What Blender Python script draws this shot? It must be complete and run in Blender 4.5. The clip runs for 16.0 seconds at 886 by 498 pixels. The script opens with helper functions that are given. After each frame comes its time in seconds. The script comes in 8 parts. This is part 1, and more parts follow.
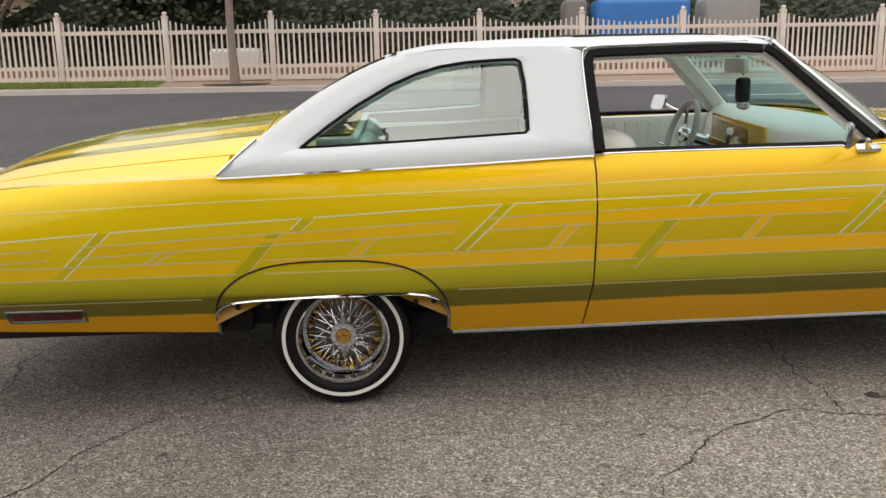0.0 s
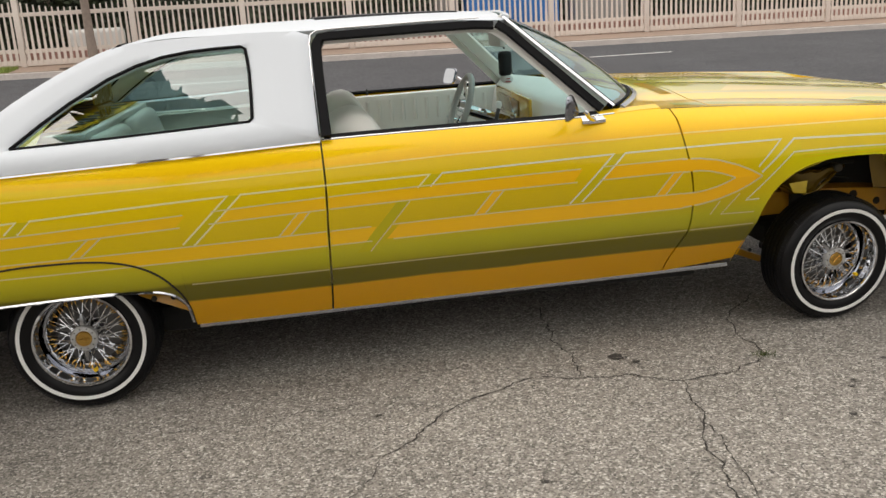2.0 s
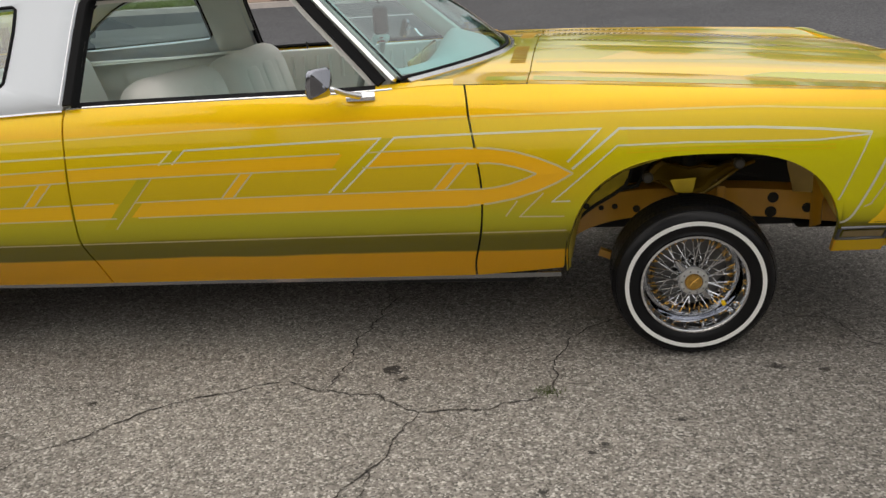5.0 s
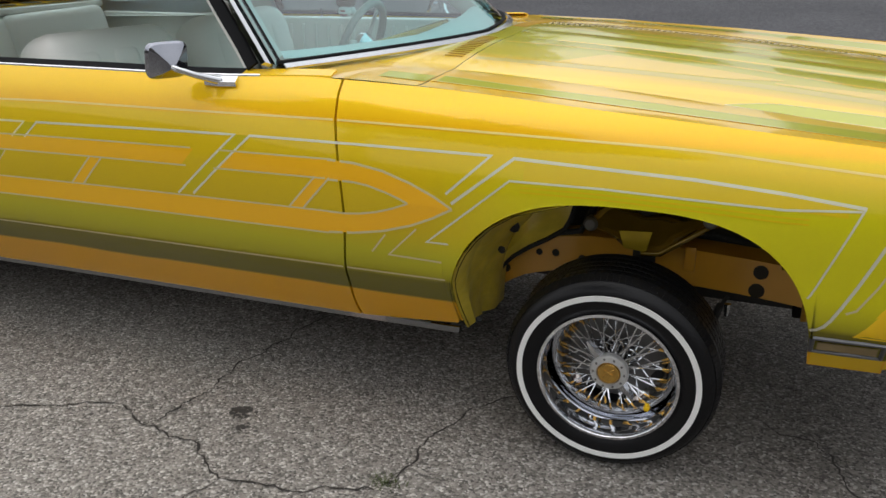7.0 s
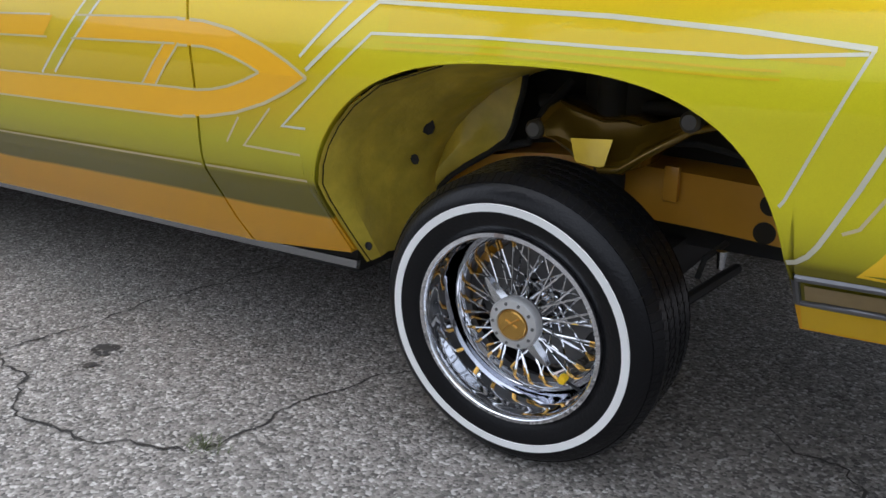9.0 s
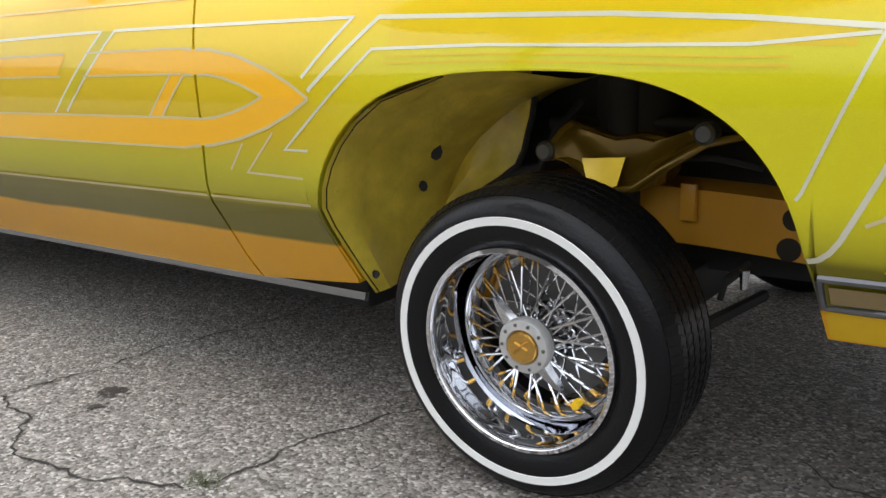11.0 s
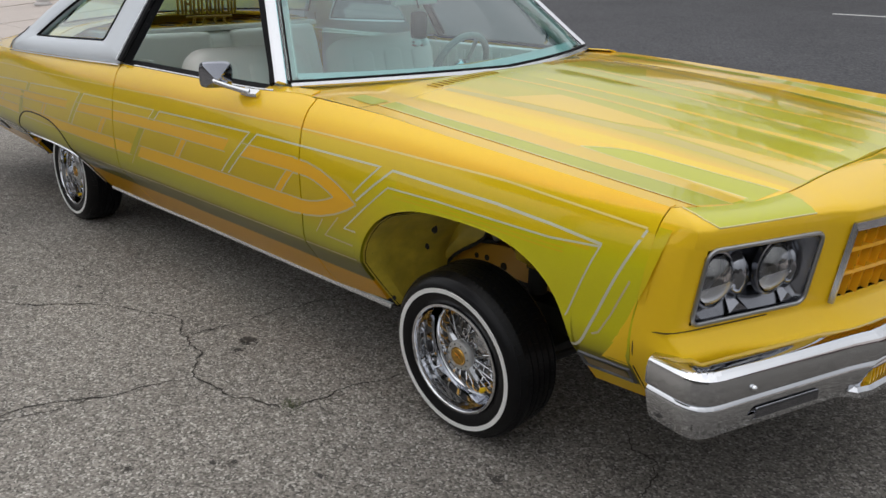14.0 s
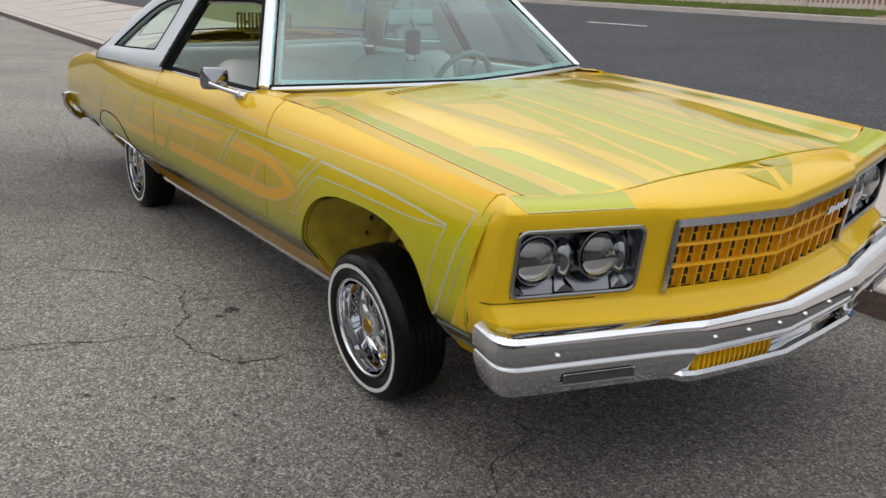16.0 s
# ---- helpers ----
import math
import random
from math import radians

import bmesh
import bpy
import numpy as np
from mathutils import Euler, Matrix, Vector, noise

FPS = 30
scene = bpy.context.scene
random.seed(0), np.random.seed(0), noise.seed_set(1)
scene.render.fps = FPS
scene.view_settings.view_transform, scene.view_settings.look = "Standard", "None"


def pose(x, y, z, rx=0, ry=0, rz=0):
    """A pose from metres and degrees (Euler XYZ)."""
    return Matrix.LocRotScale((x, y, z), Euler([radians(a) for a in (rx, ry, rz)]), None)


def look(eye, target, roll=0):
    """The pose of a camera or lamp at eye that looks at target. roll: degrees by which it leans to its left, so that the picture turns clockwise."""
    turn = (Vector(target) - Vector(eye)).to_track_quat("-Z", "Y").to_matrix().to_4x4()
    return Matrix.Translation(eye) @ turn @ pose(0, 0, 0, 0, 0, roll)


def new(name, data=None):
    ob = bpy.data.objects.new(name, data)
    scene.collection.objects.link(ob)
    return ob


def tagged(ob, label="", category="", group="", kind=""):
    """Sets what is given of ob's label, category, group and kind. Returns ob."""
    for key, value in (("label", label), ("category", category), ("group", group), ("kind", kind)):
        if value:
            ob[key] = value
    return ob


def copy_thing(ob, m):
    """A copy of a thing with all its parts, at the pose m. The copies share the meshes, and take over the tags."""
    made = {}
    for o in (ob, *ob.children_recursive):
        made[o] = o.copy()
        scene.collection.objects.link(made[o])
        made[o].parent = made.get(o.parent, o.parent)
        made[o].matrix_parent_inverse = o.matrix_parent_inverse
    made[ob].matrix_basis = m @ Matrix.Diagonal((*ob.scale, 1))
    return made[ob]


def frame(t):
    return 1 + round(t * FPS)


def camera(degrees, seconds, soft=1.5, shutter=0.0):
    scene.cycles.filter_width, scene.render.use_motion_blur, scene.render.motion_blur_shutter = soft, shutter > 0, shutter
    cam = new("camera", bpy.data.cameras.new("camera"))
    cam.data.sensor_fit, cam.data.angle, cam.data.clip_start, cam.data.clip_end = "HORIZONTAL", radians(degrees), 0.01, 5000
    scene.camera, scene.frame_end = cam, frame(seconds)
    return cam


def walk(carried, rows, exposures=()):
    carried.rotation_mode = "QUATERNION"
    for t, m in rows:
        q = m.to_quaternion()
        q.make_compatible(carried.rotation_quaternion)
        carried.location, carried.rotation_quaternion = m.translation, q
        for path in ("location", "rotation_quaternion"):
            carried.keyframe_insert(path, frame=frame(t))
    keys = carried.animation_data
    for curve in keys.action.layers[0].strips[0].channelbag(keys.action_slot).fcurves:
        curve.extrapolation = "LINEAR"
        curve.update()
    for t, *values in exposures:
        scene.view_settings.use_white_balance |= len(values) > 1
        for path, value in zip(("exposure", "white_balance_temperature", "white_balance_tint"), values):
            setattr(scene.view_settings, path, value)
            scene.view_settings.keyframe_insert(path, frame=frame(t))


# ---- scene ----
cam = camera(54.5, 16.0)
PATH = [
    (0, (0.235, -4.087, 1.271), (0.331, -2.131, 0.863), -1.2),
    (0.5, (0.423, -4.144, 1.283), (0.528, -2.189, 0.873), -0.5),
    (1, (0.539, -4.221, 1.322), (0.7, -2.287, 0.841), -1.0),
    (1.5, (0.7, -4.231, 1.284), (0.955, -2.308, 0.797), -2.8),
    (2, (0.893, -4.142, 1.31), (1.185, -2.224, 0.823), -3.5),
    (2.5, (1.125, -4.162, 1.299), (1.414, -2.238, 0.836), -4.8),
    (3, (1.408, -4.217, 1.316), (1.6, -2.289, 0.823), -5.2),
    (3.5, (1.674, -4.153, 1.283), (1.775, -2.229, 0.749), -5.1),
    (3.7, (1.826, -4.097, 1.306), (1.871, -2.176, 0.751), -4.8),
    (5.8, (3.084, -3.493, 1.313), (2.576, -1.657, 0.702), -2.5),
    (6, (3.151, -3.426, 1.295), (2.603, -1.601, 0.686), -1.8),
    (6.5, (3.324, -3.114, 1.293), (2.696, -1.319, 0.672), 0.1),
    (7, (3.453, -2.859, 1.276), (2.726, -1.114, 0.625), 0.1),
    (7.5, (3.656, -2.654, 1.26), (2.73, -1.017, 0.579), -1.1),
    (8, (3.731, -2.432, 1.157), (2.73, -0.848, 0.457), -1.9),
    (8.5, (3.769, -2.191, 0.989), (2.72, -0.647, 0.269), -0.9),
    (8.7, (3.784, -2.151, 0.904), (2.708, -0.605, 0.233), 0.1),
    (10.8, (3.819, -2.056, 0.723), (2.626, -0.501, 0.319), -0.8),
    (11, (3.821, -2.056, 0.729), (2.627, -0.505, 0.316), -0.9),
    (11.5, (3.844, -2.073, 0.847), (2.63, -0.559, 0.363), -1.5),
    (12, (3.935, -2.185, 1.073), (2.715, -0.721, 0.466), -1.5),
    (12.5, (4.073, -2.278, 1.203), (2.824, -0.869, 0.528), -2.3),
    (13, (4.283, -2.492, 1.326), (3.045, -1.07, 0.658), -1.7),
    (13.5, (4.532, -2.559, 1.418), (3.28, -1.146, 0.759), -0.0),
    (14, (4.805, -2.562, 1.422), (3.418, -1.27, 0.784), 1.0),
    (14.5, (5.012, -2.585, 1.442), (3.535, -1.387, 0.822), 0.3),
    (15, (5.237, -2.565, 1.425), (3.711, -1.41, 0.842), 0.4),
    (15.5, (5.468, -2.399, 1.454), (3.9, -1.31, 0.859), 0.0),
    (16, (5.571, -2.214, 1.421), (3.972, -1.165, 0.833), 1.7),
]
walk(cam, [(t, look(eye, target, roll)) for t, eye, target, roll in PATH],
     [(0, 0.24, 6750, 10), (3.5, 0.15, 6600, 10), (6, 0.0, 6400, 10), (7.0, 0.04, 6100, 10), (7.5, 0.12, 6100, 10), (7.9, 0.12, 5900, 11), (8.3, 0.18, 4900, 14), (8.7, 0.34, 5100, 13),
      (9.7, 0.66, 6150, 10), (11.0, 0.77, 5900, 10), (11.6, 0.58, 5850, 10), (12.2, 0.10, 5750, 10), (13.5, -0.22, 6050, 10), (16, -0.17, 6150, 9)])

# ---------------------------------------------------------------- world and light
SUN_EL, SUN_AZ = radians(66), radians(232)
world = bpy.data.worlds.new("overcast_sky")
scene.world = world
world.use_nodes = True
wn, wl = world.node_tree.nodes, world.node_tree.links
wn.clear()
w_out, w_bg = wn.new("ShaderNodeOutputWorld"), wn.new("ShaderNodeBackground")
w_sky = wn.new("ShaderNodeTexSky")
w_sky.sky_type, w_sky.sun_disc = "NISHITA", False
w_sky.sun_elevation, w_sky.sun_rotation = SUN_EL, SUN_AZ
w_sky.dust_density, w_sky.air_density = 4.0, 1.0
w_tc, w_noise, w_ramp = wn.new("ShaderNodeTexCoord"), wn.new("ShaderNodeTexNoise"), wn.new("ShaderNodeValToRGB")
w_noise.inputs["Scale"].default_value, w_noise.inputs["Detail"].default_value = 2.2, 5
w_ramp.color_ramp.elements[0].position, w_ramp.color_ramp.elements[0].color = 0.30, (6.2, 6.1, 5.9, 1)
w_ramp.color_ramp.elements[1].position, w_ramp.color_ramp.elements[1].color = 0.75, (10.8, 10.4, 9.8, 1)
w_mix = wn.new("ShaderNodeMix")
w_mix.data_type = "RGBA"
w_mix.inputs["Factor"].default_value = 0.86
wl.new(w_tc.outputs["Generated"], w_noise.inputs["Vector"])
wl.new(w_noise.outputs["Fac"], w_ramp.inputs["Fac"])
wl.new(w_sky.outputs["Color"], w_mix.inputs["A"])
wl.new(w_ramp.outputs["Color"], w_mix.inputs["B"])
# an overcast sky is darker towards the horizon
w_sep, w_grad, w_dim = wn.new("ShaderNodeSeparateXYZ"), wn.new("ShaderNodeMapRange"), wn.new("ShaderNodeMix")
w_grad.inputs["To Min"].default_value, w_grad.inputs["To Max"].default_value = 0.42, 1.34
w_dim.data_type, w_dim.blend_type = "RGBA", "MULTIPLY"
w_dim.inputs["Factor"].default_value = 1.0
wl.new(w_tc.outputs["Generated"], w_sep.inputs["Vector"])
wl.new(w_sep.outputs["Z"], w_grad.inputs["Value"])
wl.new(w_mix.outputs["Result"], w_dim.inputs["A"])
wl.new(w_grad.outputs["Result"], w_dim.inputs["B"])
wl.new(w_dim.outputs["Result"], w_bg.inputs["Color"])
w_bg.inputs["Strength"].default_value = 0.139
wl.new(w_bg.outputs["Background"], w_out.inputs["Surface"])

sun_data = bpy.data.lights.new("sun", "SUN")
sun_data.energy, sun_data.angle, sun_data.color = 0.7, radians(120), (1.0, 0.95, 0.88)
sun = new("sun", sun_data)
sun.matrix_world = look((-7, -5.5, 20), (0, 0, 0))


# ---------------------------------------------------------------- materials
def material(name, color, rough=0.5, metal=0.0, coat=0.0, vary=0.0, scale=8.0, bump=0.0, bump_scale=60.0,
             color2=None, spec=0.5, fine=0.0):
    """A surface with two scales of variation: blotches (scale) and grain (bump_scale)."""
    m = bpy.data.materials.new(name)
    m.use_nodes = True
    nodes, links = m.node_tree.nodes, m.node_tree.links
    b = nodes["Principled BSDF"]
    b.inputs["Base Color"].default_value = (*color, 1)
    b.inputs["Roughness"].default_value, b.inputs["Metallic"].default_value = rough, metal
    b.inputs["Coat Weight"].default_value, b.inputs["Coat Roughness"].default_value = coat, 0.06
    b.inputs["Coat IOR"].default_value = 1.37
    b.inputs["Specular IOR Level"].default_value = min(spec, 0.1) if coat > 0.9 else spec
    tc = nodes.new("ShaderNodeTexCoord")
    if vary or color2 or fine:
        n = nodes.new("ShaderNodeTexNoise")
        n.inputs["Scale"].default_value, n.inputs["Detail"].default_value = scale, 6
        links.new(tc.outputs["Object"], n.inputs["Vector"])
        mix = nodes.new("ShaderNodeMix")
        mix.data_type = "RGBA"
        mix.inputs["A"].default_value = (*[c * (1 - vary) for c in color], 1)
        second = color2 or [min(1, c * (1 + vary)) for c in color]
        mix.inputs["B"].default_value = (*second, 1)
        links.new(n.outputs["Fac"], mix.inputs["Factor"])
        out = mix.outputs["Result"]
        if fine:
            g = nodes.new("ShaderNodeTexNoise")
            g.inputs["Scale"].default_value, g.inputs["Detail"].default_value = bump_scale, 3
            links.new(tc.outputs["Object"], g.inputs["Vector"])
            hsv = nodes.new("ShaderNodeHueSaturation")
            mr = nodes.new("ShaderNodeMapRange")
            mr.inputs["From Min"].default_value, mr.inputs["From Max"].default_value = 0.3, 0.7
            mr.inputs["To Min"].default_value, mr.inputs["To Max"].default_value = 1 - fine, 1 + fine
            links.new(g.outputs["Fac"], mr.inputs["Value"])
            links.new(mr.outputs["Result"], hsv.inputs["Value"])
            links.new(out, hsv.inputs["Color"])
            out = hsv.outputs["Color"]
        links.new(out, b.inputs["Base Color"])
    if bump:
        g2 = nodes.new("ShaderNodeTexNoise")
        g2.inputs["Scale"].default_value, g2.inputs["Detail"].default_value = bump_scale, 4
        links.new(tc.outputs["Object"], g2.inputs["Vector"])
        bn = nodes.new("ShaderNodeBump")
        bn.inputs["Strength"].default_value, bn.inputs["Distance"].default_value = bump, 0.01
        links.new(g2.outputs["Fac"], bn.inputs["Height"])
        links.new(bn.outputs["Normal"], b.inputs["Normal"])
    return m


def ramp_node(nodes, stops):
    r = nodes.new("ShaderNodeValToRGB")
    el = r.color_ramp.elements
    while len(el) < len(stops):
        el.new(0.5)
    for e, (p, c) in zip(el, stops):
        e.position, e.color = p, (*c, 1)
    return r


ORANGE, GOLD, YELLOW = (0.90, 0.455, 0.004), (0.90, 0.50, 0.003), (0.95, 0.59, 0.003)
OLIVE, LIME, DARK_OLIVE = (0.60, 0.430, 0.002), (0.64, 0.59, 0.003), (0.19, 0.165, 0.008)


def candy_paint(name, flank=True):
    """Faded candy bands that follow the height on the flanks, and the distance from the middle on the lids."""
    m = bpy.data.materials.new(name)
    m.use_nodes = True
    nodes, links = m.node_tree.nodes, m.node_tree.links
    b = nodes["Principled BSDF"]
    b.inputs["Roughness"].default_value, b.inputs["Coat Weight"].default_value = 0.32, 1.0
    b.inputs["Coat Roughness"].default_value, b.inputs["Metallic"].default_value = 0.06, 0.12
    b.inputs["Specular IOR Level"].default_value, b.inputs["Coat IOR"].default_value = 0.1, 1.37 if flank else 1.5
    tc, sep = nodes.new("ShaderNodeTexCoord"), nodes.new("ShaderNodeSeparateXYZ")
    links.new(tc.outputs["Object"], sep.inputs["Vector"])
    wob = nodes.new("ShaderNodeTexNoise")
    wob.inputs["Scale"].default_value, wob.inputs["Detail"].default_value = 2.5, 2
    links.new(tc.outputs["Object"], wob.inputs["Vector"])
    add = nodes.new("ShaderNodeMath")
    add.operation, add.inputs[1].default_value = "MULTIPLY_ADD", 0.02
    links.new(wob.outputs["Fac"], add.inputs[0])
    if flank:
        links.new(sep.outputs["Z"], add.inputs[2])
        r = ramp_node(nodes, [(0.0, ORANGE), (0.403, ORANGE), (0.410, DARK_OLIVE), (0.482, DARK_OLIVE), (0.494, (0.40, 0.36, 0.012)),
                              (0.555, (0.46, 0.42, 0.012)), (0.63, OLIVE), (0.80, (0.74, 0.525, 0.003)),
                              (0.868, (0.80, 0.555, 0.003)), (0.880, GOLD), (0.925, YELLOW), (1.0, YELLOW)])
        links.new(add.outputs[0], r.inputs["Fac"])
        # lime mist over the front arch and ahead of it, gold nose
        mx = nodes.new("ShaderNodeMapRange")
        mx.inputs["From Min"].default_value, mx.inputs["From Max"].default_value = 2.60, 2.95
        links.new(sep.outputs["X"], mx.inputs["Value"])
        mz = nodes.new("ShaderNodeMapRange")
        mz.inputs["From Min"].default_value, mz.inputs["From Max"].default_value = 0.82, 0.74
        links.new(sep.outputs["Z"], mz.inputs["Value"])
        mu = nodes.new("ShaderNodeMath")
        mu.operation = "MULTIPLY"
        links.new(mx.outputs["Result"], mu.inputs[0])
        links.new(mz.outputs["Result"], mu.inputs[1])
        mlow = nodes.new("ShaderNodeMapRange")
        mlow.inputs["From Min"].default_value, mlow.inputs["From Max"].default_value = 0.47, 0.56
        links.new(sep.outputs["Z"], mlow.inputs["Value"])
        mu2 = nodes.new("ShaderNodeMath")
        mu2.operation = "MULTIPLY"
        links.new(mu.outputs[0], mu2.inputs[0])
        links.new(mlow.outputs["Result"], mu2.inputs[1])
        mix = nodes.new("ShaderNodeMix")
        mix.data_type = "RGBA"
        mix.inputs["B"].default_value = (*LIME, 1)
        links.new(mu2.outputs[0], mix.inputs["Factor"])
        links.new(r.outputs["Color"], mix.inputs["A"])
        # flank colour lightened towards the tail, in place of brighter light there
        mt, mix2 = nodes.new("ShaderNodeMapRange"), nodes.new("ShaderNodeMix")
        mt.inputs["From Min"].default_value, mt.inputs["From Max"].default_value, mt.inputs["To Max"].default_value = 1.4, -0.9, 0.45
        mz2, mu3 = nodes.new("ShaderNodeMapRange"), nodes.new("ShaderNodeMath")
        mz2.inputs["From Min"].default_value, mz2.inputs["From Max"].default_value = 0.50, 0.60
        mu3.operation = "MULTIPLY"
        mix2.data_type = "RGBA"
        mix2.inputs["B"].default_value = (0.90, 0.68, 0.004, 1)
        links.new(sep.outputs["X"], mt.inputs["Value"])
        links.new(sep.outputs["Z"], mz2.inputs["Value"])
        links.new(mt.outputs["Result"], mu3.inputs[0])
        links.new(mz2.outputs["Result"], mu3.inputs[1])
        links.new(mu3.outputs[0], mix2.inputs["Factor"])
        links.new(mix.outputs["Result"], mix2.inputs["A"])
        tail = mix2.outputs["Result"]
    else:
        ab = nodes.new("ShaderNodeMath")
        ab.operation = "ABSOLUTE"
        links.new(sep.outputs["Y"], ab.inputs[0])
        links.new(ab.outputs[0], add.inputs[2])
        r = ramp_node(nodes, [(0.0, (0.58, 0.55, 0.016)), (0.24, (0.60, 0.56, 0.018)), (0.30, (0.66, 0.55, 0.02)), (0.40, (0.62, 0.54, 0.03)), (0.475, (0.88, 0.56, 0.03)), (0.52, (0.95, 0.64, 0.006)),
                              (0.60, (0.95, 0.62, 0.006)), (0.66, (0.92, 0.58, 0.05)), (0.76, (0.92, 0.59, 0.05)), (0.80, YELLOW), (1.0, YELLOW)])
        links.new(add.outputs[0], r.inputs["Fac"])
        tail = r.outputs["Color"]
    fl = nodes.new("ShaderNodeTexNoise")
    fl.inputs["Scale"].default_value = 900
    links.new(tc.outputs["Object"], fl.inputs["Vector"])
    hs, mr = nodes.new("ShaderNodeHueSaturation"), nodes.new("ShaderNodeMapRange")
    mr.inputs["To Min"].default_value, mr.inputs["To Max"].default_value = 0.86, 1.14
    links.new(fl.outputs["Fac"], mr.inputs["Value"])
    links.new(mr.outputs["Result"], hs.inputs["Value"])
    links.new(tail, hs.inputs["Color"])
    links.new(hs.outputs["Color"], b.inputs["Base Color"])
    return m


def glass(name, tint, gloss=0.9, face_on=0.06):
    m = bpy.data.materials.new(name)
    m.use_nodes = True
    nodes, links = m.node_tree.nodes, m.node_tree.links
    nodes.clear()
    out, mix = nodes.new("ShaderNodeOutputMaterial"), nodes.new("ShaderNodeMixShader")
    tr, gl, lw = nodes.new("ShaderNodeBsdfTransparent"), nodes.new("ShaderNodeBsdfGlossy"), nodes.new("ShaderNodeLayerWeight")
    pw, fr = nodes.new("ShaderNodeMath"), nodes.new("ShaderNodeMath")
    pw.operation, pw.inputs[1].default_value = "POWER", 4.5
    fr.operation, fr.inputs[1].default_value, fr.inputs[2].default_value = "MULTIPLY_ADD", 0.9, face_on
    links.new(lw.outputs["Facing"], pw.inputs[0])
    links.new(pw.outputs[0], fr.inputs[0])
    tr.inputs["Color"].default_value, gl.inputs["Color"].default_value = (*tint, 1), (gloss, gloss, gloss, 1)
    gl.inputs["Roughness"].default_value, lw.inputs["Blend"].default_value = 0.0, 0.5
    links.new(fr.outputs[0], mix.inputs["Fac"])
    links.new(tr.outputs["BSDF"], mix.inputs[1])
    links.new(gl.outputs["BSDF"], mix.inputs[2])
    links.new(mix.outputs["Shader"], out.inputs["Surface"])
    return m


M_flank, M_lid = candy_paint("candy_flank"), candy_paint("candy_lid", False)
M_yellow = material("yellow_paint", (0.88, 0.56, 0.010), 0.3, coat=1.0, vary=0.05, scale=3)
M_orange = material("orange_paint", (0.88, 0.44, 0.012), 0.3, coat=1.0, vary=0.06, scale=3)
M_ladder = material("ladder_orange", (0.90, 0.475, 0.008), 0.3, coat=1.0, vary=0.06, scale=3)
ln, ll = M_ladder.node_tree.nodes, M_ladder.node_tree.links
lt, ls, lm, lr = ln.new("ShaderNodeTexCoord"), ln.new("ShaderNodeSeparateXYZ"), ln.new("ShaderNodeMapRange"), ramp_node(ln, [(0.0, (0.74, 0.50, 0.004)), (0.45, (0.80, 0.48, 0.006)), (1.0, (0.87, 0.455, 0.008))])
lm.inputs["From Min"].default_value, lm.inputs["From Max"].default_value = -1.4, 2.7
ll.new(lt.outputs["Object"], ls.inputs["Vector"])
ll.new(ls.outputs["X"], lm.inputs["Value"])
ll.new(lm.outputs["Result"], lr.inputs["Fac"])
ll.new(lr.outputs["Color"], ln["Principled BSDF"].inputs["Base Color"])
M_line = material("silver_pinstripe", (0.70, 0.67, 0.50), 0.35, metal=0.3, coat=1.0, vary=0.1)
M_lineold = material("faded_gold_pinstripe", (0.74, 0.66, 0.34), 0.35, coat=1.0, vary=0.1)
M_lilac = material("faded_lilac_pinstripe", (0.60, 0.50, 0.26), 0.35, coat=1.0, vary=0.1)
M_shoulder = material("shoulder_highlight_gold", (0.86, 0.66, 0.22), 0.35, coat=1.0, vary=0.08)
M_olive = material("olive_paint", (0.30, 0.31, 0.02), 0.3, coat=1.0, vary=0.1, scale=3)
M_roof = material("white_roof_vinyl", (0.67, 0.71, 0.76), 0.5, coat=0.08, vary=0.02, scale=4, bump=0.06, bump_scale=420)
M_chrome = material("chrome", (0.74, 0.75, 0.77), 0.05, metal=1.0, vary=0.03, scale=3)
M_bumper = material("aged_chrome", (0.70, 0.71, 0.74), 0.05, metal=1.0, vary=0.06, scale=9)
M_rim = material("wheel_chrome", (0.72, 0.73, 0.76), 0.04, metal=1.0, vary=0.04, scale=6)
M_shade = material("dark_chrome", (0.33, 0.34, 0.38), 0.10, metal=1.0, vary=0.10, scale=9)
M_steel = material("brushed_trim", (0.50, 0.51, 0.53), 0.22, metal=1.0, vary=0.08, scale=20)
M_gold = material("gold_plate", (0.66, 0.40, 0.10), 0.22, metal=1.0, vary=0.1, scale=30)
M_rubber = material("tyre_rubber", (0.0065, 0.0065, 0.0075), 0.30, vary=0.25, spec=0.22, scale=10, bump=0.12, bump_scale=150)
M_white = material("whitewall", (0.84, 0.84, 0.82), 0.55, vary=0.05, scale=20)
M_black = material("black_weatherstrip", (0.010, 0.010, 0.011), 0.85, vary=0.2, spec=0.15)
M_seam = material("seam_shadow_gap", (0.02, 0.016, 0.008), 0.8)
M_under = material("underbody_black", (0.02, 0.02, 0.02), 0.8, vary=0.4)
M_liner = material("overspray_wheel_liner", (0.72, 0.56, 0.06), 0.32, coat=0.5, vary=0.35, scale=14, bump=0.55, bump_scale=16, fine=0.10)
M_frame = material("orange_frame_paint", (0.58, 0.29, 0.02), 0.35, coat=0.6, vary=0.2, scale=8)
M_cream = material("cream_upholstery", (0.80, 0.79, 0.74), 0.55, vary=0.05, scale=5, bump=0.12, bump_scale=200)
M_dash = material("cream_dash", (0.62, 0.62, 0.59), 0.5, vary=0.04, bump=0.08, bump_scale=260)
M_dark = material("dark_plastic", (0.03, 0.03, 0.032), 0.5, vary=0.2)
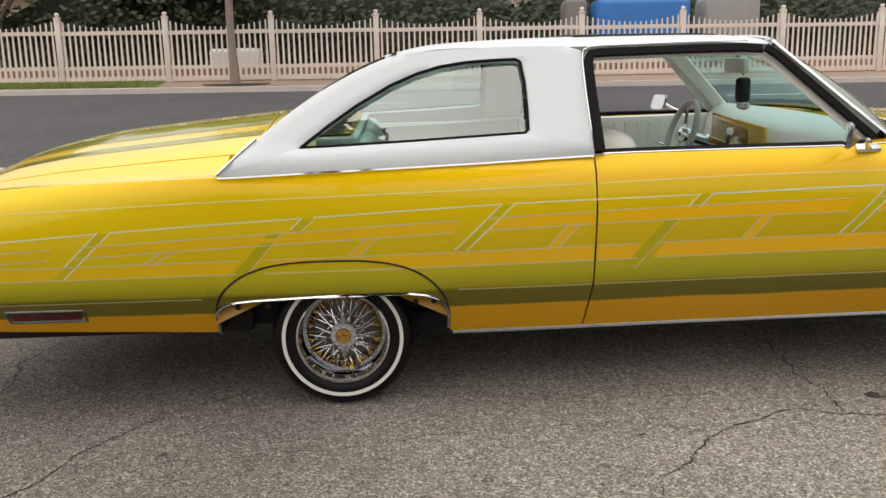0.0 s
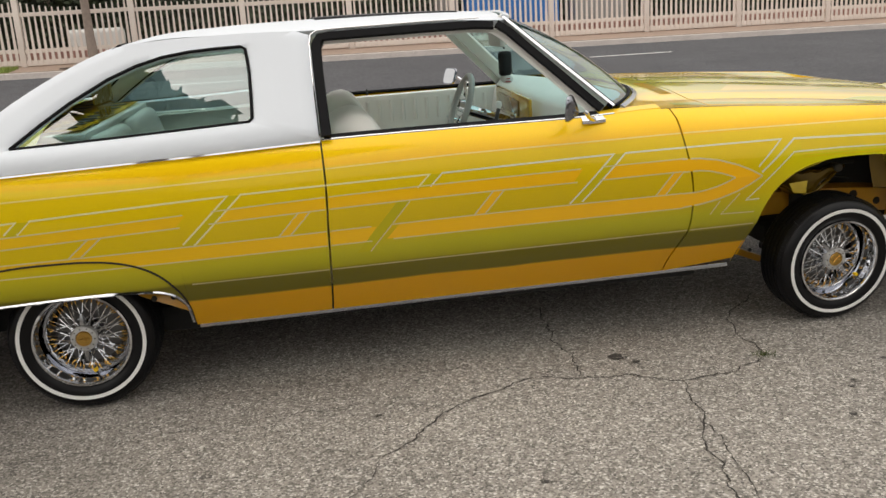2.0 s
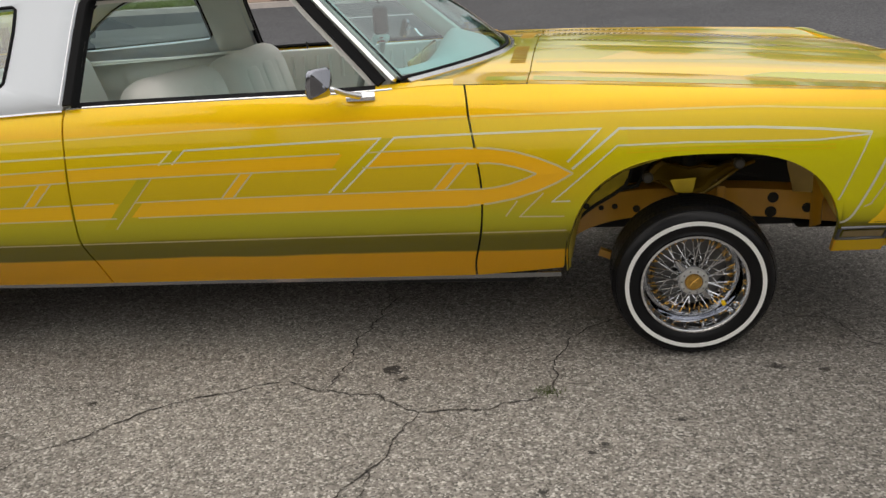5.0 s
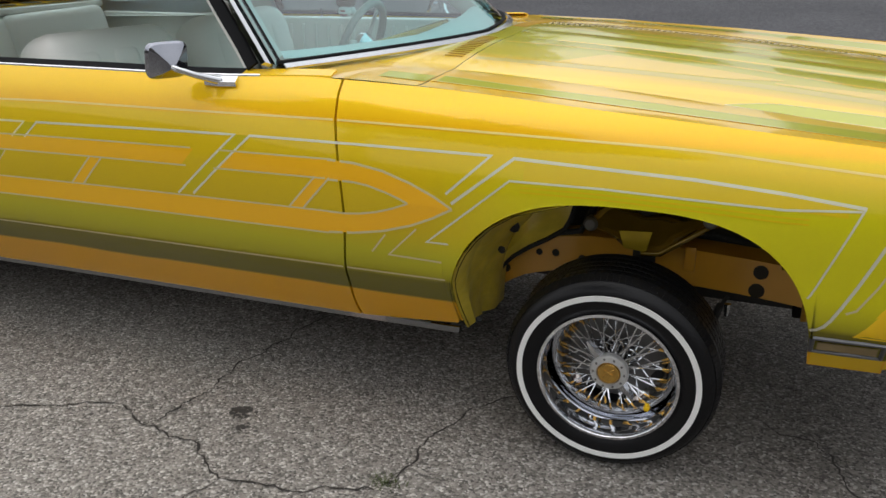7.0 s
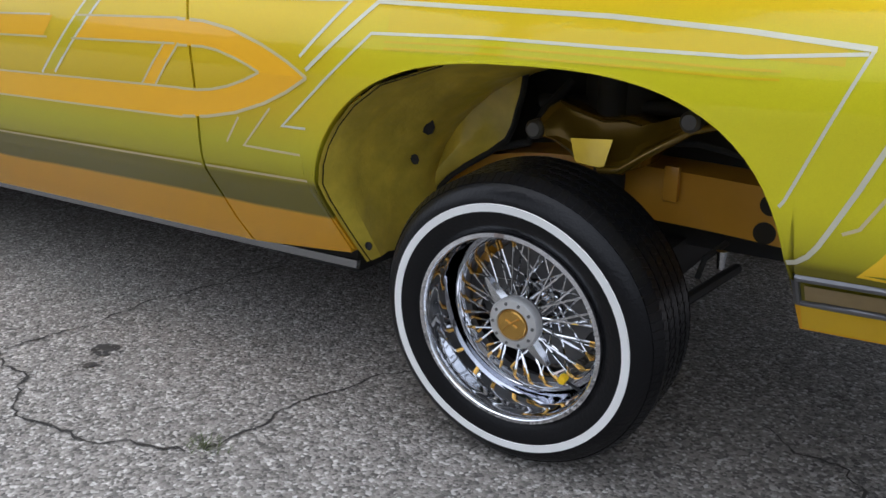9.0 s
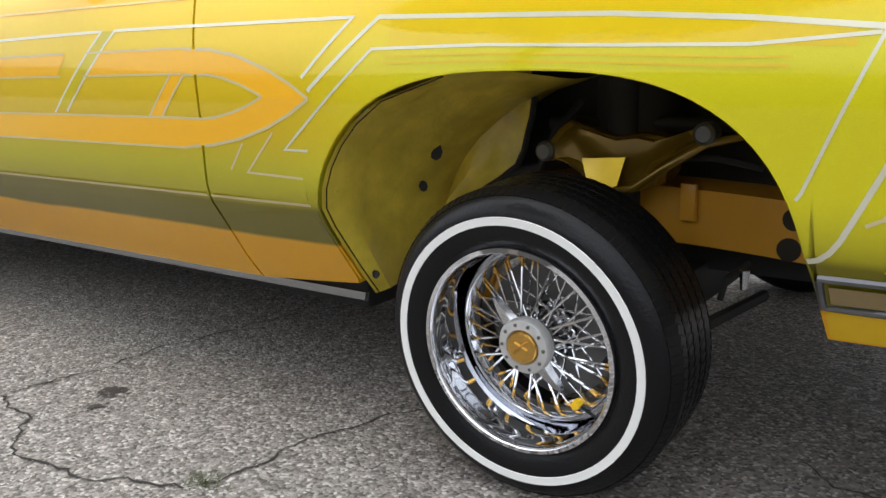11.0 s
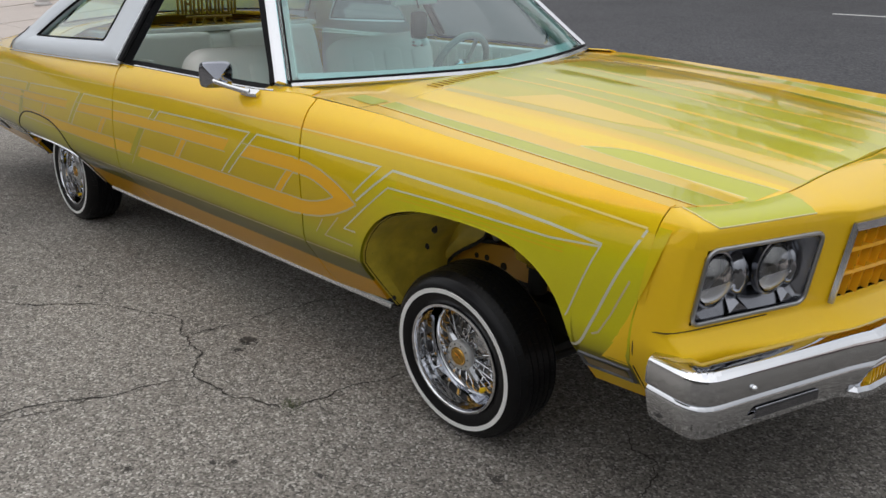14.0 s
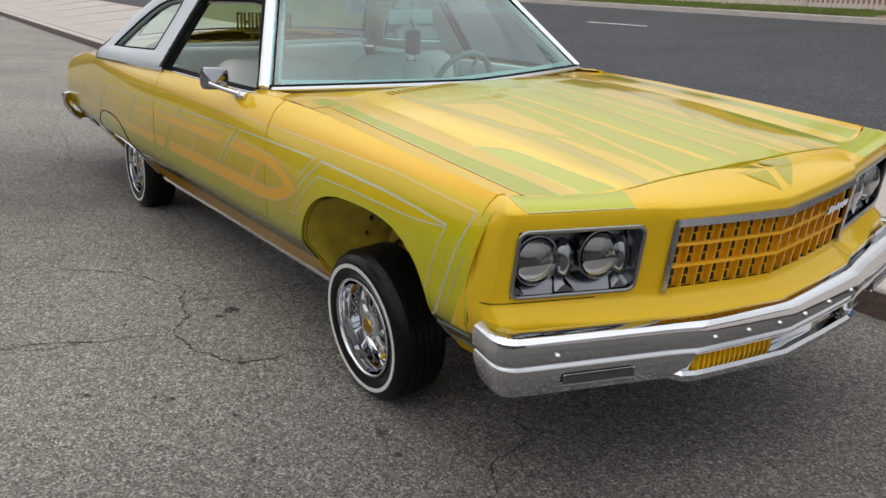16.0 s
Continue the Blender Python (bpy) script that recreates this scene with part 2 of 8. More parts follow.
M_glass = glass("aqua_side_glass", (0.66, 0.87, 0.87), 0.9, 0.21)
M_shield = glass("windscreen_glass", (0.53, 0.83, 0.84), 0.9, 0.115)
M_lens = glass("clear_lens", (0.95, 0.96, 0.97), 0.95, 0.20)
M_amber = material("smoky_marker_lens", (0.30, 0.22, 0.10), 0.15, coat=1.0, vary=0.15, scale=30)
M_red = material("dark_red_lens", (0.10, 0.008, 0.01), 0.12, coat=1.0)


def smooth(me, angle=38):
    me.shade_smooth()
    me.set_sharp_from_angle(angle=radians(angle))


def part(name, bm, mat, parent=None, label="", angle=38):
    """Links a bmesh as one mesh object under a thing or a part."""
    me = bpy.data.meshes.new(name)
    bm.to_mesh(me)
    bm.free()
    for m in mat if isinstance(mat, (list, tuple)) else [mat]:
        me.materials.append(m)
    smooth(me, angle)
    ob = new(name, me)
    if parent is not None:
        ob.parent = parent
    if label:
        tagged(ob, label)
    return ob


def grid(rows, closed_u=False, closed_v=False, flip=False, bm=None):
    """A bmesh sheet from rows of points."""
    bm = bm or bmesh.new()
    vs = [[bm.verts.new(p) for p in r] for r in rows]
    nr, nc = len(vs), len(vs[0])
    for i in range(nr if closed_u else nr - 1):
        for j in range(nc if closed_v else nc - 1):
            q = [vs[i][j], vs[i][(j + 1) % nc], vs[(i + 1) % nr][(j + 1) % nc], vs[(i + 1) % nr][j]]
            if flip:
                q.reverse()
            try:
                bm.faces.new(q)
            except ValueError:
                pass
    return bm


def box(cx, cy, cz, sx, sy, sz, bevel=0.0, seg=2, bm=None, m=None):
    bm = bm or bmesh.new()
    r = bmesh.ops.create_cube(bm, size=1.0)
    vs = r["verts"]
    bmesh.ops.scale(bm, vec=(sx, sy, sz), verts=vs)
    if bevel:
        es = list({e for v in vs for e in v.link_edges})
        g = bmesh.ops.bevel(bm, geom=es, offset=bevel, segments=seg, affect="EDGES", profile=0.5)
        vs = list({v for f in g["faces"] for v in f.verts} | {v for v in vs if v.is_valid})
    if m is not None:
        bmesh.ops.transform(bm, matrix=m, verts=vs)
    bmesh.ops.translate(bm, vec=(cx, cy, cz), verts=vs)
    return bm


def tube(points, radius, n=8, bm=None, cap=True):
    """A round bar along points; radius a number or one for each point."""
    bm = bm or bmesh.new()
    pts = [Vector(p) for p in points]
    rad = radius if isinstance(radius, (list, tuple)) else [radius] * len(pts)
    rings, ref = [], None
    for i, p in enumerate(pts):
        d = (pts[min(i + 1, len(pts) - 1)] - pts[max(i - 1, 0)]).normalized()
        if ref is None:
            ref = d.orthogonal().normalized()
        ref = (ref - d * ref.dot(d)).normalized()
        side = d.cross(ref)
        rings.append([bm.verts.new(p + rad[i] * (ref * math.cos(a) + side * math.sin(a))) for a in (2 * math.pi * k / n for k in range(n))])
    for a, b in zip(rings, rings[1:]):
        for k in range(n):
            bm.faces.new((a[k], a[(k + 1) % n], b[(k + 1) % n], b[k]))
    if cap:
        bm.faces.new(rings[0][::-1])
        bm.faces.new(rings[-1])
    return bm


def bar(points, ups, w, h, bm=None):
    """A flat strip of width w and thickness h along points; ups: the way its face looks at each point."""
    bm = bm or bmesh.new()
    pts = [Vector(p) for p in points]
    rings = []
    for i, p in enumerate(pts):
        d = (pts[min(i + 1, len(pts) - 1)] - pts[max(i - 1, 0)]).normalized()
        u = Vector(ups[i] if isinstance(ups[0], (tuple, list, Vector)) else ups)
        u = (u - d * u.dot(d)).normalized()
        s = d.cross(u)
        rings.append([bm.verts.new(p + s * a * w / 2 + u * b) for a, b in ((-1, 0), (-0.8, h), (0.8, h), (1, 0))])
    for a, b in zip(rings, rings[1:]):
        for k in range(4):
            bm.faces.new((a[k], a[(k + 1) % 4], b[(k + 1) % 4], b[k]))
    bm.faces.new(rings[0][::-1])
    bm.faces.new(rings[-1])
    bmesh.ops.recalc_face_normals(bm, faces=bm.faces)
    return bm


def lathe(profile, n=48, axis="y", centre=(0, 0, 0), bm=None):
    """Turns (radius, along) pairs round an axis."""
    rows = []
    for r, a in profile:
        ring = []
        for k in range(n):
            t = 2 * math.pi * k / n
            c, s = r * math.cos(t), r * math.sin(t)
            p = (c, a, s) if axis == "y" else ((c, s, a) if axis == "z" else (a, c, s))
            ring.append((p[0] + centre[0], p[1] + centre[1], p[2] + centre[2]))
        rows.append(ring)
    return grid(rows, closed_v=True, bm=bm)


def empty(name):
    ob = new(name)
    ob.empty_display_size = 0.2
    return ob


def spline(xs, ys):
    """Smooth (monotone-ish) interpolation through stations."""
    xs, ys = np.array(xs, float), np.array(ys, float)
    d = np.diff(ys) / np.diff(xs)
    t = np.r_[d[0], (d[1:] * np.diff(xs)[:-1] + d[:-1] * np.diff(xs)[1:]) / (xs[2:] - xs[:-2]), d[-1]]

    def f(x):
        x = min(max(float(x), xs[0]), xs[-1])
        i = int(min(max(np.searchsorted(xs, x) - 1, 0), len(xs) - 2))
        h = xs[i + 1] - xs[i]
        s = (x - xs[i]) / h
        return float((1 + 2 * s) * (1 - s) ** 2 * ys[i] + s * (1 - s) ** 2 * h * t[i] + s * s * (3 - 2 * s) * ys[i + 1] + s * s * (s - 1) * h * t[i + 1])
    return f


# ---------------------------------------------------------------- ground, kerbs, road
KERB_Y, RED_Y, FAR_Y, FENCE_Y = 1.52, 4.55, 14.6, 16.0


def lerp(a, b, f):
    return a + (b - a) * f


def road_z(x, y):
    """The street climbs a little away from the car, and falls slowly along its length."""
    lift = spline([-200, RED_Y, 11.5, FAR_Y, FENCE_Y, 60, 400], [0.24, 0.25, 0.71, 0.87, 0.95, 1.6, 1.8])(y)
    return lift - 0.006 * max(-40, min(40, x - 1))




def asphalt(name, base, chip, scale, contrast, patch, x_tones=None, spec=0.35):
    """Worn asphalt: binder, pale stone chips of several sizes and soft stains."""
    m = bpy.data.materials.new(name)
    m.use_nodes = True
    nodes, links = m.node_tree.nodes, m.node_tree.links
    b = nodes["Principled BSDF"]
    b.inputs["Roughness"].default_value, b.inputs["Specular IOR Level"].default_value = 0.85, spec
    tc = nodes.new("ShaderNodeTexCoord")
    v = nodes.new("ShaderNodeTexVoronoi")
    v.inputs["Scale"].default_value = scale
    links.new(tc.outputs["Object"], v.inputs["Vector"])
    sep = nodes.new("ShaderNodeSeparateColor")
    links.new(v.outputs["Color"], sep.inputs["Color"])
    r = ramp_node(nodes, [(0.0, [c * (1 - contrast) for c in base]), (0.45, base), (0.80, [c * (1 + 0.5 * contrast) for c in base]), (1.0, chip)])
    links.new(sep.outputs["Red"], r.inputs["Fac"])
    n = nodes.new("ShaderNodeTexNoise")
    n.inputs["Scale"].default_value, n.inputs["Detail"].default_value = 0.9, 8
    links.new(tc.outputs["Object"], n.inputs["Vector"])
    n2 = nodes.new("ShaderNodeTexNoise")
    n2.inputs["Scale"].default_value, n2.inputs["Detail"].default_value = 26, 5
    links.new(tc.outputs["Object"], n2.inputs["Vector"])
    hs = nodes.new("ShaderNodeHueSaturation")
    mr = nodes.new("ShaderNodeMapRange")
    mr.inputs["From Min"].default_value, mr.inputs["From Max"].default_value = 0.3, 0.7
    mr.inputs["To Min"].default_value, mr.inputs["To Max"].default_value = 1 - patch, 1 + patch
    links.new(n.outputs["Fac"], mr.inputs["Value"])
    mr2 = nodes.new("ShaderNodeMapRange")
    mr2.inputs["From Min"].default_value, mr2.inputs["From Max"].default_value = 0.3, 0.7
    mr2.inputs["To Min"].default_value, mr2.inputs["To Max"].default_value = 0.82, 1.18
    links.new(n2.outputs["Fac"], mr2.inputs["Value"])
    mul = nodes.new("ShaderNodeMath")
    mul.operation = "MULTIPLY"
    links.new(mr.outputs["Result"], mul.inputs[0])
    links.new(mr2.outputs["Result"], mul.inputs[1])
    last = mul.outputs[0]
    if x_tones:    # tone stops along the lane (x), with ragged borders
        sx, wob, tone = nodes.new("ShaderNodeSeparateXYZ"), nodes.new("ShaderNodeMath"), ramp_node(nodes, [(p, (v, v, v)) for p, v in x_tones])
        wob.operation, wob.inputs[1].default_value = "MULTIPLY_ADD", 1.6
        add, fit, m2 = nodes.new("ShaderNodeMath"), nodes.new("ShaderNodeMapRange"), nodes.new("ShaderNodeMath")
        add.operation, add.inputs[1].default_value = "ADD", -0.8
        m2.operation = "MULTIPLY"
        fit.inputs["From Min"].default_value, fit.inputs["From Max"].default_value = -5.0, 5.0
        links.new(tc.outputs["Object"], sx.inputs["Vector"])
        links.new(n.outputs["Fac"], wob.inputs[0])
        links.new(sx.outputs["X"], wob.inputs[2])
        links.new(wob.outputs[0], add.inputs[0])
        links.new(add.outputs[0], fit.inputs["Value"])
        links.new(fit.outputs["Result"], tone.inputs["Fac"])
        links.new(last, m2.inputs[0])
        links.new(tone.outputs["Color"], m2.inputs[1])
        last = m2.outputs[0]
    links.new(last, hs.inputs["Value"])
    links.new(r.outputs["Color"], hs.inputs["Color"])
    links.new(hs.outputs["Color"], b.inputs["Base Color"])
    bn = nodes.new("ShaderNodeBump")
    bn.inputs["Strength"].default_value, bn.inputs["Distance"].default_value = 0.55, 0.006
    links.new(v.outputs["Distance"], bn.inputs["Height"])
    bn.invert = True
    links.new(bn.outputs["Normal"], b.inputs["Normal"])
    return m


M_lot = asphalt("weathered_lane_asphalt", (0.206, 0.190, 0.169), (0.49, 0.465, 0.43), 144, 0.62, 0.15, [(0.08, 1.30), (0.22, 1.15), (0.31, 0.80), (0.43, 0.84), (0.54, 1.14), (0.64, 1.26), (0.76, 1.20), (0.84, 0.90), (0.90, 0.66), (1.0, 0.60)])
M_road = asphalt("dark_road_asphalt", (0.084, 0.084, 0.091), (0.12, 0.12, 0.12), 60, 0.35, 0.10, spec=0.12)
M_conc = material("pale_pavement_concrete", (0.50, 0.44, 0.40), 0.85, vary=0.12, scale=1.2, bump=0.25, bump_scale=70, fine=0.10)
M_kerb = material("kerb_concrete", (0.54, 0.49, 0.46), 0.85, vary=0.2, scale=3, bump=0.3, bump_scale=40, fine=0.12)
M_kerbface = material("dark_brown_kerb_face", (0.13, 0.090, 0.082), 0.8, vary=0.35, scale=5, bump=0.25, bump_scale=40, fine=0.2)
M_redkerb = material("faded_red_kerb_paint", (0.50, 0.17, 0.15), 0.7, vary=0.25, scale=4, fine=0.15)
M_grass_soil = material("lawn_soil", (0.10, 0.12, 0.03), 0.95, vary=0.3, scale=3, fine=0.3, bump_scale=50)
M_paintline = material("road_marking_white", (0.72, 0.72, 0.70), 0.7, vary=0.1, scale=6, fine=0.1)

XS = [-900, -300, -120, -60, -40, -25, -15, -8, -4, 0, 4, 8, 15, 25, 40, 60, 120, 300, 900]
lane_rows = [[(x, y, 0.0) for x in XS] for y in (-900, -200, -60, -20, -8, -4, -2, -1, 0, KERB_Y)]
lane_rows.append([(x, KERB_Y, -0.3) for x in XS])
lane_rows.append([(x, RED_Y - 0.05, -0.3) for x in XS])
ys_road = [RED_Y + 0.16, 6, 8, 10, 11.5, 13, FAR_Y]
bm = grid([[(x, y, z) for x, y, z in r] for r in lane_rows], flip=True)
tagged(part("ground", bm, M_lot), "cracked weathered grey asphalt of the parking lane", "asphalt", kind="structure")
bm = grid([[(x, RED_Y - 0.05, -0.3) for x in XS]] + [[(x, y, road_z(x, y)) for x in XS] for y in ys_road], flip=True)
tagged(part("road", bm, M_road), "smooth dark asphalt road with white lane dashes", "road", kind="structure")

# raised pavement between the parking lane and the road: near kerb, slabs, red kerb
KX = [-140 + 3.05 * k for k in range(93)]


def walk_z(x, y):
    f = (y - KERB_Y) / (RED_Y - KERB_Y)
    return 0.14 + f * (road_z(x, RED_Y) + 0.13 - 0.14)


bm = grid([[(x, KERB_Y, -0.1) for x in XS], [(x, KERB_Y + 0.018, 0.132) for x in XS], [(x, KERB_Y + 0.035, 0.142) for x in XS], [(x, KERB_Y + 0.165, 0.147) for x in XS],
           [(x, KERB_Y + 0.165, -0.1) for x in XS]], flip=True)
kerb = part("kerb", bm, M_kerb, angle=60)
tagged(kerb, "weathered concrete kerb with a dark red-brown face", "kerb", kind="structure")
# front face of the kerb, coloured darker than its top
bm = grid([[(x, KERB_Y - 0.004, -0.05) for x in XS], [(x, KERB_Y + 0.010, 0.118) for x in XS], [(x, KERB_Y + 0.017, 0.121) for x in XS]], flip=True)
part("kerb_face", bm, M_kerbface, kerb, "dark red-brown face of the kerb")
bm = grid([[(x, RED_Y, 0.1) for x in XS], [(x, RED_Y, walk_z(x, RED_Y) + 0.002) for x in XS], [(x, RED_Y + 0.13, walk_z(x, RED_Y) - 0.004) for x in XS],
           [(x, RED_Y + 0.16, walk_z(x, RED_Y) - 0.03) for x in XS], [(x, RED_Y + 0.17, 0.0) for x in XS]], flip=True)
tagged(part("red_kerb", bm, M_redkerb, angle=60), "faded red-painted kerb along the road", "kerb", kind="structure")
pave = empty("pavement")
tagged(pave, "pale concrete pavement slabs between kerb and road", "pavement", kind="structure")
bm = grid([[(x, KERB_Y + 0.165, 0.10) for x in XS], [(x, RED_Y, road_z(x, RED_Y) + 0.09) for x in XS]], flip=True)
part("bedding", bm, M_under, pave)
for k, x0 in enumerate(KX):
    if not -60 < x0 < 40:
        continue
    x1 = x0 + 3.0475
    for ya, yb in ((KERB_Y + 0.172, 2.296), (2.304, RED_Y - 0.006)):
        bm = bmesh.new()
        bmesh.ops.create_cube(bm, size=1)
        for v in bm.verts:
            fx, y = v.co.x + 0.5, lerp(ya, yb, v.co.y + 0.5)
            v.co = (lerp(x0, x1, fx), y, walk_z(x0, y) - 0.06 * (0.5 - v.co.z))
        part("slab", bm, M_conc, pave)
# lane dashes, seen in rows along the road
for k in range(-9, 9):
    x0 = -1.66 + 7.62 * k
    rows = []
    for side in (-0.05, 0.05):
        rows.append([(x0 + a, 11.4 + 0.062 * (x0 + a) + side, road_z(x0 + a, 11.4 + 0.062 * (x0 + a) + side) + 0.006) for a in (0.38, 1.2, 2.05)])
    ob = part("lane_dash", grid(rows, flip=True), M_paintline)
    tagged(ob, "white painted lane dash on the dark road", "road marking", "lane dashes", "structure")
# far kerb and verge
bm = grid([[(x, FAR_Y, road_z(x, FAR_Y) - 0.2) for x in XS], [(x, FAR_Y + 0.02, road_z(x, FAR_Y) + 0.11) for x in XS], [(x, FAR_Y + 0.20, road_z(x, FAR_Y) + 0.12) for x in XS],
           [(x, FAR_Y + 0.20, 0.5) for x in XS]], flip=True)
tagged(part("far_kerb", bm, M_kerb, angle=60), "pale concrete kerb on the far side of the road", "kerb", kind="structure")
M_verge = material("dry_brown_verge_paving", (0.30, 0.22, 0.17), 0.9, vary=0.2, scale=2, fine=0.15, bump_scale=30)
bm = grid([[(x, y, road_z(x, FAR_Y) + 0.11 + (y - FAR_Y) * 0.08) for x in XS] for y in (FAR_Y + 0.2, 15.2, FENCE_Y, 18, 24, 60, 400, 900)], flip=True)
tagged(part("verge", bm, M_verge), "reddish brown brick verge before the fence", "verge", kind="structure")

# ---------------------------------------------------------------- the car: surface
car = empty("lowrider_car")
tagged(car, "yellow and lime candy-painted classic coupe with white roof", "car")

f_width = spline([-1.6, -1.2, -0.5, 0, 0.6, 1.4, 2.1, 2.7, 3.2, 3.6, 3.8], [1.012, 1.020, 1.03, 1.043, 1.04, 1.012, 0.992, 0.972, 0.952, 0.928, 0.912])
f_crest_y = spline([-1.6, -1.2, -0.8, -0.4, 0, 0.5, 0.95, 1.5, 2.0, 2.3, 2.55, 3.0, 3.74, 3.8], [0.895, 0.94, 0.978, 1.004, 0.998, 0.98, 0.958, 0.935, 0.905, 0.868, 0.845, 0.84, 0.84, 0.84])
f_crest_z = spline([-1.6, -1.5, -1.2, -0.8, -0.4, 0, 0.5, 0.95, 1.5, 2.0, 2.3, 2.55, 3.0, 3.74, 3.8], [0.835, 0.85, 0.88, 0.90, 0.912, 0.924, 0.938, 0.953, 0.957, 0.958, 0.966, 0.955, 0.925, 0.877, 0.873])
f_top_z = spline([-1.6, -1.5, -1.35, -1.1, -0.82, -0.6, -0.25, 0.5, 2.0, 2.5, 3.0, 3.5, 3.85, 3.95], [0.835, 0.885, 0.952, 1.010, 1.043, 1.064, 1.095, 1.10, 1.03, 1.02, 0.99, 0.945, 0.91, 0.895])
LOW = [(0.240, 0.212), (0.287, 0.173), (0.394, 0.088), (0.450, 0.042), (0.478, 0.021), (0.520, 0.010), (0.600, 0.003), (0.68, 0.0)]
UP = [(0.0, 0.0), (0.25, 0.05), (0.50, 0.18), (0.75, 0.40), (0.90, 0.66), (1.0, 1.0)]
f_low = spline([a for a, _ in LOW], [b for _, b in LOW])
f_up = spline([a for a, _ in UP], [b for _, b in UP])


def flank_y(x, z):
    """Half width of the flank at a height."""
    w = f_width(x)
    if z <= 0.68:
        return w - f_low(z)
    zc = f_crest_z(x)
    return w - (w - f_crest_y(x)) * f_up(min(1.0, (z - 0.68) / (zc - 0.68)))


def flank_at(x, z, side, off=0.0):
    y = flank_y(x, z)
    n = Vector((-(flank_y(x + 0.01, z) - flank_y(x - 0.01, z)) / 0.02, 1.0, -(flank_y(x, z + 0.008) - flank_y(x, z - 0.008)) / 0.016)).normalized()
    return (x + n.x * off, side * (y + n.y * off), z + n.z * off)


def top_at(x, y):
    """Height of hood or deck at a distance from the middle."""
    yc, zc, zt = f_crest_y(x), f_crest_z(x), f_top_z(x)
    k = 0.035
    z6 = zt - k * (min(0.60, abs(y)) / 0.5) ** 2
    if x > 2.4:     # faint ridge along the middle of the hood
        z6 += 0.007 * (1 - min(1.0, abs(y) / 0.10)) * min(1.0, (x - 2.4) / 0.3)
    if abs(y) <= 0.60:
        return z6
    f = (abs(y) - 0.60) / (yc - 0.60)
    f = f * f * (3 - 2 * f)
    return z6 + (zc - z6) * f


f_door_front = spline([0.24, 0.287, 0.34, 0.40, 0.48, 0.55, 0.65, 0.75, 0.87, 0.94, 0.99], [2.336, 2.339, 2.344, 2.360, 2.380, 2.389, 2.391, 2.379, 2.357, 2.346, 2.33])
f_door_rear = spline([0.24, 0.31, 0.60, 0.81, 0.95, 0.99], [0.938, 0.941, 0.946, 0.952, 0.949, 0.947])
f_nose_seam = spline([0.24, 0.345, 0.57, 0.72, 0.875, 0.9], [3.700, 3.702, 3.712, 3.730, 3.742, 3.743])


def arch_z(x, cx, a, base, h, n):
    if cx > 1 and x > cx:
        a, n = a + 0.006, 2.9
    d = min(1.0, abs(x - cx) / a)
    return base + h * (1 - d ** n) ** (1 / n)


def arch_cols(cx, a, n, count):
    return [cx + a * math.copysign(abs(math.cos(t)) ** (2 / n), -math.cos(t)) for t in np.linspace(0.0, math.pi, count)]


FRONT_X, REAR_X = 3.10, -0.030


def flank_panel(name, side, cols, z_top, xa, xb, material, label, rows=22, inset=0.0034):
    """Outer sheet from columns of (nominal x, lower height), with a rolled edge inwards."""
    x_first, x_last = cols[0][0], cols[-1][0]
    out = []
    for i, (x0, zl) in enumerate(cols):
        u = (x0 - x_first) / (x_last - x_first)
        col = []
        for k in range(rows):
            z = lerp(zl, z_top(x0), k / (rows - 1))
            x = x0
            if xa is not None:
                x += (1 - u) ** 8 * (xa(z) + inset - x_first)
            if xb is not None:
                x += u ** 8 * (xb(z) - inset - x_last)
            col.append(Vector(flank_at(x, z, side)))
        out.append(col)
    # rolled edges: below, and at both ends
    for c in out:
        c.insert(0, c[0] + Vector((0, -side * 0.022, 0.002)))
    first = [p + Vector((0.002, -side * 0.03, 0)) for p in out[0]]
    last = [p + Vector((-0.002, -side * 0.03, 0)) for p in out[-1]]
    return part(name, grid([first] + out + [last], flip=side > 0), material, car, label, angle=50)


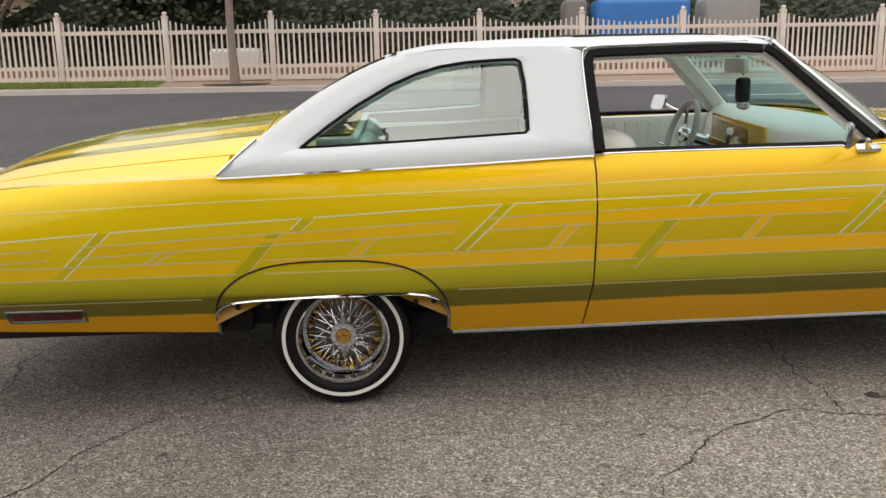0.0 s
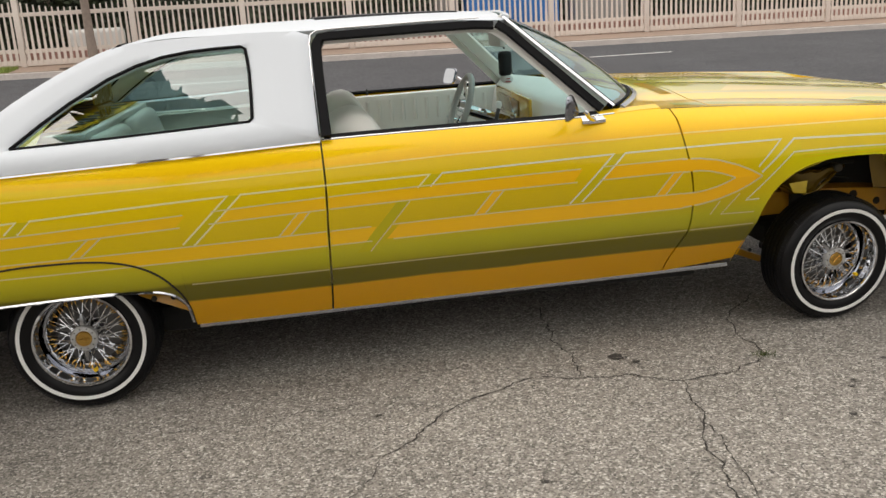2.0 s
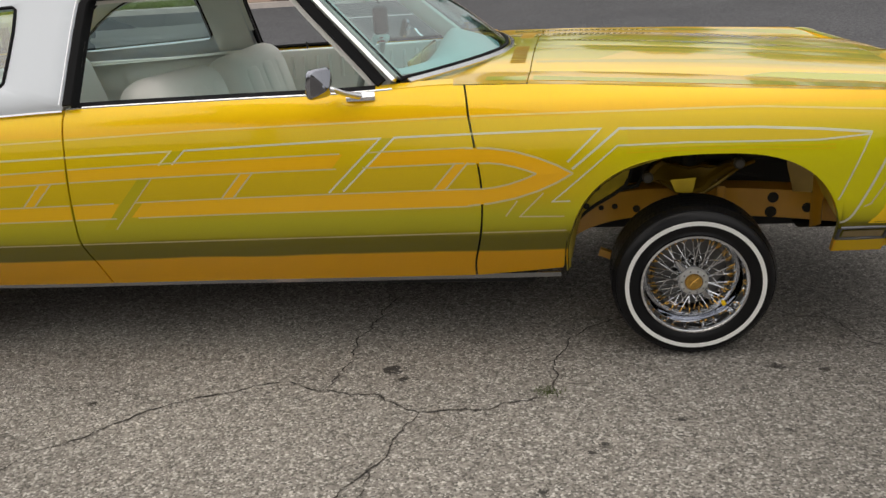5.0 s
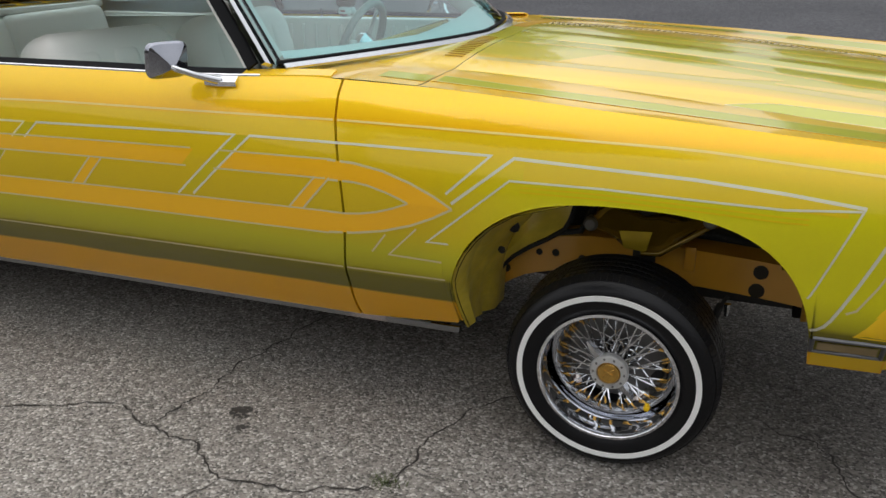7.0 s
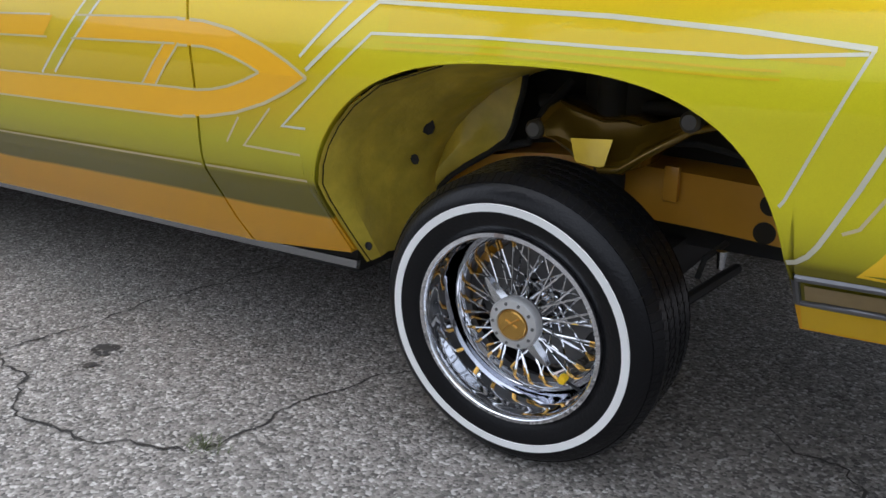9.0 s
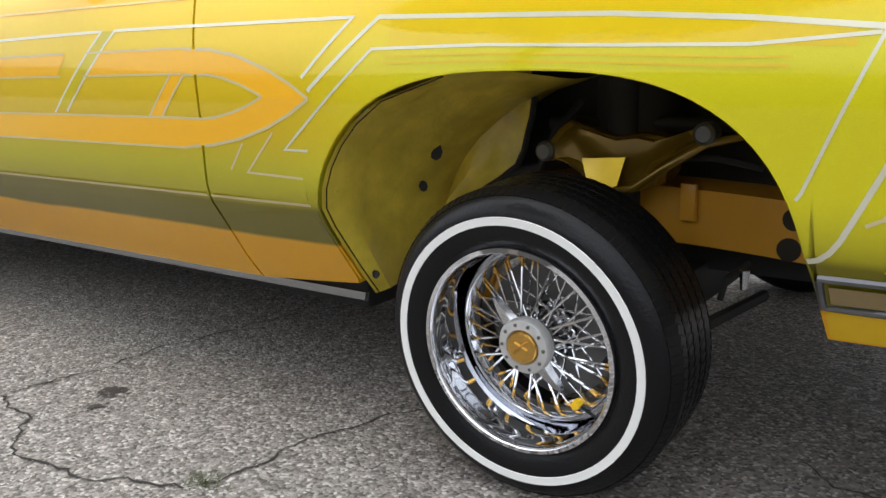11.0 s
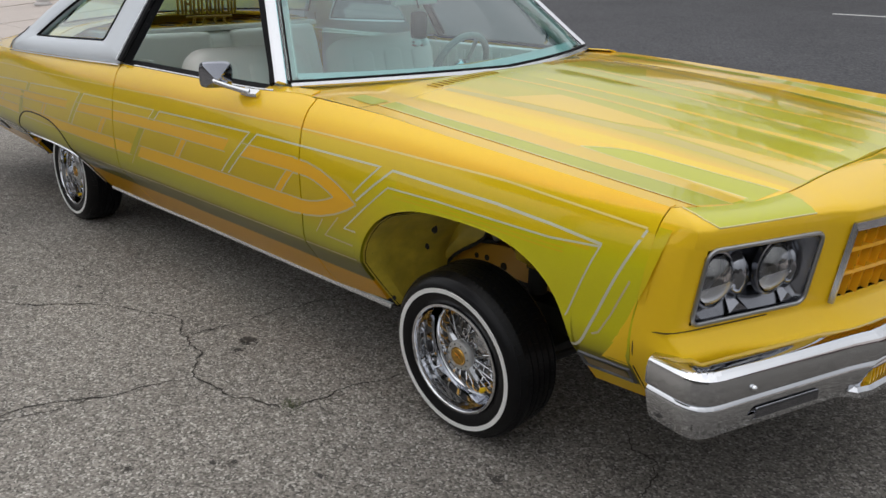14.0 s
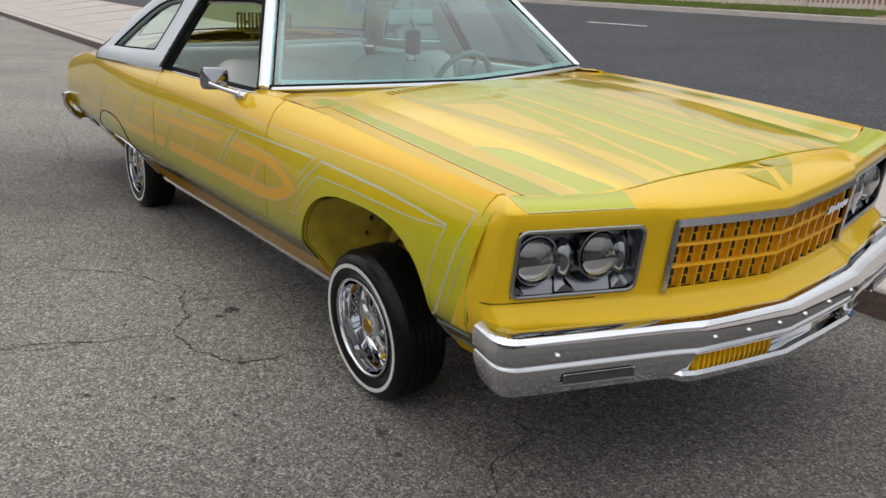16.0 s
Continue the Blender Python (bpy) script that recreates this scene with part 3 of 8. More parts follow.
def build_flank(side):
    # quarter panel
    cols = [(x, 0.30 + 0.04 * min(1, (-0.48 - x) / 0.9)) for x in np.linspace(-1.50, -0.478, 16)]
    cols += [(x, arch_z(x, REAR_X, 0.445, 0.295, 0.312, 2.8)) for x in arch_cols(REAR_X, 0.445, 2.8, 30)]
    cols += [(x, 0.272) for x in np.linspace(0.418, 0.946, 12)]
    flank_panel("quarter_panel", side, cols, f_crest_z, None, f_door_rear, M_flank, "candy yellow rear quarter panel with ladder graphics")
    # fender skirt with chrome lip
    f_lip = lambda x: float(np.interp(x, [-0.470, -0.462, -0.445, -0.425, -0.39, -0.307, -0.163, 0.0, 0.166, 0.27, 0.325, 0.36, 0.387, 0.40, 0.41], [0.345, 0.392, 0.413, 0.428, 0.439, 0.448, 0.455, 0.462, 0.464, 0.459, 0.450, 0.434, 0.405, 0.375, 0.33]))
    sk = [(x, 0.0) for x in arch_cols(REAR_X, 0.437, 2.8, 30)]
    rows, lip = [], []
    for x, _ in sk:
        zu = arch_z(x, REAR_X, 0.437, 0.295, 0.305, 2.8)
        zl = min(zu - 0.004, f_lip(x))
        rows.append([flank_at(x, lerp(zl, zu, k / 8), side, 0.001) for k in range(9)])
        lip.append(Vector(flank_at(x, zl + 0.004, side, 0.001)))
    for r in rows:
        r.insert(0, tuple(Vector(r[0]) + Vector((0, -side * 0.02, 0))))
        r.append(tuple(Vector(r[-1]) + Vector((0, -side * 0.02, 0))))
    skirt = part("fender_skirt", grid(rows, flip=side > 0), M_flank, car, "olive-gold fender skirt over the rear wheel")
    seam = [Vector(flank_at(x, arch_z(x, REAR_X, 0.441, 0.295, 0.3085, 2.8), side, 0.0)) for x in arch_cols(REAR_X, 0.441, 2.8, 40)]
    part("skirt_gap", tube(seam, 0.0042, 6), M_seam, skirt)
    part("skirt_trim", bar(lip, (0, side, 0.7), 0.011, 0.007), M_chrome, skirt, "thin chrome lip")
    # door
    cols = [(x, 0.272) for x in np.linspace(0.947, 2.400, 34)]
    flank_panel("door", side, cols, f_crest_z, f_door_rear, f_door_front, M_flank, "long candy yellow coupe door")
    # front fender
    cols = [(x, 0.272 + 0.030 * k / 7) for k, x in enumerate(np.linspace(2.402, 2.658, 8))]
    cols += [(x, arch_z(x, FRONT_X, 0.437, 0.315, 0.408, 2.6)) for x in arch_cols(FRONT_X, 0.437, 2.6, 36)]
    cols += [(x, 0.345) for x in np.linspace(3.545, 3.712, 8)]
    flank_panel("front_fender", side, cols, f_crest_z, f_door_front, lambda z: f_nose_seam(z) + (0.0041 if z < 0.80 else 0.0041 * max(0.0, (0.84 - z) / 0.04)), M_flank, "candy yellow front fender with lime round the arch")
    # rolled arch lip
    pts = [Vector(flank_at(x, arch_z(x, FRONT_X, 0.437, 0.315, 0.408, 2.6) + 0.002, side, 0.001)) for x in arch_cols(FRONT_X, 0.437, 2.6, 40)]
    part("arch_lip", tube([p + Vector((0, -side * 0.003, 0)) for p in pts], 0.0026, 6), M_flank, car)
    # rocker moulding
    pts = [Vector(flank_at(x, 0.262, side, -0.004)) for x in np.linspace(0.425, 2.640, 30)]
    part("rocker_moulding", bar(pts, (0, side, 0.26), 0.020, 0.012), M_chrome, car, "dull chrome rocker moulding")
    # belt trim: chrome under the white roof
    pts = [Vector(flank_at(x, f_crest_z(x) - 0.004, side, 0.002)) for x in np.linspace(-0.41, 0.946, 24)]
    part("belt_moulding", bar([p + Vector((0, side * 0.004, 0)) for p in pts], (0, side, 0.3), 0.008, 0.007), M_chrome, car, "thin chrome belt moulding")
    # rear side marker in its chrome frame
    marker(side, -1.225, -0.945, 0.381, 0.431, M_red, "slim dark red side marker lamp in chrome frame")
    marker(side, 3.543, 3.692, 0.404, 0.452, M_amber, "smoky side marker lamp in chrome frame")


M_dullrim = material("dull_lamp_rim", (0.20, 0.20, 0.21), 0.38, metal=0.8, vary=0.3, scale=20)
M_recess = material("smoked_lamp_recess", (0.24, 0.245, 0.27), 0.22, metal=1.0, vary=0.35, scale=14)


def marker(side, x0, x1, z0, z1, lens, label):
    lamp = part("side_marker", grid([[flank_at(x, z, side, 0.004) for x in np.linspace(x0 + 0.012, x1 - 0.012, 6)] for z in (z0 + 0.010, z1 - 0.010)], flip=side < 0), lens, car, label)
    pts = [Vector(flank_at(x, z, side, 0.0)) for x, z in [(x, z1) for x in np.linspace(x0, x1, 5)] + [(x, z0) for x in np.linspace(x1, x0, 5)] + [(x0, z1)]]
    part("lamp_frame", tube(pts, 0.0065, 8, cap=False), M_dullrim, lamp, "dull chrome lamp frame")


for s in (-1, 1):
    build_flank(s)

# hood, cowl, deck
SEAM_Y = 0.74


def lid(name, x0, x1, mat_, label, y_out=None, rows=64, cols=61):
    out = []
    for i in range(rows):
        w = y_out(x0) if y_out else SEAM_Y
        row = []
        for y in np.linspace(-w, w, cols):
            end = x1(y) if callable(x1) else x1
            x = lerp(x0, end, i / (rows - 1))
            row.append((x, y, top_at(x, y) + 0.001))
        out.append(row)
    out.insert(0, [(p[0] + 0.001, p[1], p[2] - 0.02) for p in out[0]])
    out.append([(p[0] - 0.001, p[1], p[2] - 0.02) for p in out[-1]])
    for r in out:
        a, b = r[0], r[-1]
        r.insert(0, (a[0], a[1] + 0.001, a[2] - 0.02))
        r.append((b[0], b[1] - 0.001, b[2] - 0.02))
    return part(name, grid(out, flip=False), mat_, car, label, angle=50)


def hood_side(x):
    return 0.772


def hood_front(y):
    """Front edge of the hood in plan."""
    return float(np.interp(abs(y), [0, 0.28, 0.41, 0.47, 0.60, 0.72, 0.80, 0.82, 0.84], [3.855, 3.855, 3.854, 3.851, 3.832, 3.797, 3.762, 3.750, 3.742]))


def fender_top(side, x0, x1, y_in, name, label):
    out = []
    for f in np.linspace(0, 1, 40):
        row = []
        for k in range(8):
            x = lerp(x0, x1, f)
            a = y_in(x) + 0.004
            y = lerp(a, f_crest_y(x), k / 7)
            x = lerp(x0, max(x1, hood_front(y) - 0.004) if x1 > 3 and k < 7 else x1, f)
            row.append((x, side * y, top_at(x, y)))
        out.append(row)
    for r in out:
        r.insert(0, (r[0][0], r[0][1] + side * 0.001, r[0][2] - 0.02))
    return part(name, grid(out, flip=side < 0), M_lid, car, label)


def shield_x(y):
    """Foot of the windscreen in plan."""
    return 2.115 + 0.30 * (1 - (min(abs(y), 0.86) / 0.86) ** 2)


hood = lid("hood", 2.545, hood_front, M_lid, "long hood with lime, olive and orange graphics", hood_side, rows=72, cols=181)
for s in (-1, 1):
    fender_top(s, 2.545, 3.742, hood_side, "fender_top", "yellow fender top")
trunk = lid("trunk_lid", -1.50, -0.290, M_lid, "yellow trunk lid with olive stripes", lambda x: 0.80)
for s in (-1, 1):
    fender_top(s, -1.50, -0.40, lambda x: 0.80, "quarter_top", "yellow quarter panel top")
# cowl between windscreen and hood
rows = []
for u in np.linspace(-1, 1, 41):
    xa, xb = shield_x(u * 0.862) - 0.02, 2.541
    row = []
    for k in range(10):
        f = k / 9
        x = lerp(xa, xb, f)
        y = u * (f_crest_y(x) - 0.0005)
        low = lerp(0.968 + 0.030 * (1 - u * u), f_crest_z(x), abs(u) ** 8)
        g = min(1.0, f / 0.5)
        row.append((x, y, lerp(low, top_at(x, y), g * g * (3 - 2 * g))))
    rows.append(row)
part("cowl_panel", grid(rows), M_lid, car, "yellow cowl panel below the windscreen")
M_louvre = material("cowl_slot_brown", (0.42, 0.25, 0.015), 0.6, vary=0.2)
for k in range(13):
    y = 0.16 + k * 0.026
    x = 2.492
    for s in (1, -1):
        part("cowl_louvre", bar([(x - 0.028, s * y, top_at(x - 0.028, y) + 0.001), (x + 0.028, s * y, top_at(x + 0.028, y) + 0.001)], (0, 0, 1), 0.0065, 0.002), M_louvre, car)
# deck between rear window and trunk
rows = [[(x, y, top_at(x, y)) for y in np.linspace(-0.80, 0.80, 17)] for x in (-0.286, -0.22, -0.15, -0.08)]
part("deck_panel", grid(rows), M_lid, car, "yellow deck panel behind the rear window")

# tail panel and rear bumper
sec = [(flank_y(-1.5, z), z) for z in np.linspace(0.33, f_crest_z(-1.5), 12)] + [(y, top_at(-1.5, y)) for y in np.linspace(f_crest_y(-1.5) - 0.03, 0, 8)]
full = [(y, z) for y, z in sec] + [(-y, z) for y, z in sec[::-1][1:]]
bm = bmesh.new()
ra = [bm.verts.new((-1.50, y, z)) for y, z in full]
rb = [bm.verts.new((-1.592, y * 0.985, 0.33 + (z - 0.33) * 0.95)) for y, z in full]
for i in range(len(ra) - 1):
    bm.faces.new((ra[i], ra[i + 1], rb[i + 1], rb[i]))
bm.faces.new(rb)
bmesh.ops.recalc_face_normals(bm, faces=bm.faces)
part("tail_panel", bm, M_yellow, car, "yellow tail panel")


def blade(plan, profile, name, mat_, label, keep=None):
    """A bumper bar: a profile of (outwards, height) carried along a plan line, mirrored."""
    pts = [(x, y) for x, y in plan] + [(x, -y) for x, y in plan[::-1] if abs(y) > 1e-6]
    rows = []
    for i, (x, y) in enumerate(pts):
        a, b = pts[max(i - 1, 0)], pts[min(i + 1, len(pts) - 1)]
        d = Vector((b[0] - a[0], b[1] - a[1], 0)).normalized()
        n = Vector((-d.y, d.x, 0))
        if n.dot(Vector((x - (3.4 if x > 0 else -1.0), y, 0))) < 0:
            n = -n
        k = keep(y) if keep else 1.0
        rows.append([(x + n.x * o, y + n.y * o, z if z > 0.439 else lerp(0.439 - (0.439 - z) * 0.04, z, k)) for o, z in profile])
    bm = grid(rows, closed_v=True)
    bm.verts.ensure_lookup_table()
    k = len(profile)
    bm.faces.new(bm.verts[:k])
    bm.faces.new(bm.verts[-k:])
    bmesh.ops.recalc_face_normals(bm, faces=bm.faces)
    return part(name, bm, mat_, car, label, angle=34)


def dense(plan, n=5):
    out = []
    for a, b in zip(plan, plan[1:]):
        out += [(lerp(a[0], b[0], k / n), lerp(a[1], b[1], k / n)) for k in range(n)]
    return out + [plan[-1]]


rear_bumper = blade(dense([(-1.44, -1.045), (-1.54, -1.035), (-1.640, -0.96), (-1.685, -0.5), (-1.695, 0)]),
                    [(0.0, 0.545), (0.016, 0.553), (0.028, 0.540), (0.026, 0.490), (0.006, 0.440), (-0.040, 0.385), (-0.085, 0.350), (-0.092, 0.358), (-0.050, 0.395), (-0.008, 0.450), (0.010, 0.500)], "rear_bumper", M_bumper, "thin curved chrome rear bumper")

# ---------------------------------------------------------------- nose: header panel, lamps, grille, bumper
PLAN = [(4.058, 0.0), (4.044, 0.14), (4.025, 0.28), (4.004, 0.400), (3.998, 0.412), (3.966, 0.470), (3.963, 0.487), (3.926, 0.62), (3.888, 0.755), (3.8602, 0.848), (3.845, 0.884), (3.800, 0.906), (3.742, 0.913)]
BACK = [(3.858, 0.0, 0.906), (3.858, 0.14, 0.904), (3.858, 0.28, 0.897), (3.857, 0.400, 0.886), (3.857, 0.412, 0.884), (3.856, 0.455, 0.880), (3.855, 0.468, 0.879), (3.835, 0.60, 0.873), (3.80, 0.72, 0.873), (3.765, 0.80, 0.876), (3.752, 0.82, 0.877), (3.744, 0.835, 0.877), (3.742, 0.84, 0.876)]


def header_crest(y):
    """Height of the soft crest along the middle of the header."""
    return float(np.interp(abs(y), [0.0, 0.14, 0.28], [0.022, 0.007, 0.0]))


LEV = [0.846, 0.812, 0.800, 0.605, 0.590]
for s in (-1, 1):
    cols = []
    for (x, y), (bx, by, bz) in zip(PLAN[:11] + PLAN[12:], BACK[:11] + BACK[12:]):
        w = 1.0 if y < 0.7 else 0.45 if y < 0.89 else 0.0
        rim = [(bx, s * by, bz - 0.02), (bx, s * by, bz), (lerp(bx, x, 0.45), s * lerp(by, y, 0.45), lerp(bz, 0.86, 0.30)), (lerp(bx, x, 0.8), s * lerp(by, y, 0.8), lerp(bz, 0.858, 0.8)), (lerp(bx, x, 0.97), s * lerp(by, y, 0.97), 0.852)]
        crest = header_crest(y)
        rim[2:4] = [(rim[2][0], rim[2][1], rim[2][2] + crest), (rim[3][0], rim[3][1], rim[3][2] + 0.55 * crest)]
        lean = 0.035 if y < 0.9 else 0.01
        face = [(x - lean * (0.846 - z) / 0.25, s * (y if y < 0.9 else flank_y(3.74, z) + (y - 0.913)), z) for z in LEV]
        shelf = [(x - lean + 0.004, s * y, 0.575), (x - lean + 0.045 * w + 0.012, s * (y + 0.004 * (y > 0.01)), 0.552), (x - lean + 0.055 * w + 0.012, s * (y + 0.004 * (y > 0.01)), 0.515), (x - lean - 0.02, s * (y - 0.01 * (y > 0.01)), 0.40)]
        if y > 0.9:
            w2 = 0.35 if y < 0.91 else 0.0
            sec = [(0.84, 0.857), (0.84, 0.877), (flank_y(3.74, 0.870), 0.870), (flank_y(3.74, 0.862), 0.862), (flank_y(3.74, 0.852), 0.852)]
            rim = [(lerp(3.742, p[0], w2), s * lerp(a, abs(p[1]), w2), lerp(b, p[2], w2)) for (a, b), p in zip(sec, rim)]
            shelf = [(x, s * (flank_y(3.74, z) + (y - 0.913)), z) for z in (0.575, 0.55, 0.48, 0.36)]
            if y > 0.91:
                face = [(f_nose_seam(p[2]) + 0.0005, s * flank_y(f_nose_seam(p[2]), p[2]), p[2]) for p in face]
                shelf = [(f_nose_seam(p[2]) + 0.0005, s * flank_y(f_nose_seam(p[2]), p[2]), p[2]) for p in shelf]
        cols.append(rim + face + shelf)
    # round the outer corner
    front, seam = cols[-2], cols[-1]
    turn = [[Vector((lerp(a[0], b[0], c), lerp(a[1], b[1], math.sin(c * math.pi / 2)), lerp(a[2], b[2], c))) for a, b in zip(front, seam)] for c in (0.2, 0.4, 0.6, 0.8)]
    cols = cols[:-1] + turn + [seam]
    bm = bmesh.new()
    vs = [[bm.verts.new(p) for p in c] for c in cols]
    for i in range(len(vs) - 1):
        ya, yb = (PLAN[i][1], PLAN[i + 1][1]) if i < 10 else (0.9, 0.9)
        for j in range(len(vs[0]) - 1):
            hole = j == 7 and (yb <= 0.405 or (ya >= 0.486 and yb <= 0.873))
            if hole:
                continue
            q = (vs[i][j], vs[i + 1][j], vs[i + 1][j + 1], vs[i][j + 1])
            bm.faces.new(q if s > 0 else q[::-1])
    bmesh.ops.recalc_face_normals(bm, faces=bm.faces)
    part("header_panel", bm, M_yellow, car, "yellow header panel round the headlamps", angle=55)


# flange behind the joint of fender and header panel
for s in (-1, 1):
    rows = []
    for z in np.linspace(0.36, 0.868, 14):
        rows.append([flank_at(f_nose_seam(z) + d, z, s, -0.005) for d in (-0.03, 0.0, 0.02)])
    part("nose_flange", grid(rows, flip=s < 0), M_yellow, car)


def nose_x(y):
    return float(np.interp(abs(y), [p[1] for p in PLAN], [p[0] for p in PLAN]))


# joint of the lower filler panel, round the corner below each headlamp
for s in (-1, 1):
    pts = [(f_nose_seam(z) + 0.008, flank_y(3.74, z) + 0.0005, z) for z in (0.375, 0.42, 0.47, 0.52, 0.55)] + [(3.7215, 0.9085, 0.565), (3.724, 0.9085, 0.581), (3.765, 0.9035, 0.585), (3.795, 0.8965, 0.588)]
    pts += [(nose_x(y) - 0.0355, y, 0.590) for y in np.linspace(0.880, 0.60, 8)]
    part("filler_joint", tube([(x, s * y, z) for x, y, z in pts], 0.0017, 6), M_seam, car)


M_bezel = material("dull_grey_bezel", (0.36, 0.365, 0.38), 0.30, metal=0.9, vary=0.15, scale=20)
M_ribs = material("frosted_lens_ribs", (0.66, 0.67, 0.70), 0.28, metal=0.5, vary=0.12, scale=40)
M_bowl = material("dull_reflector", (0.30, 0.31, 0.34), 0.10, metal=1.0, vary=0.2, scale=25)


def headlamp(s):
    """Paired round lamps in a recessed rectangular bezel."""
    y0, y1, z0, z1 = 0.487, 0.848, 0.605, 0.800
    P = lambda y, z, d: Vector((nose_x(y) - 0.035 * (0.846 - z) / 0.25 - d, s * y, z))
    corner = []
    c = 0.024
    for (y, z), a0 in (((y1 - c, z1 - c), 0), ((y0 + c, z1 - c), 90), ((y0 + c, z0 + c), 180), ((y1 - c, z0 + c), 270)):
        corner += [(y + c * math.cos(radians(a0 + a)), z + c * math.sin(radians(a0 + a))) for a in (0, 22, 45, 68, 90)]
    unit = part("headlamp", tube([P(y, z, -0.004) for y, z in corner + corner[:1]], 0.0058, 8, cap=False), M_bezel, car, "twin round headlamps in a dull grey bezel")
    # recess: sloping bright sides and dark back
    rows = [[P(y, z, d) for y, z in corner + corner[:1]] for d in (0.0, 0.02)]
    inner = [P(lerp(y, 0.68, 0.06), z + 0.050 if z < 0.7 else z - 0.016, 0.060) for y, z in corner + corner[:1]]
    bm = grid(rows + [inner])
    bm.faces.new([bm.verts.new(p) for p in inner[:-1]])
    part("lamp_recess", bm, M_recess, unit, "smoked grey lamp recess")
    fwd = Vector((0.99, s * 0.12, 0.0)).normalized()
    across = Vector((0, 0, 1)).cross(fwd).normalized()
    turn = Matrix((across, fwd.cross(across), fwd)).transposed().to_4x4()
    for y, zc in ((0.770, 0.706), (0.585, 0.712)):
        c = P(y, zc, 0.030)
        R = 0.067
        m = Matrix.Translation(c) @ turn
        bm = lathe([(0.012, -0.045), (0.045, -0.032), (0.066, -0.010), (R - 0.004, 0.006)], 32, "z")
        bm.transform(m)
        lamp = part("lamp_bowl", bm, M_bowl, unit, "bright reflector bowl")
        bm = lathe([(0.0, 0.034), (0.025, 0.031), (0.048, 0.022), (0.064, 0.010), (R - 0.003, 0.0)], 32, "z")
        bm.transform(m)
        part("lamp_lens", bm, M_lens, lamp)
        # pressed ribs of the lens, lower half
        bm = bmesh.new()
        for k in range(-7, 8):
            yy = k * 0.0068
            tube([m @ Vector((yy, -0.050 * math.sqrt(1 - (yy / 0.066) ** 2), 0.011)), m @ Vector((yy, -0.014, 0.022))], 0.0015, 5, bm)
        part("lens_ribs", bm, M_ribs, lamp, "pressed vertical ribs")
        rows = [[m @ Vector((yy, lerp(-0.058 * math.sqrt(1 - (yy / 0.064) ** 2), -0.010, g), lerp(0.004, 0.016, g))) for yy in np.linspace(-0.058, 0.058, 17)] for g in np.linspace(0, 1, 5)]
        part("lens_block", grid(rows), M_ribs, lamp, "frosted lower half of the lens")
        bm = lathe([(R - 0.004, -0.004), (R, 0.004), (R + 0.005, 0.003), (R + 0.005, -0.012)], 40, "z")
        bm.transform(m)
        part("lamp_ring", bm, M_recess, lamp, "chrome retaining ring")
    for y in (0.680, 0.512):
        c = P(y, 0.70, 0.046)
        bm = lathe([(0.0, 0.03), (0.022, 0.024), (0.034, 0.006), (0.036, -0.01)], 20, "z")
        bm.transform(Matrix.Translation(c) @ turn @ Matrix.Diagonal((1.0, 1.75, 0.9, 1)))
        part("filler_reflector", bm, M_bowl, unit)
    # faceted webs on the floor of the recess
    for y, w in ((0.682, 0.030), (0.822, 0.022), (0.520, 0.022)):
        a, b_, c, e = P(y - w, 0.610, 0.012), P(y + w, 0.610, 0.012), P(y + w * 0.25, 0.664, 0.066), P(y - w * 0.25, 0.664, 0.066)
        top = P(y, 0.632, 0.018)
        bm = bmesh.new()
        va, vb, vc, ve, vt = [bm.verts.new(q) for q in (a, b_, c, e, top)]
        for f in ((va, vb, vt), (vb, vc, vt), (vc, ve, vt), (ve, va, vt)):
            bm.faces.new(f)
        bmesh.ops.recalc_face_normals(bm, faces=bm.faces)
        part("bezel_web", bm, M_recess, unit, angle=10)


for s in (-1, 1):
    headlamp(s)

# grille: orange egg-crate in a bright frame
gx = lambda y, z: nose_x(y) - 0.035 * (0.846 - z) / 0.25
grille = part("grille", box(3.90, 0, 0.70, 0.01, 0.80, 0.20), M_dark, car, "orange egg-crate grille with bright surround")
NG, NR = 16, 3
part("grille_back", grid([[(gx(y, z) - 0.015, y, z) for y in np.linspace(-0.404, 0.404, 15)] for z in (0.603, 0.801)]), M_orange, grille)
for i in range(1, NG):
    y = -0.404 + 0.808 * i / NG
    part("grille_bar", bar([(gx(y, 0.604) - 0.006, y, 0.604), (gx(y, 0.80) - 0.006, y, 0.80)], (0, 1, 0), 0.020, 0.008), M_orange, grille)
for j in range(1, NR):
    z = 0.603 + 0.198 * j / NR
    part("grille_rail", bar([(gx(y, z) - 0.005, y, z) for y in np.linspace(-0.404, 0.404, 15)], (0, 0, 1), 0.022, 0.0095), M_orange, grille)
for i in range(NG):
    y = -0.404 + 0.808 * (i + 0.5) / NG
    for j in range(NR):
        for dz in (-0.0155, 0.0145):
            z = 0.603 + 0.198 * (j + 0.5) / NR + dz
            part("grille_slot", box(gx(y, z) - 0.015, y, z, 0.006, 0.024, 0.0235), M_seam, grille)
fr = [(y, 0.806) for y in np.linspace(-0.408, 0.408, 15)]
part("grille_surround", bar([(gx(y, z) + 0.002, y, z) for y, z in fr], (1, 0, 0.2), 0.026, 0.012), M_steel, grille, "brushed upper grille moulding")
for s in (-1, 1):
    part("grille_side_trim", bar([(gx(0.408, z) + 0.002, s * 0.408, z) for z in (0.595, 0.70, 0.815)], (1, 0, 0), 0.016, 0.012), M_steel, grille)
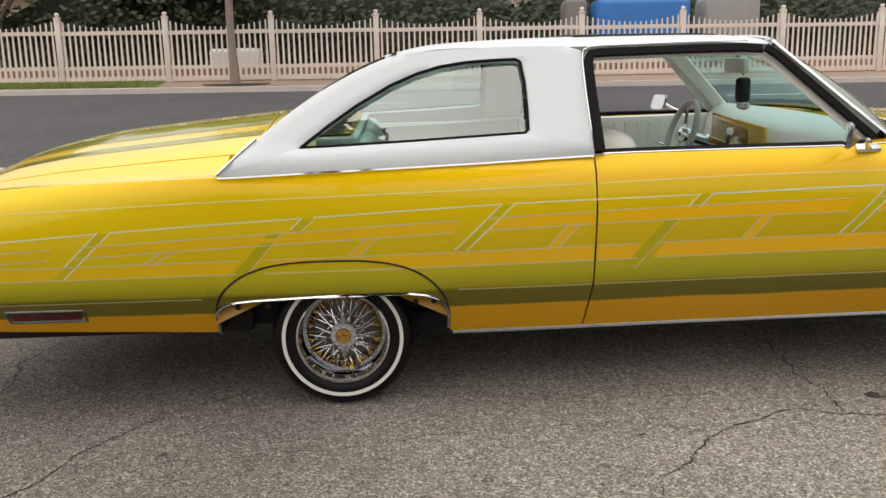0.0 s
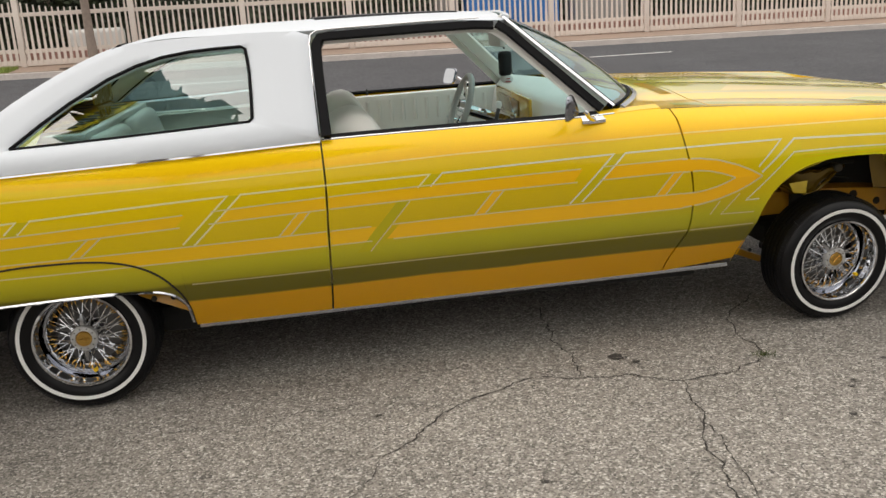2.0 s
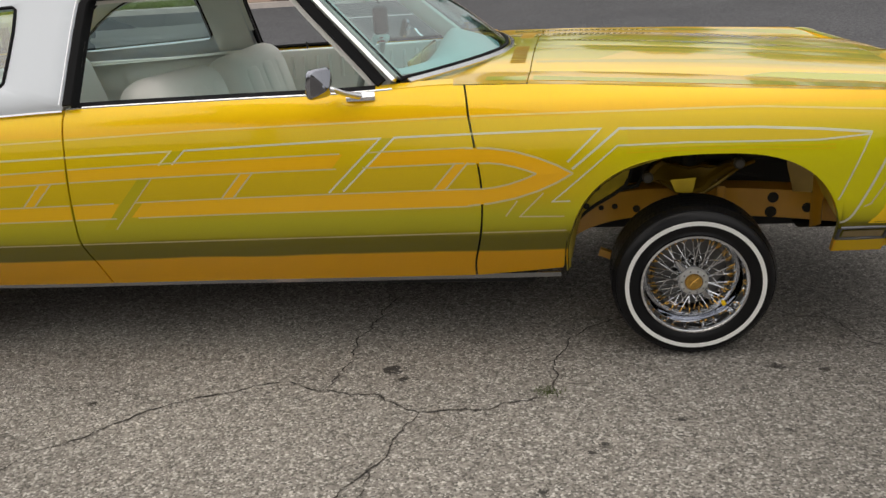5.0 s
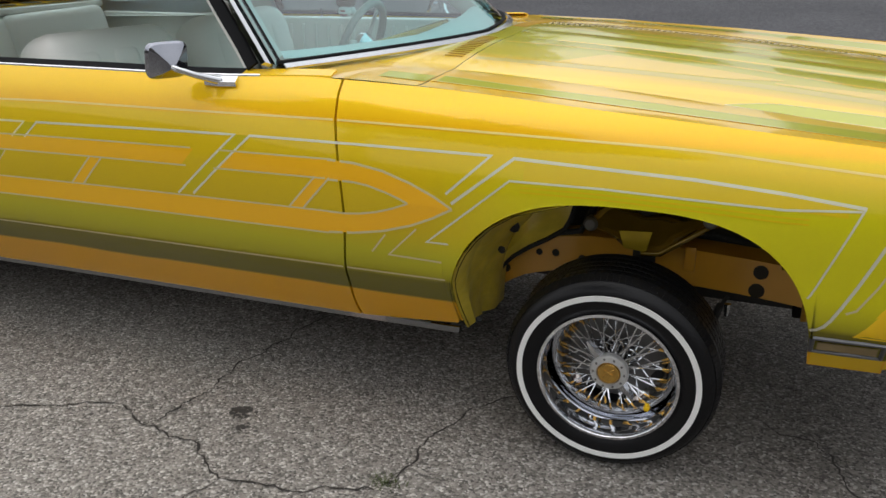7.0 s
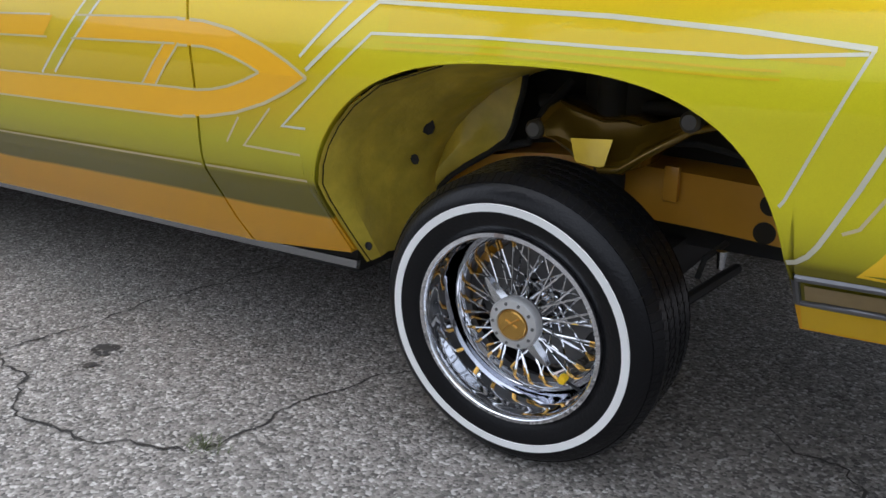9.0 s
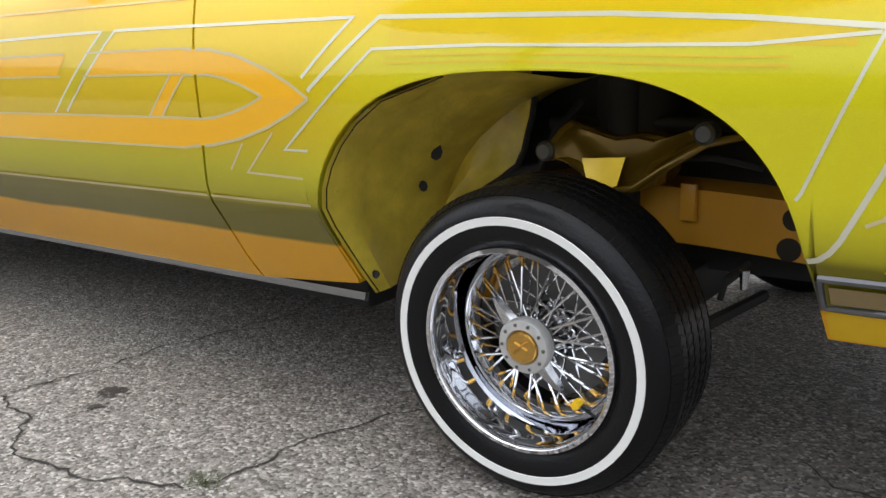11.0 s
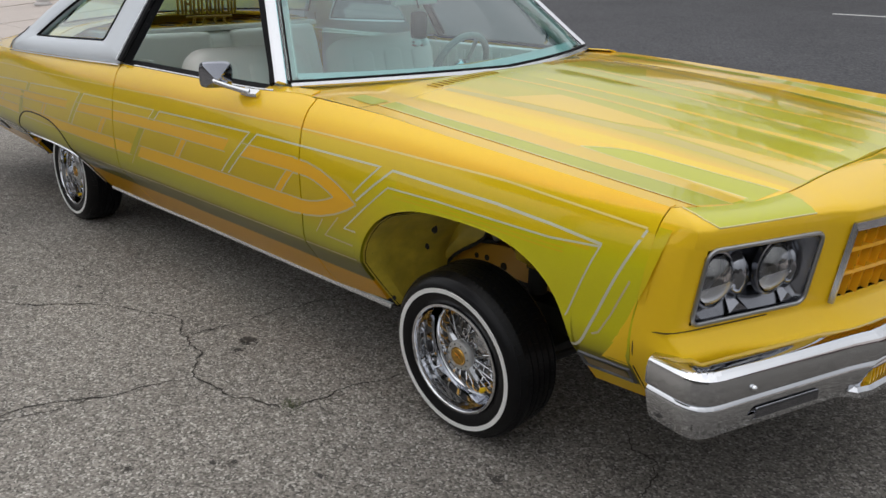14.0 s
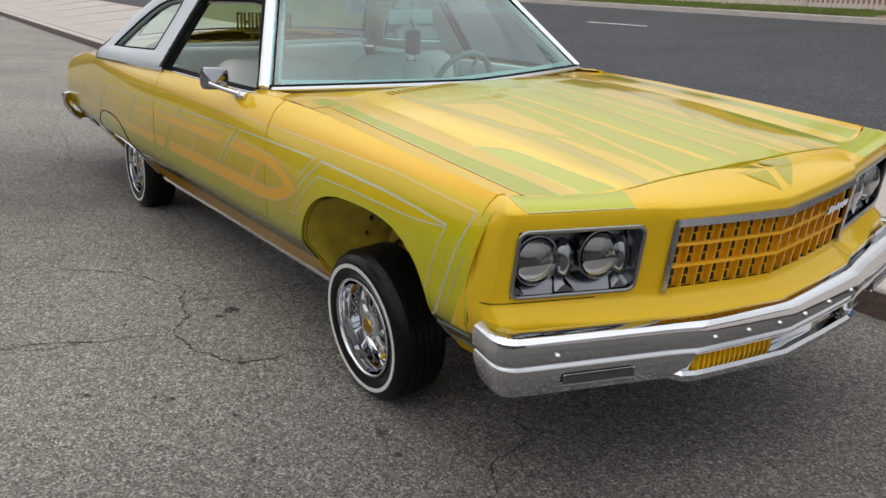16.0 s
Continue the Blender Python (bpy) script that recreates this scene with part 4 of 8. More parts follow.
# script badge, drawn as plain strokes
bm = bmesh.new()
for k in range(6):
    y = 0.24 + k * 0.022
    tube([(gx(y, 0.76) + 0.014, y, 0.738 + 0.002 * (k % 3)), (gx(y, 0.76) + 0.016, y + 0.010, 0.765 - 0.004 * (k % 2))], 0.0055, 6, bm)
tube([(gx(0.24, 0.74) + 0.014, 0.23, 0.742), (gx(0.36, 0.74) + 0.014, 0.365, 0.748)], 0.004, 6, bm)
part("badge", bm, M_chrome, grille, "small chrome script badge")

BUMP = dense([(3.775, -0.930), (3.868, -0.9475), (3.888, -0.949), (3.908, -0.9465), (3.926, -0.9385), (3.941, -0.925), (3.952, -0.908), (3.960, -0.885), (4.070, -0.455), (4.083, -0.415), (4.100, -0.365), (4.115, -0.20), (4.128, 0)])
PROF = [(-0.088, 0.515), (-0.078, 0.536), (-0.045, 0.541), (-0.020, 0.536), (-0.004, 0.524), (0.001, 0.505), (0.0, 0.468), (-0.005, 0.461), (-0.012, 0.457), (-0.006, 0.450), (-0.004, 0.440), (-0.014, 0.400), (-0.026, 0.364), (-0.045, 0.353), (-0.088, 0.358)]
front_bumper = blade(BUMP, PROF, "front_bumper", M_bumper, "heavy chrome front bumper", lambda y: max(0.0, min(1.0, (abs(y) - 0.362) / 0.03)))
lower = blade(dense([(4.050, -0.43), (4.083, -0.412), (4.100, -0.365), (4.115, -0.20), (4.128, 0)]), [(-0.035, 0.390), (-0.012, 0.387), (-0.004, 0.376), (-0.006, 0.358), (-0.030, 0.350), (-0.07, 0.362)], "lower_bumper_bar", M_bumper, "chrome lower bumper bar")
for y in (-0.80, -0.32, -0.19, -0.06, 0.06, 0.19, 0.32, 0.80):
    x = float(np.interp(abs(y), [0, 0.20, 0.365, 0.415, 0.90], [4.129, 4.116, 4.100, 4.083, 3.960]))
    bm = bmesh.new()
    bmesh.ops.create_uvsphere(bm, u_segments=12, v_segments=8, radius=0.009)
    bm.transform(Matrix.Translation((x, y, 0.486)))
    part("bumper_bolt", bm, M_chrome, front_bumper)
for s in (-1, 1):
    nrm = Vector((0.970, s * 0.242, 0))
    P = lambda y, z, o: Vector((float(np.interp(abs(y), [0.415, 0.90], [4.083, 3.960])), s * abs(y), z)) + nrm * o
    slot = part("bumper_slot", bar([P(0.775, 0.410, -0.0085), P(0.565, 0.410, -0.0085)], tuple(nrm), 0.030, 0.004), M_recess, front_bumper, "recessed slot in the bumper face")
    # dark strip painted in for the shadow below the slot's upper edge
    part("slot_shadow", bar([P(0.77, 0.4225, -0.0050), P(0.57, 0.4225, -0.0050)], tuple(nrm), 0.005, 0.002), M_dark, slot)
    part("slot_lip", tube([P(0.78, 0.394, -0.0105), P(0.56, 0.394, -0.0105)], 0.0035, 6), M_chrome, slot)
# unseen pan added behind the bumper to darken the ground below the nose
rows = [[(x, y, 0.345 + 0.05 * max(0, (x - 3.80) / 0.10)) for y in np.linspace(-0.52, 0.52, 9)] for x in np.linspace(3.50, 3.90, 7)]
part("splash_pan", grid(rows), M_under, car, "added black pan that keeps light out below the nose")
valance = part("valance", box(4.058, -0.195, 0.415, 0.03, 0.335, 0.075, 0.004), M_orange, car, "slatted yellow insert above the lower bumper bar")
for k in range(15):
    part("slat", box(4.078, -0.352 + k * 0.0224, 0.415, 0.014, 0.006, 0.07), M_yellow, valance)
part("bumper_centre", box(4.068, 0.075, 0.415, 0.03, 0.20, 0.08, 0.006), M_chrome, front_bumper, "chrome centre piece of the bumper")

# ---------------------------------------------------------------- wheels


M_drum = material("dark_iron", (0.16, 0.158, 0.155), 0.45, metal=0.6, vary=0.3, scale=20)


M_collar = material("brushed_collar", (0.62, 0.62, 0.61), 0.48, metal=0.6, vary=0.2, scale=60)


def build_wheel():
    """A thirteen-inch cross-laced wire wheel on a narrow whitewall tyre, its face towards -y."""
    w = empty("wheel")
    w.parent = car
    # tyre: tread with grooves, shoulder, sidewall
    prof = [(0.174, 0.004), (0.180, -0.004), (0.196, -0.012), (0.211, -0.0165), (0.229, -0.0175), (0.242, -0.014), (0.256, -0.004), (0.265, 0.010), (0.2705, 0.022)]
    tread = []
    for k in range(5):
        a = 0.026 + k * 0.0248
        tread += [(0.273, a), (0.273, a + 0.0208), (0.2680, a + 0.0214), (0.2680, a + 0.0242)]
    tread += [(0.273, 0.150)]
    prof2 = prof + tread + [(0.2705, 0.154), (0.262, 0.166), (0.240, 0.176), (0.21, 0.178), (0.174, 0.174)]
    part("tyre", lathe(prof2, 72), M_rubber, w, "black radial tyre")
    bm = bmesh.new()
    for k in range(110):     # shoulder blocks of the tread
        a = 2 * math.pi * k / 110
        m = Matrix.Rotation(a, 4, "Y") @ Matrix.Translation((0.2664, 0.0155, 0)) @ Matrix.Rotation(radians(-25), 4, "Z")
        box(0, 0, 0, 0.0035, 0.024, 0.0125, bm=bm, m=m)
    for k in range(96):     # sipes across the ribs
        a = 2 * math.pi * k / 96
        for j in range(5):
            m = Matrix.Rotation(a + 0.02 * j, 4, "Y") @ Matrix.Translation((0.2722, 0.0364 + 0.0248 * j, 0)) @ Matrix.Rotation(radians(22 if j % 2 else -22), 4, "X")
            box(0, 0, 0, 0.0030, 0.0195, 0.0125, bm=bm, m=m)
    part("tread", bm, M_rubber, w)
    part("whitewall", lathe([(0.2175, -0.0135), (0.2180, -0.0186), (0.2315, -0.0192), (0.2320, -0.0150)], 72), M_white, w, "white sidewall ring")
    # rim: rolled lip, deep dish, inner barrel
    rim = [(0.180, 0.004), (0.181, -0.008), (0.179, -0.0125), (0.172, -0.0140), (0.1695, -0.0110), (0.1690, 0.004), (0.1688, 0.018), (0.1660, 0.026), (0.1652, 0.040), (0.1650, 0.056), (0.1625, 0.066), (0.1612, 0.078), (0.1590, 0.088), (0.156, 0.091), (0.1535, 0.088), (0.1525, 0.080), (0.1512, 0.070), (0.1495, 0.0675), (0.1475, 0.070), (0.1435, 0.078), (0.1395, 0.088), (0.1385, 0.096), (0.1395, 0.106), (0.145, 0.13), (0.150, 0.16), (0.18, 0.178)]
    part("rim", lathe(rim, 72), M_rim, w, "deep chrome wheel rim")
    # hub, back plate and drum; the hub sits well inside the rim
    H = 0.034
    part("hub", lathe([(0.0, H - 0.010), (0.036, H - 0.010), (0.044, H - 0.004), (0.046, H + 0.010), (0.040, H + 0.020), (0.044, 0.085), (0.056, 0.098), (0.060, 0.13), (0.0, 0.13)], 36), M_chrome, w, "chrome wheel hub")
    part("brake_drum", lathe([(0.0, 0.116), (0.100, 0.118), (0.126, 0.126), (0.130, 0.16), (0.0, 0.162)], 36), M_drum, w, "dark iron brake drum")
    part("medallion", lathe([(0.0, H - 0.0225), (0.0265, H - 0.0225), (0.0290, H - 0.019), (0.0300, H - 0.010)], 32), M_gold, w, "gold centre medallion")
    bm = bmesh.new()    # plain raised mark on the medallion
    tube([(-0.014, H - 0.023, -0.012), (0.0, H - 0.0235, 0.004), (0.014, H - 0.023, 0.014)], 0.0022, 5, bm)
    tube([(-0.012, H - 0.023, 0.009), (0.012, H - 0.023, -0.002)], 0.0018, 5, bm)
    part("medallion_mark", bm, M_gold, w)
    part("hub_collar", lathe([(0.0290, H - 0.014), (0.0315, H - 0.0195), (0.0460, H - 0.0170), (0.0500, H - 0.010), (0.048, H + 0.004)], 40), M_collar, w, "brushed collar round the medallion")
    for k in range(10):
        a = 2 * math.pi * k / 10
        bm = lathe([(0.0, -0.0015), (0.003, -0.0012), (0.0035, 0.002)], 8, centre=(0.0395 * math.cos(a), H - 0.0188, 0.0395 * math.sin(a)))
        part("collar_screw", bm, M_drum, w)
    for a in (radians(130), radians(310)):   # two-bar spinner
        d = Vector((math.cos(a), 0, math.sin(a)))
        t = Vector((-math.sin(a), 0, math.cos(a)))
        bm = bmesh.new()
        rows = []
        for r, h, y in ((0.044, 0.017, -0.012), (0.062, 0.014, -0.012), (0.082, 0.010, -0.008), (0.096, 0.004, -0.004)):
            c = d * r + Vector((0, H + y, 0))
            rows.append([c - t * h + Vector((0, 0.010, 0)), c - t * h * 0.5, c + t * h * 0.5, c + t * h + Vector((0, 0.010, 0))])
        grid(rows, closed_v=True, bm=bm)
        bm.verts.ensure_lookup_table()
        bm.faces.new(bm.verts[-4:])
        bmesh.ops.recalc_face_normals(bm, faces=bm.faces)
        part("spinner_wing", bm, M_steel, w, "brushed knock-off spinner wing")
    # laced spokes: a near-radial front row and a crossed back row, each spoke an object
    meshes = []
    for r0, y0, swing, r1, y1 in ((0.040, 0.046, 0.26, 0.1415, 0.080), (0.040, 0.050, -0.26, 0.1415, 0.080), (0.050, 0.098, 0.80, 0.139, 0.092), (0.050, 0.102, -0.80, 0.139, 0.092)):
        a = Vector((r0 * math.cos(swing), y0, r0 * math.sin(swing)))
        b = Vector((r1, y1, 0))
        bm = tube([a, b], 0.0022, 6)
        n0 = len(bm.faces)
        tube([a.lerp(b, 0.84), a.lerp(b, 0.86), b], [0.0024, 0.0029, 0.0032], 6, bm)
        bm.faces.ensure_lookup_table()
        for f in bm.faces[n0:]:
            f.material_index = 1
        me = bpy.data.meshes.new("spoke")
        bm.to_mesh(me)
        bm.free()
        me.materials.append(M_chrome)
        me.materials.append(M_gold)
        smooth(me)
        meshes.append(me)
    for k in range(56):
        ob = new("spoke", meshes[(k % 2) * 2 + (k // 2) % 2])
        ob.parent = w
        ob.matrix_basis = Matrix.Rotation(2 * math.pi * k / 56, 4, "Y")
    a = radians(-38)
    bm = tube([(0.165 * math.cos(a), 0.025, 0.165 * math.sin(a)), (0.132 * math.cos(a), 0.016, 0.132 * math.sin(a))], 0.003, 6)
    part("valve_stem", bm, M_rubber, w)
    bm = lathe([(0.0, -0.008), (0.0075, -0.007), (0.0085, 0.0), (0.0075, 0.010), (0.0, 0.011)], 6, centre=(0.128 * math.cos(a), 0.012, 0.128 * math.sin(a)))
    part("valve_cap", bm, M_yellow, w, "faceted yellow valve cap")
    return w


HUB_Z = 0.2655
wheel = build_wheel()
wheel.matrix_basis = pose(3.088, -0.906, 0.268, 4.65, 0, 1.7)
for x, y, lean, turn_, spin in ((0.0, -0.902, 0, 0, 40), (3.088, 0.906, 4.65, 181.7, 20), (0.0, 0.902, 0, 180, 75)):
    copy_thing(wheel, pose(x, y, 0.272, lean, 0, turn_) @ Matrix.Rotation(radians(spin), 4, "Y"))

# ---------------------------------------------------------------- wheel houses and chassis


M_armglint = material("arm_flat_highlight", (0.62, 0.44, 0.03), 0.16, metal=0.7, coat=1.0, vary=0.2, scale=20)
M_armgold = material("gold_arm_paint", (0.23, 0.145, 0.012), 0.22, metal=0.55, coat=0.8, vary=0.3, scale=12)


def front_well(s):
    """Painted sheet-metal liner behind the wheel, apron, frame rail with holes, arm and spring."""
    # rear liner: a curved sheet from the fender edge inwards
    rows = []
    for k in range(12):
        f = k / 11
        z = lerp(0.275, 0.715, f)
        xe = FRONT_X - 0.437 * max(0.0, 1 - max(0.0, (z - 0.315) / 0.408) ** 2.6) ** (1 / 2.6) if z > 0.315 else FRONT_X - 0.437
        row = []
        for j in range(10):
            g = j / 9
            x = xe - 0.002 + 0.05 * math.sin(g * math.pi * 0.5) * (0.3 + f) + 0.009 * math.sin(g * 10 + 2 * f) + 0.005 * math.sin(g * 23 - 4 * f)
            row.append((x + 0.10 * max(0, f - 0.55) * g, s * lerp(flank_y(2.66, min(z, 0.7)) - 0.012, 0.50, g), z + 0.01 * math.sin(g * 7)))
        rows.append(row)
    part("arch_seal", tube([Vector(r[0]) + Vector((0.006, -s * 0.006, 0)) for r in rows], 0.0012, 6), M_black, car)
    part("liner", grid(rows), M_liner, car, "overspray-painted wheel house liner")
    # roof of the wheel house and front liner
    rows = []
    for x in np.linspace(2.78, 3.535, 18):
        z = arch_z(x, FRONT_X, 0.437, 0.315, 0.408, 2.6)
        rows.append([(x, s * lerp(flank_y(x, min(z, 0.7)) - 0.015, 0.56, g), z + 0.012 + 0.05 * math.sin(math.pi * g * 0.5)) for g in np.linspace(0, 1, 6)])
    part("well_roof", grid(rows), M_liner, car)
    rows = [[(3.530 + 0.01 * math.sin(g * 5), s * lerp(flank_y(3.54, z) - 0.012, 0.60, g), z) for g in np.linspace(0, 1, 6)] for z in np.linspace(0.0, 0.66, 8)]
    rows = [[(x, y, lerp(0.510 - 0.47 * max(0.0, 0.905 - abs(y)), 0.66, z / 0.66)) for x, y, z in r] for r in rows]
    part("front_liner", grid(rows), M_frame, car, "orange-painted sheet in front of the wheel")
    # inner skin of the liner with a scalloped edge round the arm
    f_edge = spline([0.27, 0.36, 0.41, 0.47, 0.53, 0.60, 0.68, 0.76], [2.655, 2.668, 2.705, 2.780, 2.870, 2.905, 2.915, 2.93])
    rows = []
    for z in np.linspace(0.27, 0.76, 16):
        rows.append([(lerp(2.66, f_edge(z), g) + 0.004 * math.sin(z * 40) * g, s * (0.60 - 0.025 * g + 0.012 * math.sin(g * 9 + z * 5)), z) for g in np.linspace(0, 1, 8)])
    skin = part("liner_skin", grid(rows), M_liner, car, "overspray-painted inner liner with scalloped edge")
    part("skin_lip", tube([Vector(r[-1]) + Vector((0, s * 0.006, 0)) for r in rows], 0.007, 6), M_under, skin)
    # front piece takes the darker arm gold to stand in for its shade
    rows = [[(lerp(3.545, 3.43 + 0.25 * max(0, 0.62 - z), g), s * (0.62 - 0.03 * g), z) for g in np.linspace(0, 1, 5)] for z in np.linspace(0.50, 0.74, 6)]
    part("liner_skin", grid(rows), M_armgold, car)
    # inner apron
    part("apron", box(3.02, s * 0.44, 0.60, 1.3, 0.02, 0.34), M_under, car, "dark inner apron")
    # frame rail that humps over the axle line, with round holes
    f_rail = spline([2.45, 2.60, 2.70, 2.80, 2.92, 3.10, 3.30, 3.45, 3.60, 3.78], [0.30, 0.33, 0.395, 0.43, 0.450, 0.452, 0.446, 0.436, 0.42, 0.40])
    rail = part("frame_rail", bar([(x, s * 0.450, f_rail(x)) for x in np.linspace(2.45, 3.78, 30)], (0, s, 0), 0.130, 0.07), M_frame, car, "orange-painted frame rail with drilled holes")
    for x, z, r in ((2.687, 0.373, 0.014), (2.789, 0.437, 0.010), (2.839, 0.441, 0.011), (2.92, 0.43, 0.014), (3.409, 0.461, 0.020), (3.403, 0.407, 0.021), (3.53, 0.42, 0.018)):
        part("rail_hole", lathe([(0.0, 0.0), (r, 0.0), (r, 0.01)], 20, centre=(x, s * 0.522, z)), M_seam, rail)
    part("rail_bracket", box(3.222, s * 0.530, 0.478, 0.030, 0.014, 0.070, 0.003), M_frame, rail)
    # stamped upper arm, highlight painted on its flat, hydraulic cylinder above
    shape = [(2.945, 0.575), (2.975, 0.612), (3.000, 0.628), (3.060, 0.612), (3.100, 0.602), (3.160, 0.610), (3.205, 0.602), (3.265, 0.622), (3.288, 0.605), (3.245, 0.575), (3.200, 0.548), (3.178, 0.512), (3.150, 0.500), (3.111, 0.497), (3.050, 0.503), (3.020, 0.528), (2.985, 0.546), (2.955, 0.552)]
    rows = [[(lerp(x, 3.10, f), s * y, lerp(z, 0.565, f)) for x, z in shape] for f, y in ((0.0, 0.50), (0.0, 0.578), (0.05, 0.590), (0.16, 0.596), (0.30, 0.588))]
    bm = grid(rows, closed_v=True)
    bm.verts.ensure_lookup_table()
    bm.faces.new(bm.verts[-len(shape):])
    bmesh.ops.recalc_face_normals(bm, faces=bm.faces)
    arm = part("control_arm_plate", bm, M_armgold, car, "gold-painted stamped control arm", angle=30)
    face = [(3.034, 0.5965, 0.556), (3.124, 0.5965, 0.562), (3.112, 0.607, 0.506), (3.052, 0.607, 0.512)]
    bm = grid([[Vector((x, s * y, z)) for x, y, z in (face[0], face[1])], [Vector((x, s * y, z)) for x, y, z in (face[3], face[2])], [Vector((x, s * (y - 0.05), z - 0.006)) for x, y, z in (face[3], face[2])]], flip=s > 0)
    part("arm_pocket", bm, M_armglint, arm, "flat of the gold arm with a painted highlight", angle=20)
    for bx, bz in ((2.955, 0.566), (3.272, 0.610)):
        part("arm_bush", lathe([(0.0, -0.018), (0.014, -0.018), (0.020, -0.012), (0.020, 0.02)] if s < 0 else [(0.0, 0.018), (0.014, 0.018), (0.020, 0.012), (0.020, -0.02)], 14, centre=(bx, s * 0.59, bz)), M_drum, arm)
    for pts, r in (([(3.33, s * 0.55, 0.606), (3.27, s * 0.585, 0.592), (3.20, s * 0.608, 0.545), (3.15, s * 0.610, 0.508), (3.10, s * 0.600, 0.500)], 0.0085),):
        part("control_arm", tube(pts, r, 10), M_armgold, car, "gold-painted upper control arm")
    part("cross_shaft", tube([(2.93, s * 0.53, 0.615), (3.39, s * 0.53, 0.625)], 0.014, 10), M_under, car)
    for k, pts in enumerate(([(2.64, s * 0.535, 0.40), (2.72, s * 0.545, 0.46), (2.82, s * 0.55, 0.505), (2.92, s * 0.56, 0.53), (2.95, s * 0.55, 0.60), (3.00, s * 0.53, 0.66)], [(3.20, s * 0.56, 0.56), (3.28, s * 0.56, 0.565), (3.36, s * 0.55, 0.55)], [(3.33, s * 0.50, 0.37), (3.31, s * 0.56, 0.35), (3.30, s * 0.56, 0.31)])):
        part("hose", tube(pts, (0.009, 0.006, 0.006)[k], 8), M_under, car, "black hose")
    part("bleed_fitting", tube([(3.335, s * 0.54, 0.365), (3.335, s * 0.54, 0.33)], [0.010, 0.007], 8), M_steel, car)
    part("shock", tube([(3.10, s * 0.55, 0.40), (3.10, s * 0.55, 0.74)], 0.032, 14), M_under, car, "black shock absorber")
    part("spring_tower", tube([(3.10, s * 0.48, 0.58), (3.10, s * 0.48, 0.76)], 0.085, 18), M_under, car)
    part("tie_rod", tube([(3.30, s * 0.30, 0.26), (3.28, s * 0.72, 0.27)], 0.012, 8), M_under, car)
    part("strut_bracket", bar([(2.78, s * 0.50, 0.260), (2.86, s * 0.50, 0.228), (2.95, s * 0.50, 0.192)], (0, s, 0), 0.034, 0.02), M_frame, car, "orange-painted strut bracket")
    part("lower_arm", box(3.10, s * 0.60, 0.235, 0.22, 0.36, 0.035, 0.01), M_under, car)
    for x, z in ((2.676, 0.508), (2.705, 0.335)):
        part("liner_bolt", lathe([(0.0, 0.006), (0.007, 0.005), (0.009, 0.0)], 10, centre=(x + 0.012, s * 0.915 if z > 0.4 else s * 0.84, z)), M_under, car)
    for x, z, r in ((2.766, 0.566, 0.014), (2.733, 0.494, 0.009)):
        bm = lathe([(0.0, -0.008), (r * 0.5, -0.007), (r, -0.002), (r * 1.3, 0.0)], 8, centre=(0, 0, 0))
        bm.transform(Matrix.Translation((x, s * 0.705, z)) @ Matrix.Rotation(0 if s < 0 else math.pi, 4, 'Z'))
        part("liner_bolt", bm, M_under, car)


def rear_well(s):
    rows = []
    for x in arch_cols(REAR_X, 0.44, 2.8, 24):
        z = arch_z(x, REAR_X, 0.44, 0.295, 0.30, 2.8)
        rows.append([(x, s * lerp(flank_y(x, z) - 0.03, 0.62, g), z - 0.012) for g in np.linspace(0, 1, 4)])
    part("rear_well", grid(rows), M_under, car, "black rear wheel house")
    part("rear_inner", box(REAR_X, s * 0.63, 0.42, 0.92, 0.02, 0.32), M_under, car)
    for x0, x1 in ((-0.47, -0.19), (0.23, 0.405)):
        rows = [[(lerp(x0, x1, f), s * (flank_y(0, 0.4) - 0.030 - 0.02 * g), lerp(0.335 + 0.085 * (1 - abs(lerp(x0, x1, f) - REAR_X) / 0.47) / 0.4, 0.45, g)) for f in np.linspace(0, 1, 5)] for g in np.linspace(0, 1, 3)]
        br = part("skirt_bracket", grid(rows), M_frame, car, "orange skirt bracket with bolt holes")
        for f in (0.3, 0.7):
            x = lerp(x0, x1, f)
            part("bracket_hole", lathe([(0.0, 0.0), (0.011, 0.0), (0.011, 0.004)], 14, centre=(x, s * (flank_y(0, 0.4) - 0.034) if s > 0 else -(flank_y(0, 0.4) - 0.030), 0.412)), M_seam, br)


for s in (-1, 1):
    front_well(s)
    rear_well(s)
# pans and engine box reach low to block light under the car
part("floor_pan", box(1.35, 0, 0.25, 2.4, 1.36, 0.11, 0.02), M_under, car, "black floor pan, thickened to block light")
part("trunk_floor", box(-0.92, 0, 0.305, 1.10, 1.42, 0.11, 0.02), M_under, car)
part("engine_bay", box(3.1, 0, 0.57, 1.2, 0.84, 0.48), M_under, car)
part("rear_axle", tube([(0, -0.72, HUB_Z), (0, 0.72, HUB_Z)], 0.045, 14), M_under, car)
part("front_crossmember", box(3.1, 0, 0.30, 0.25, 1.0, 0.08), M_under, car)
part("radiator_support", box(3.78, 0, 0.605, 0.04, 1.5, 0.29), M_under, car)

# ---------------------------------------------------------------- glasshouse


def gy(x, z):
    """Half width of the glasshouse."""
    f = max(0.0, min(1.0, (x - 0.95) / 1.05))
    base = lerp(0.940 - 0.68 * (z - 1.02), 0.835 - 0.57 * (z - 1.02), f)
    return base


def g_at(x, z, s, off=0.0):
    n = Vector((0.08, 1.0, 0.62)).normalized()
    return Vector((x, s * gy(x, z), z)) + Vector((n.x, s * n.y, n.z)) * off


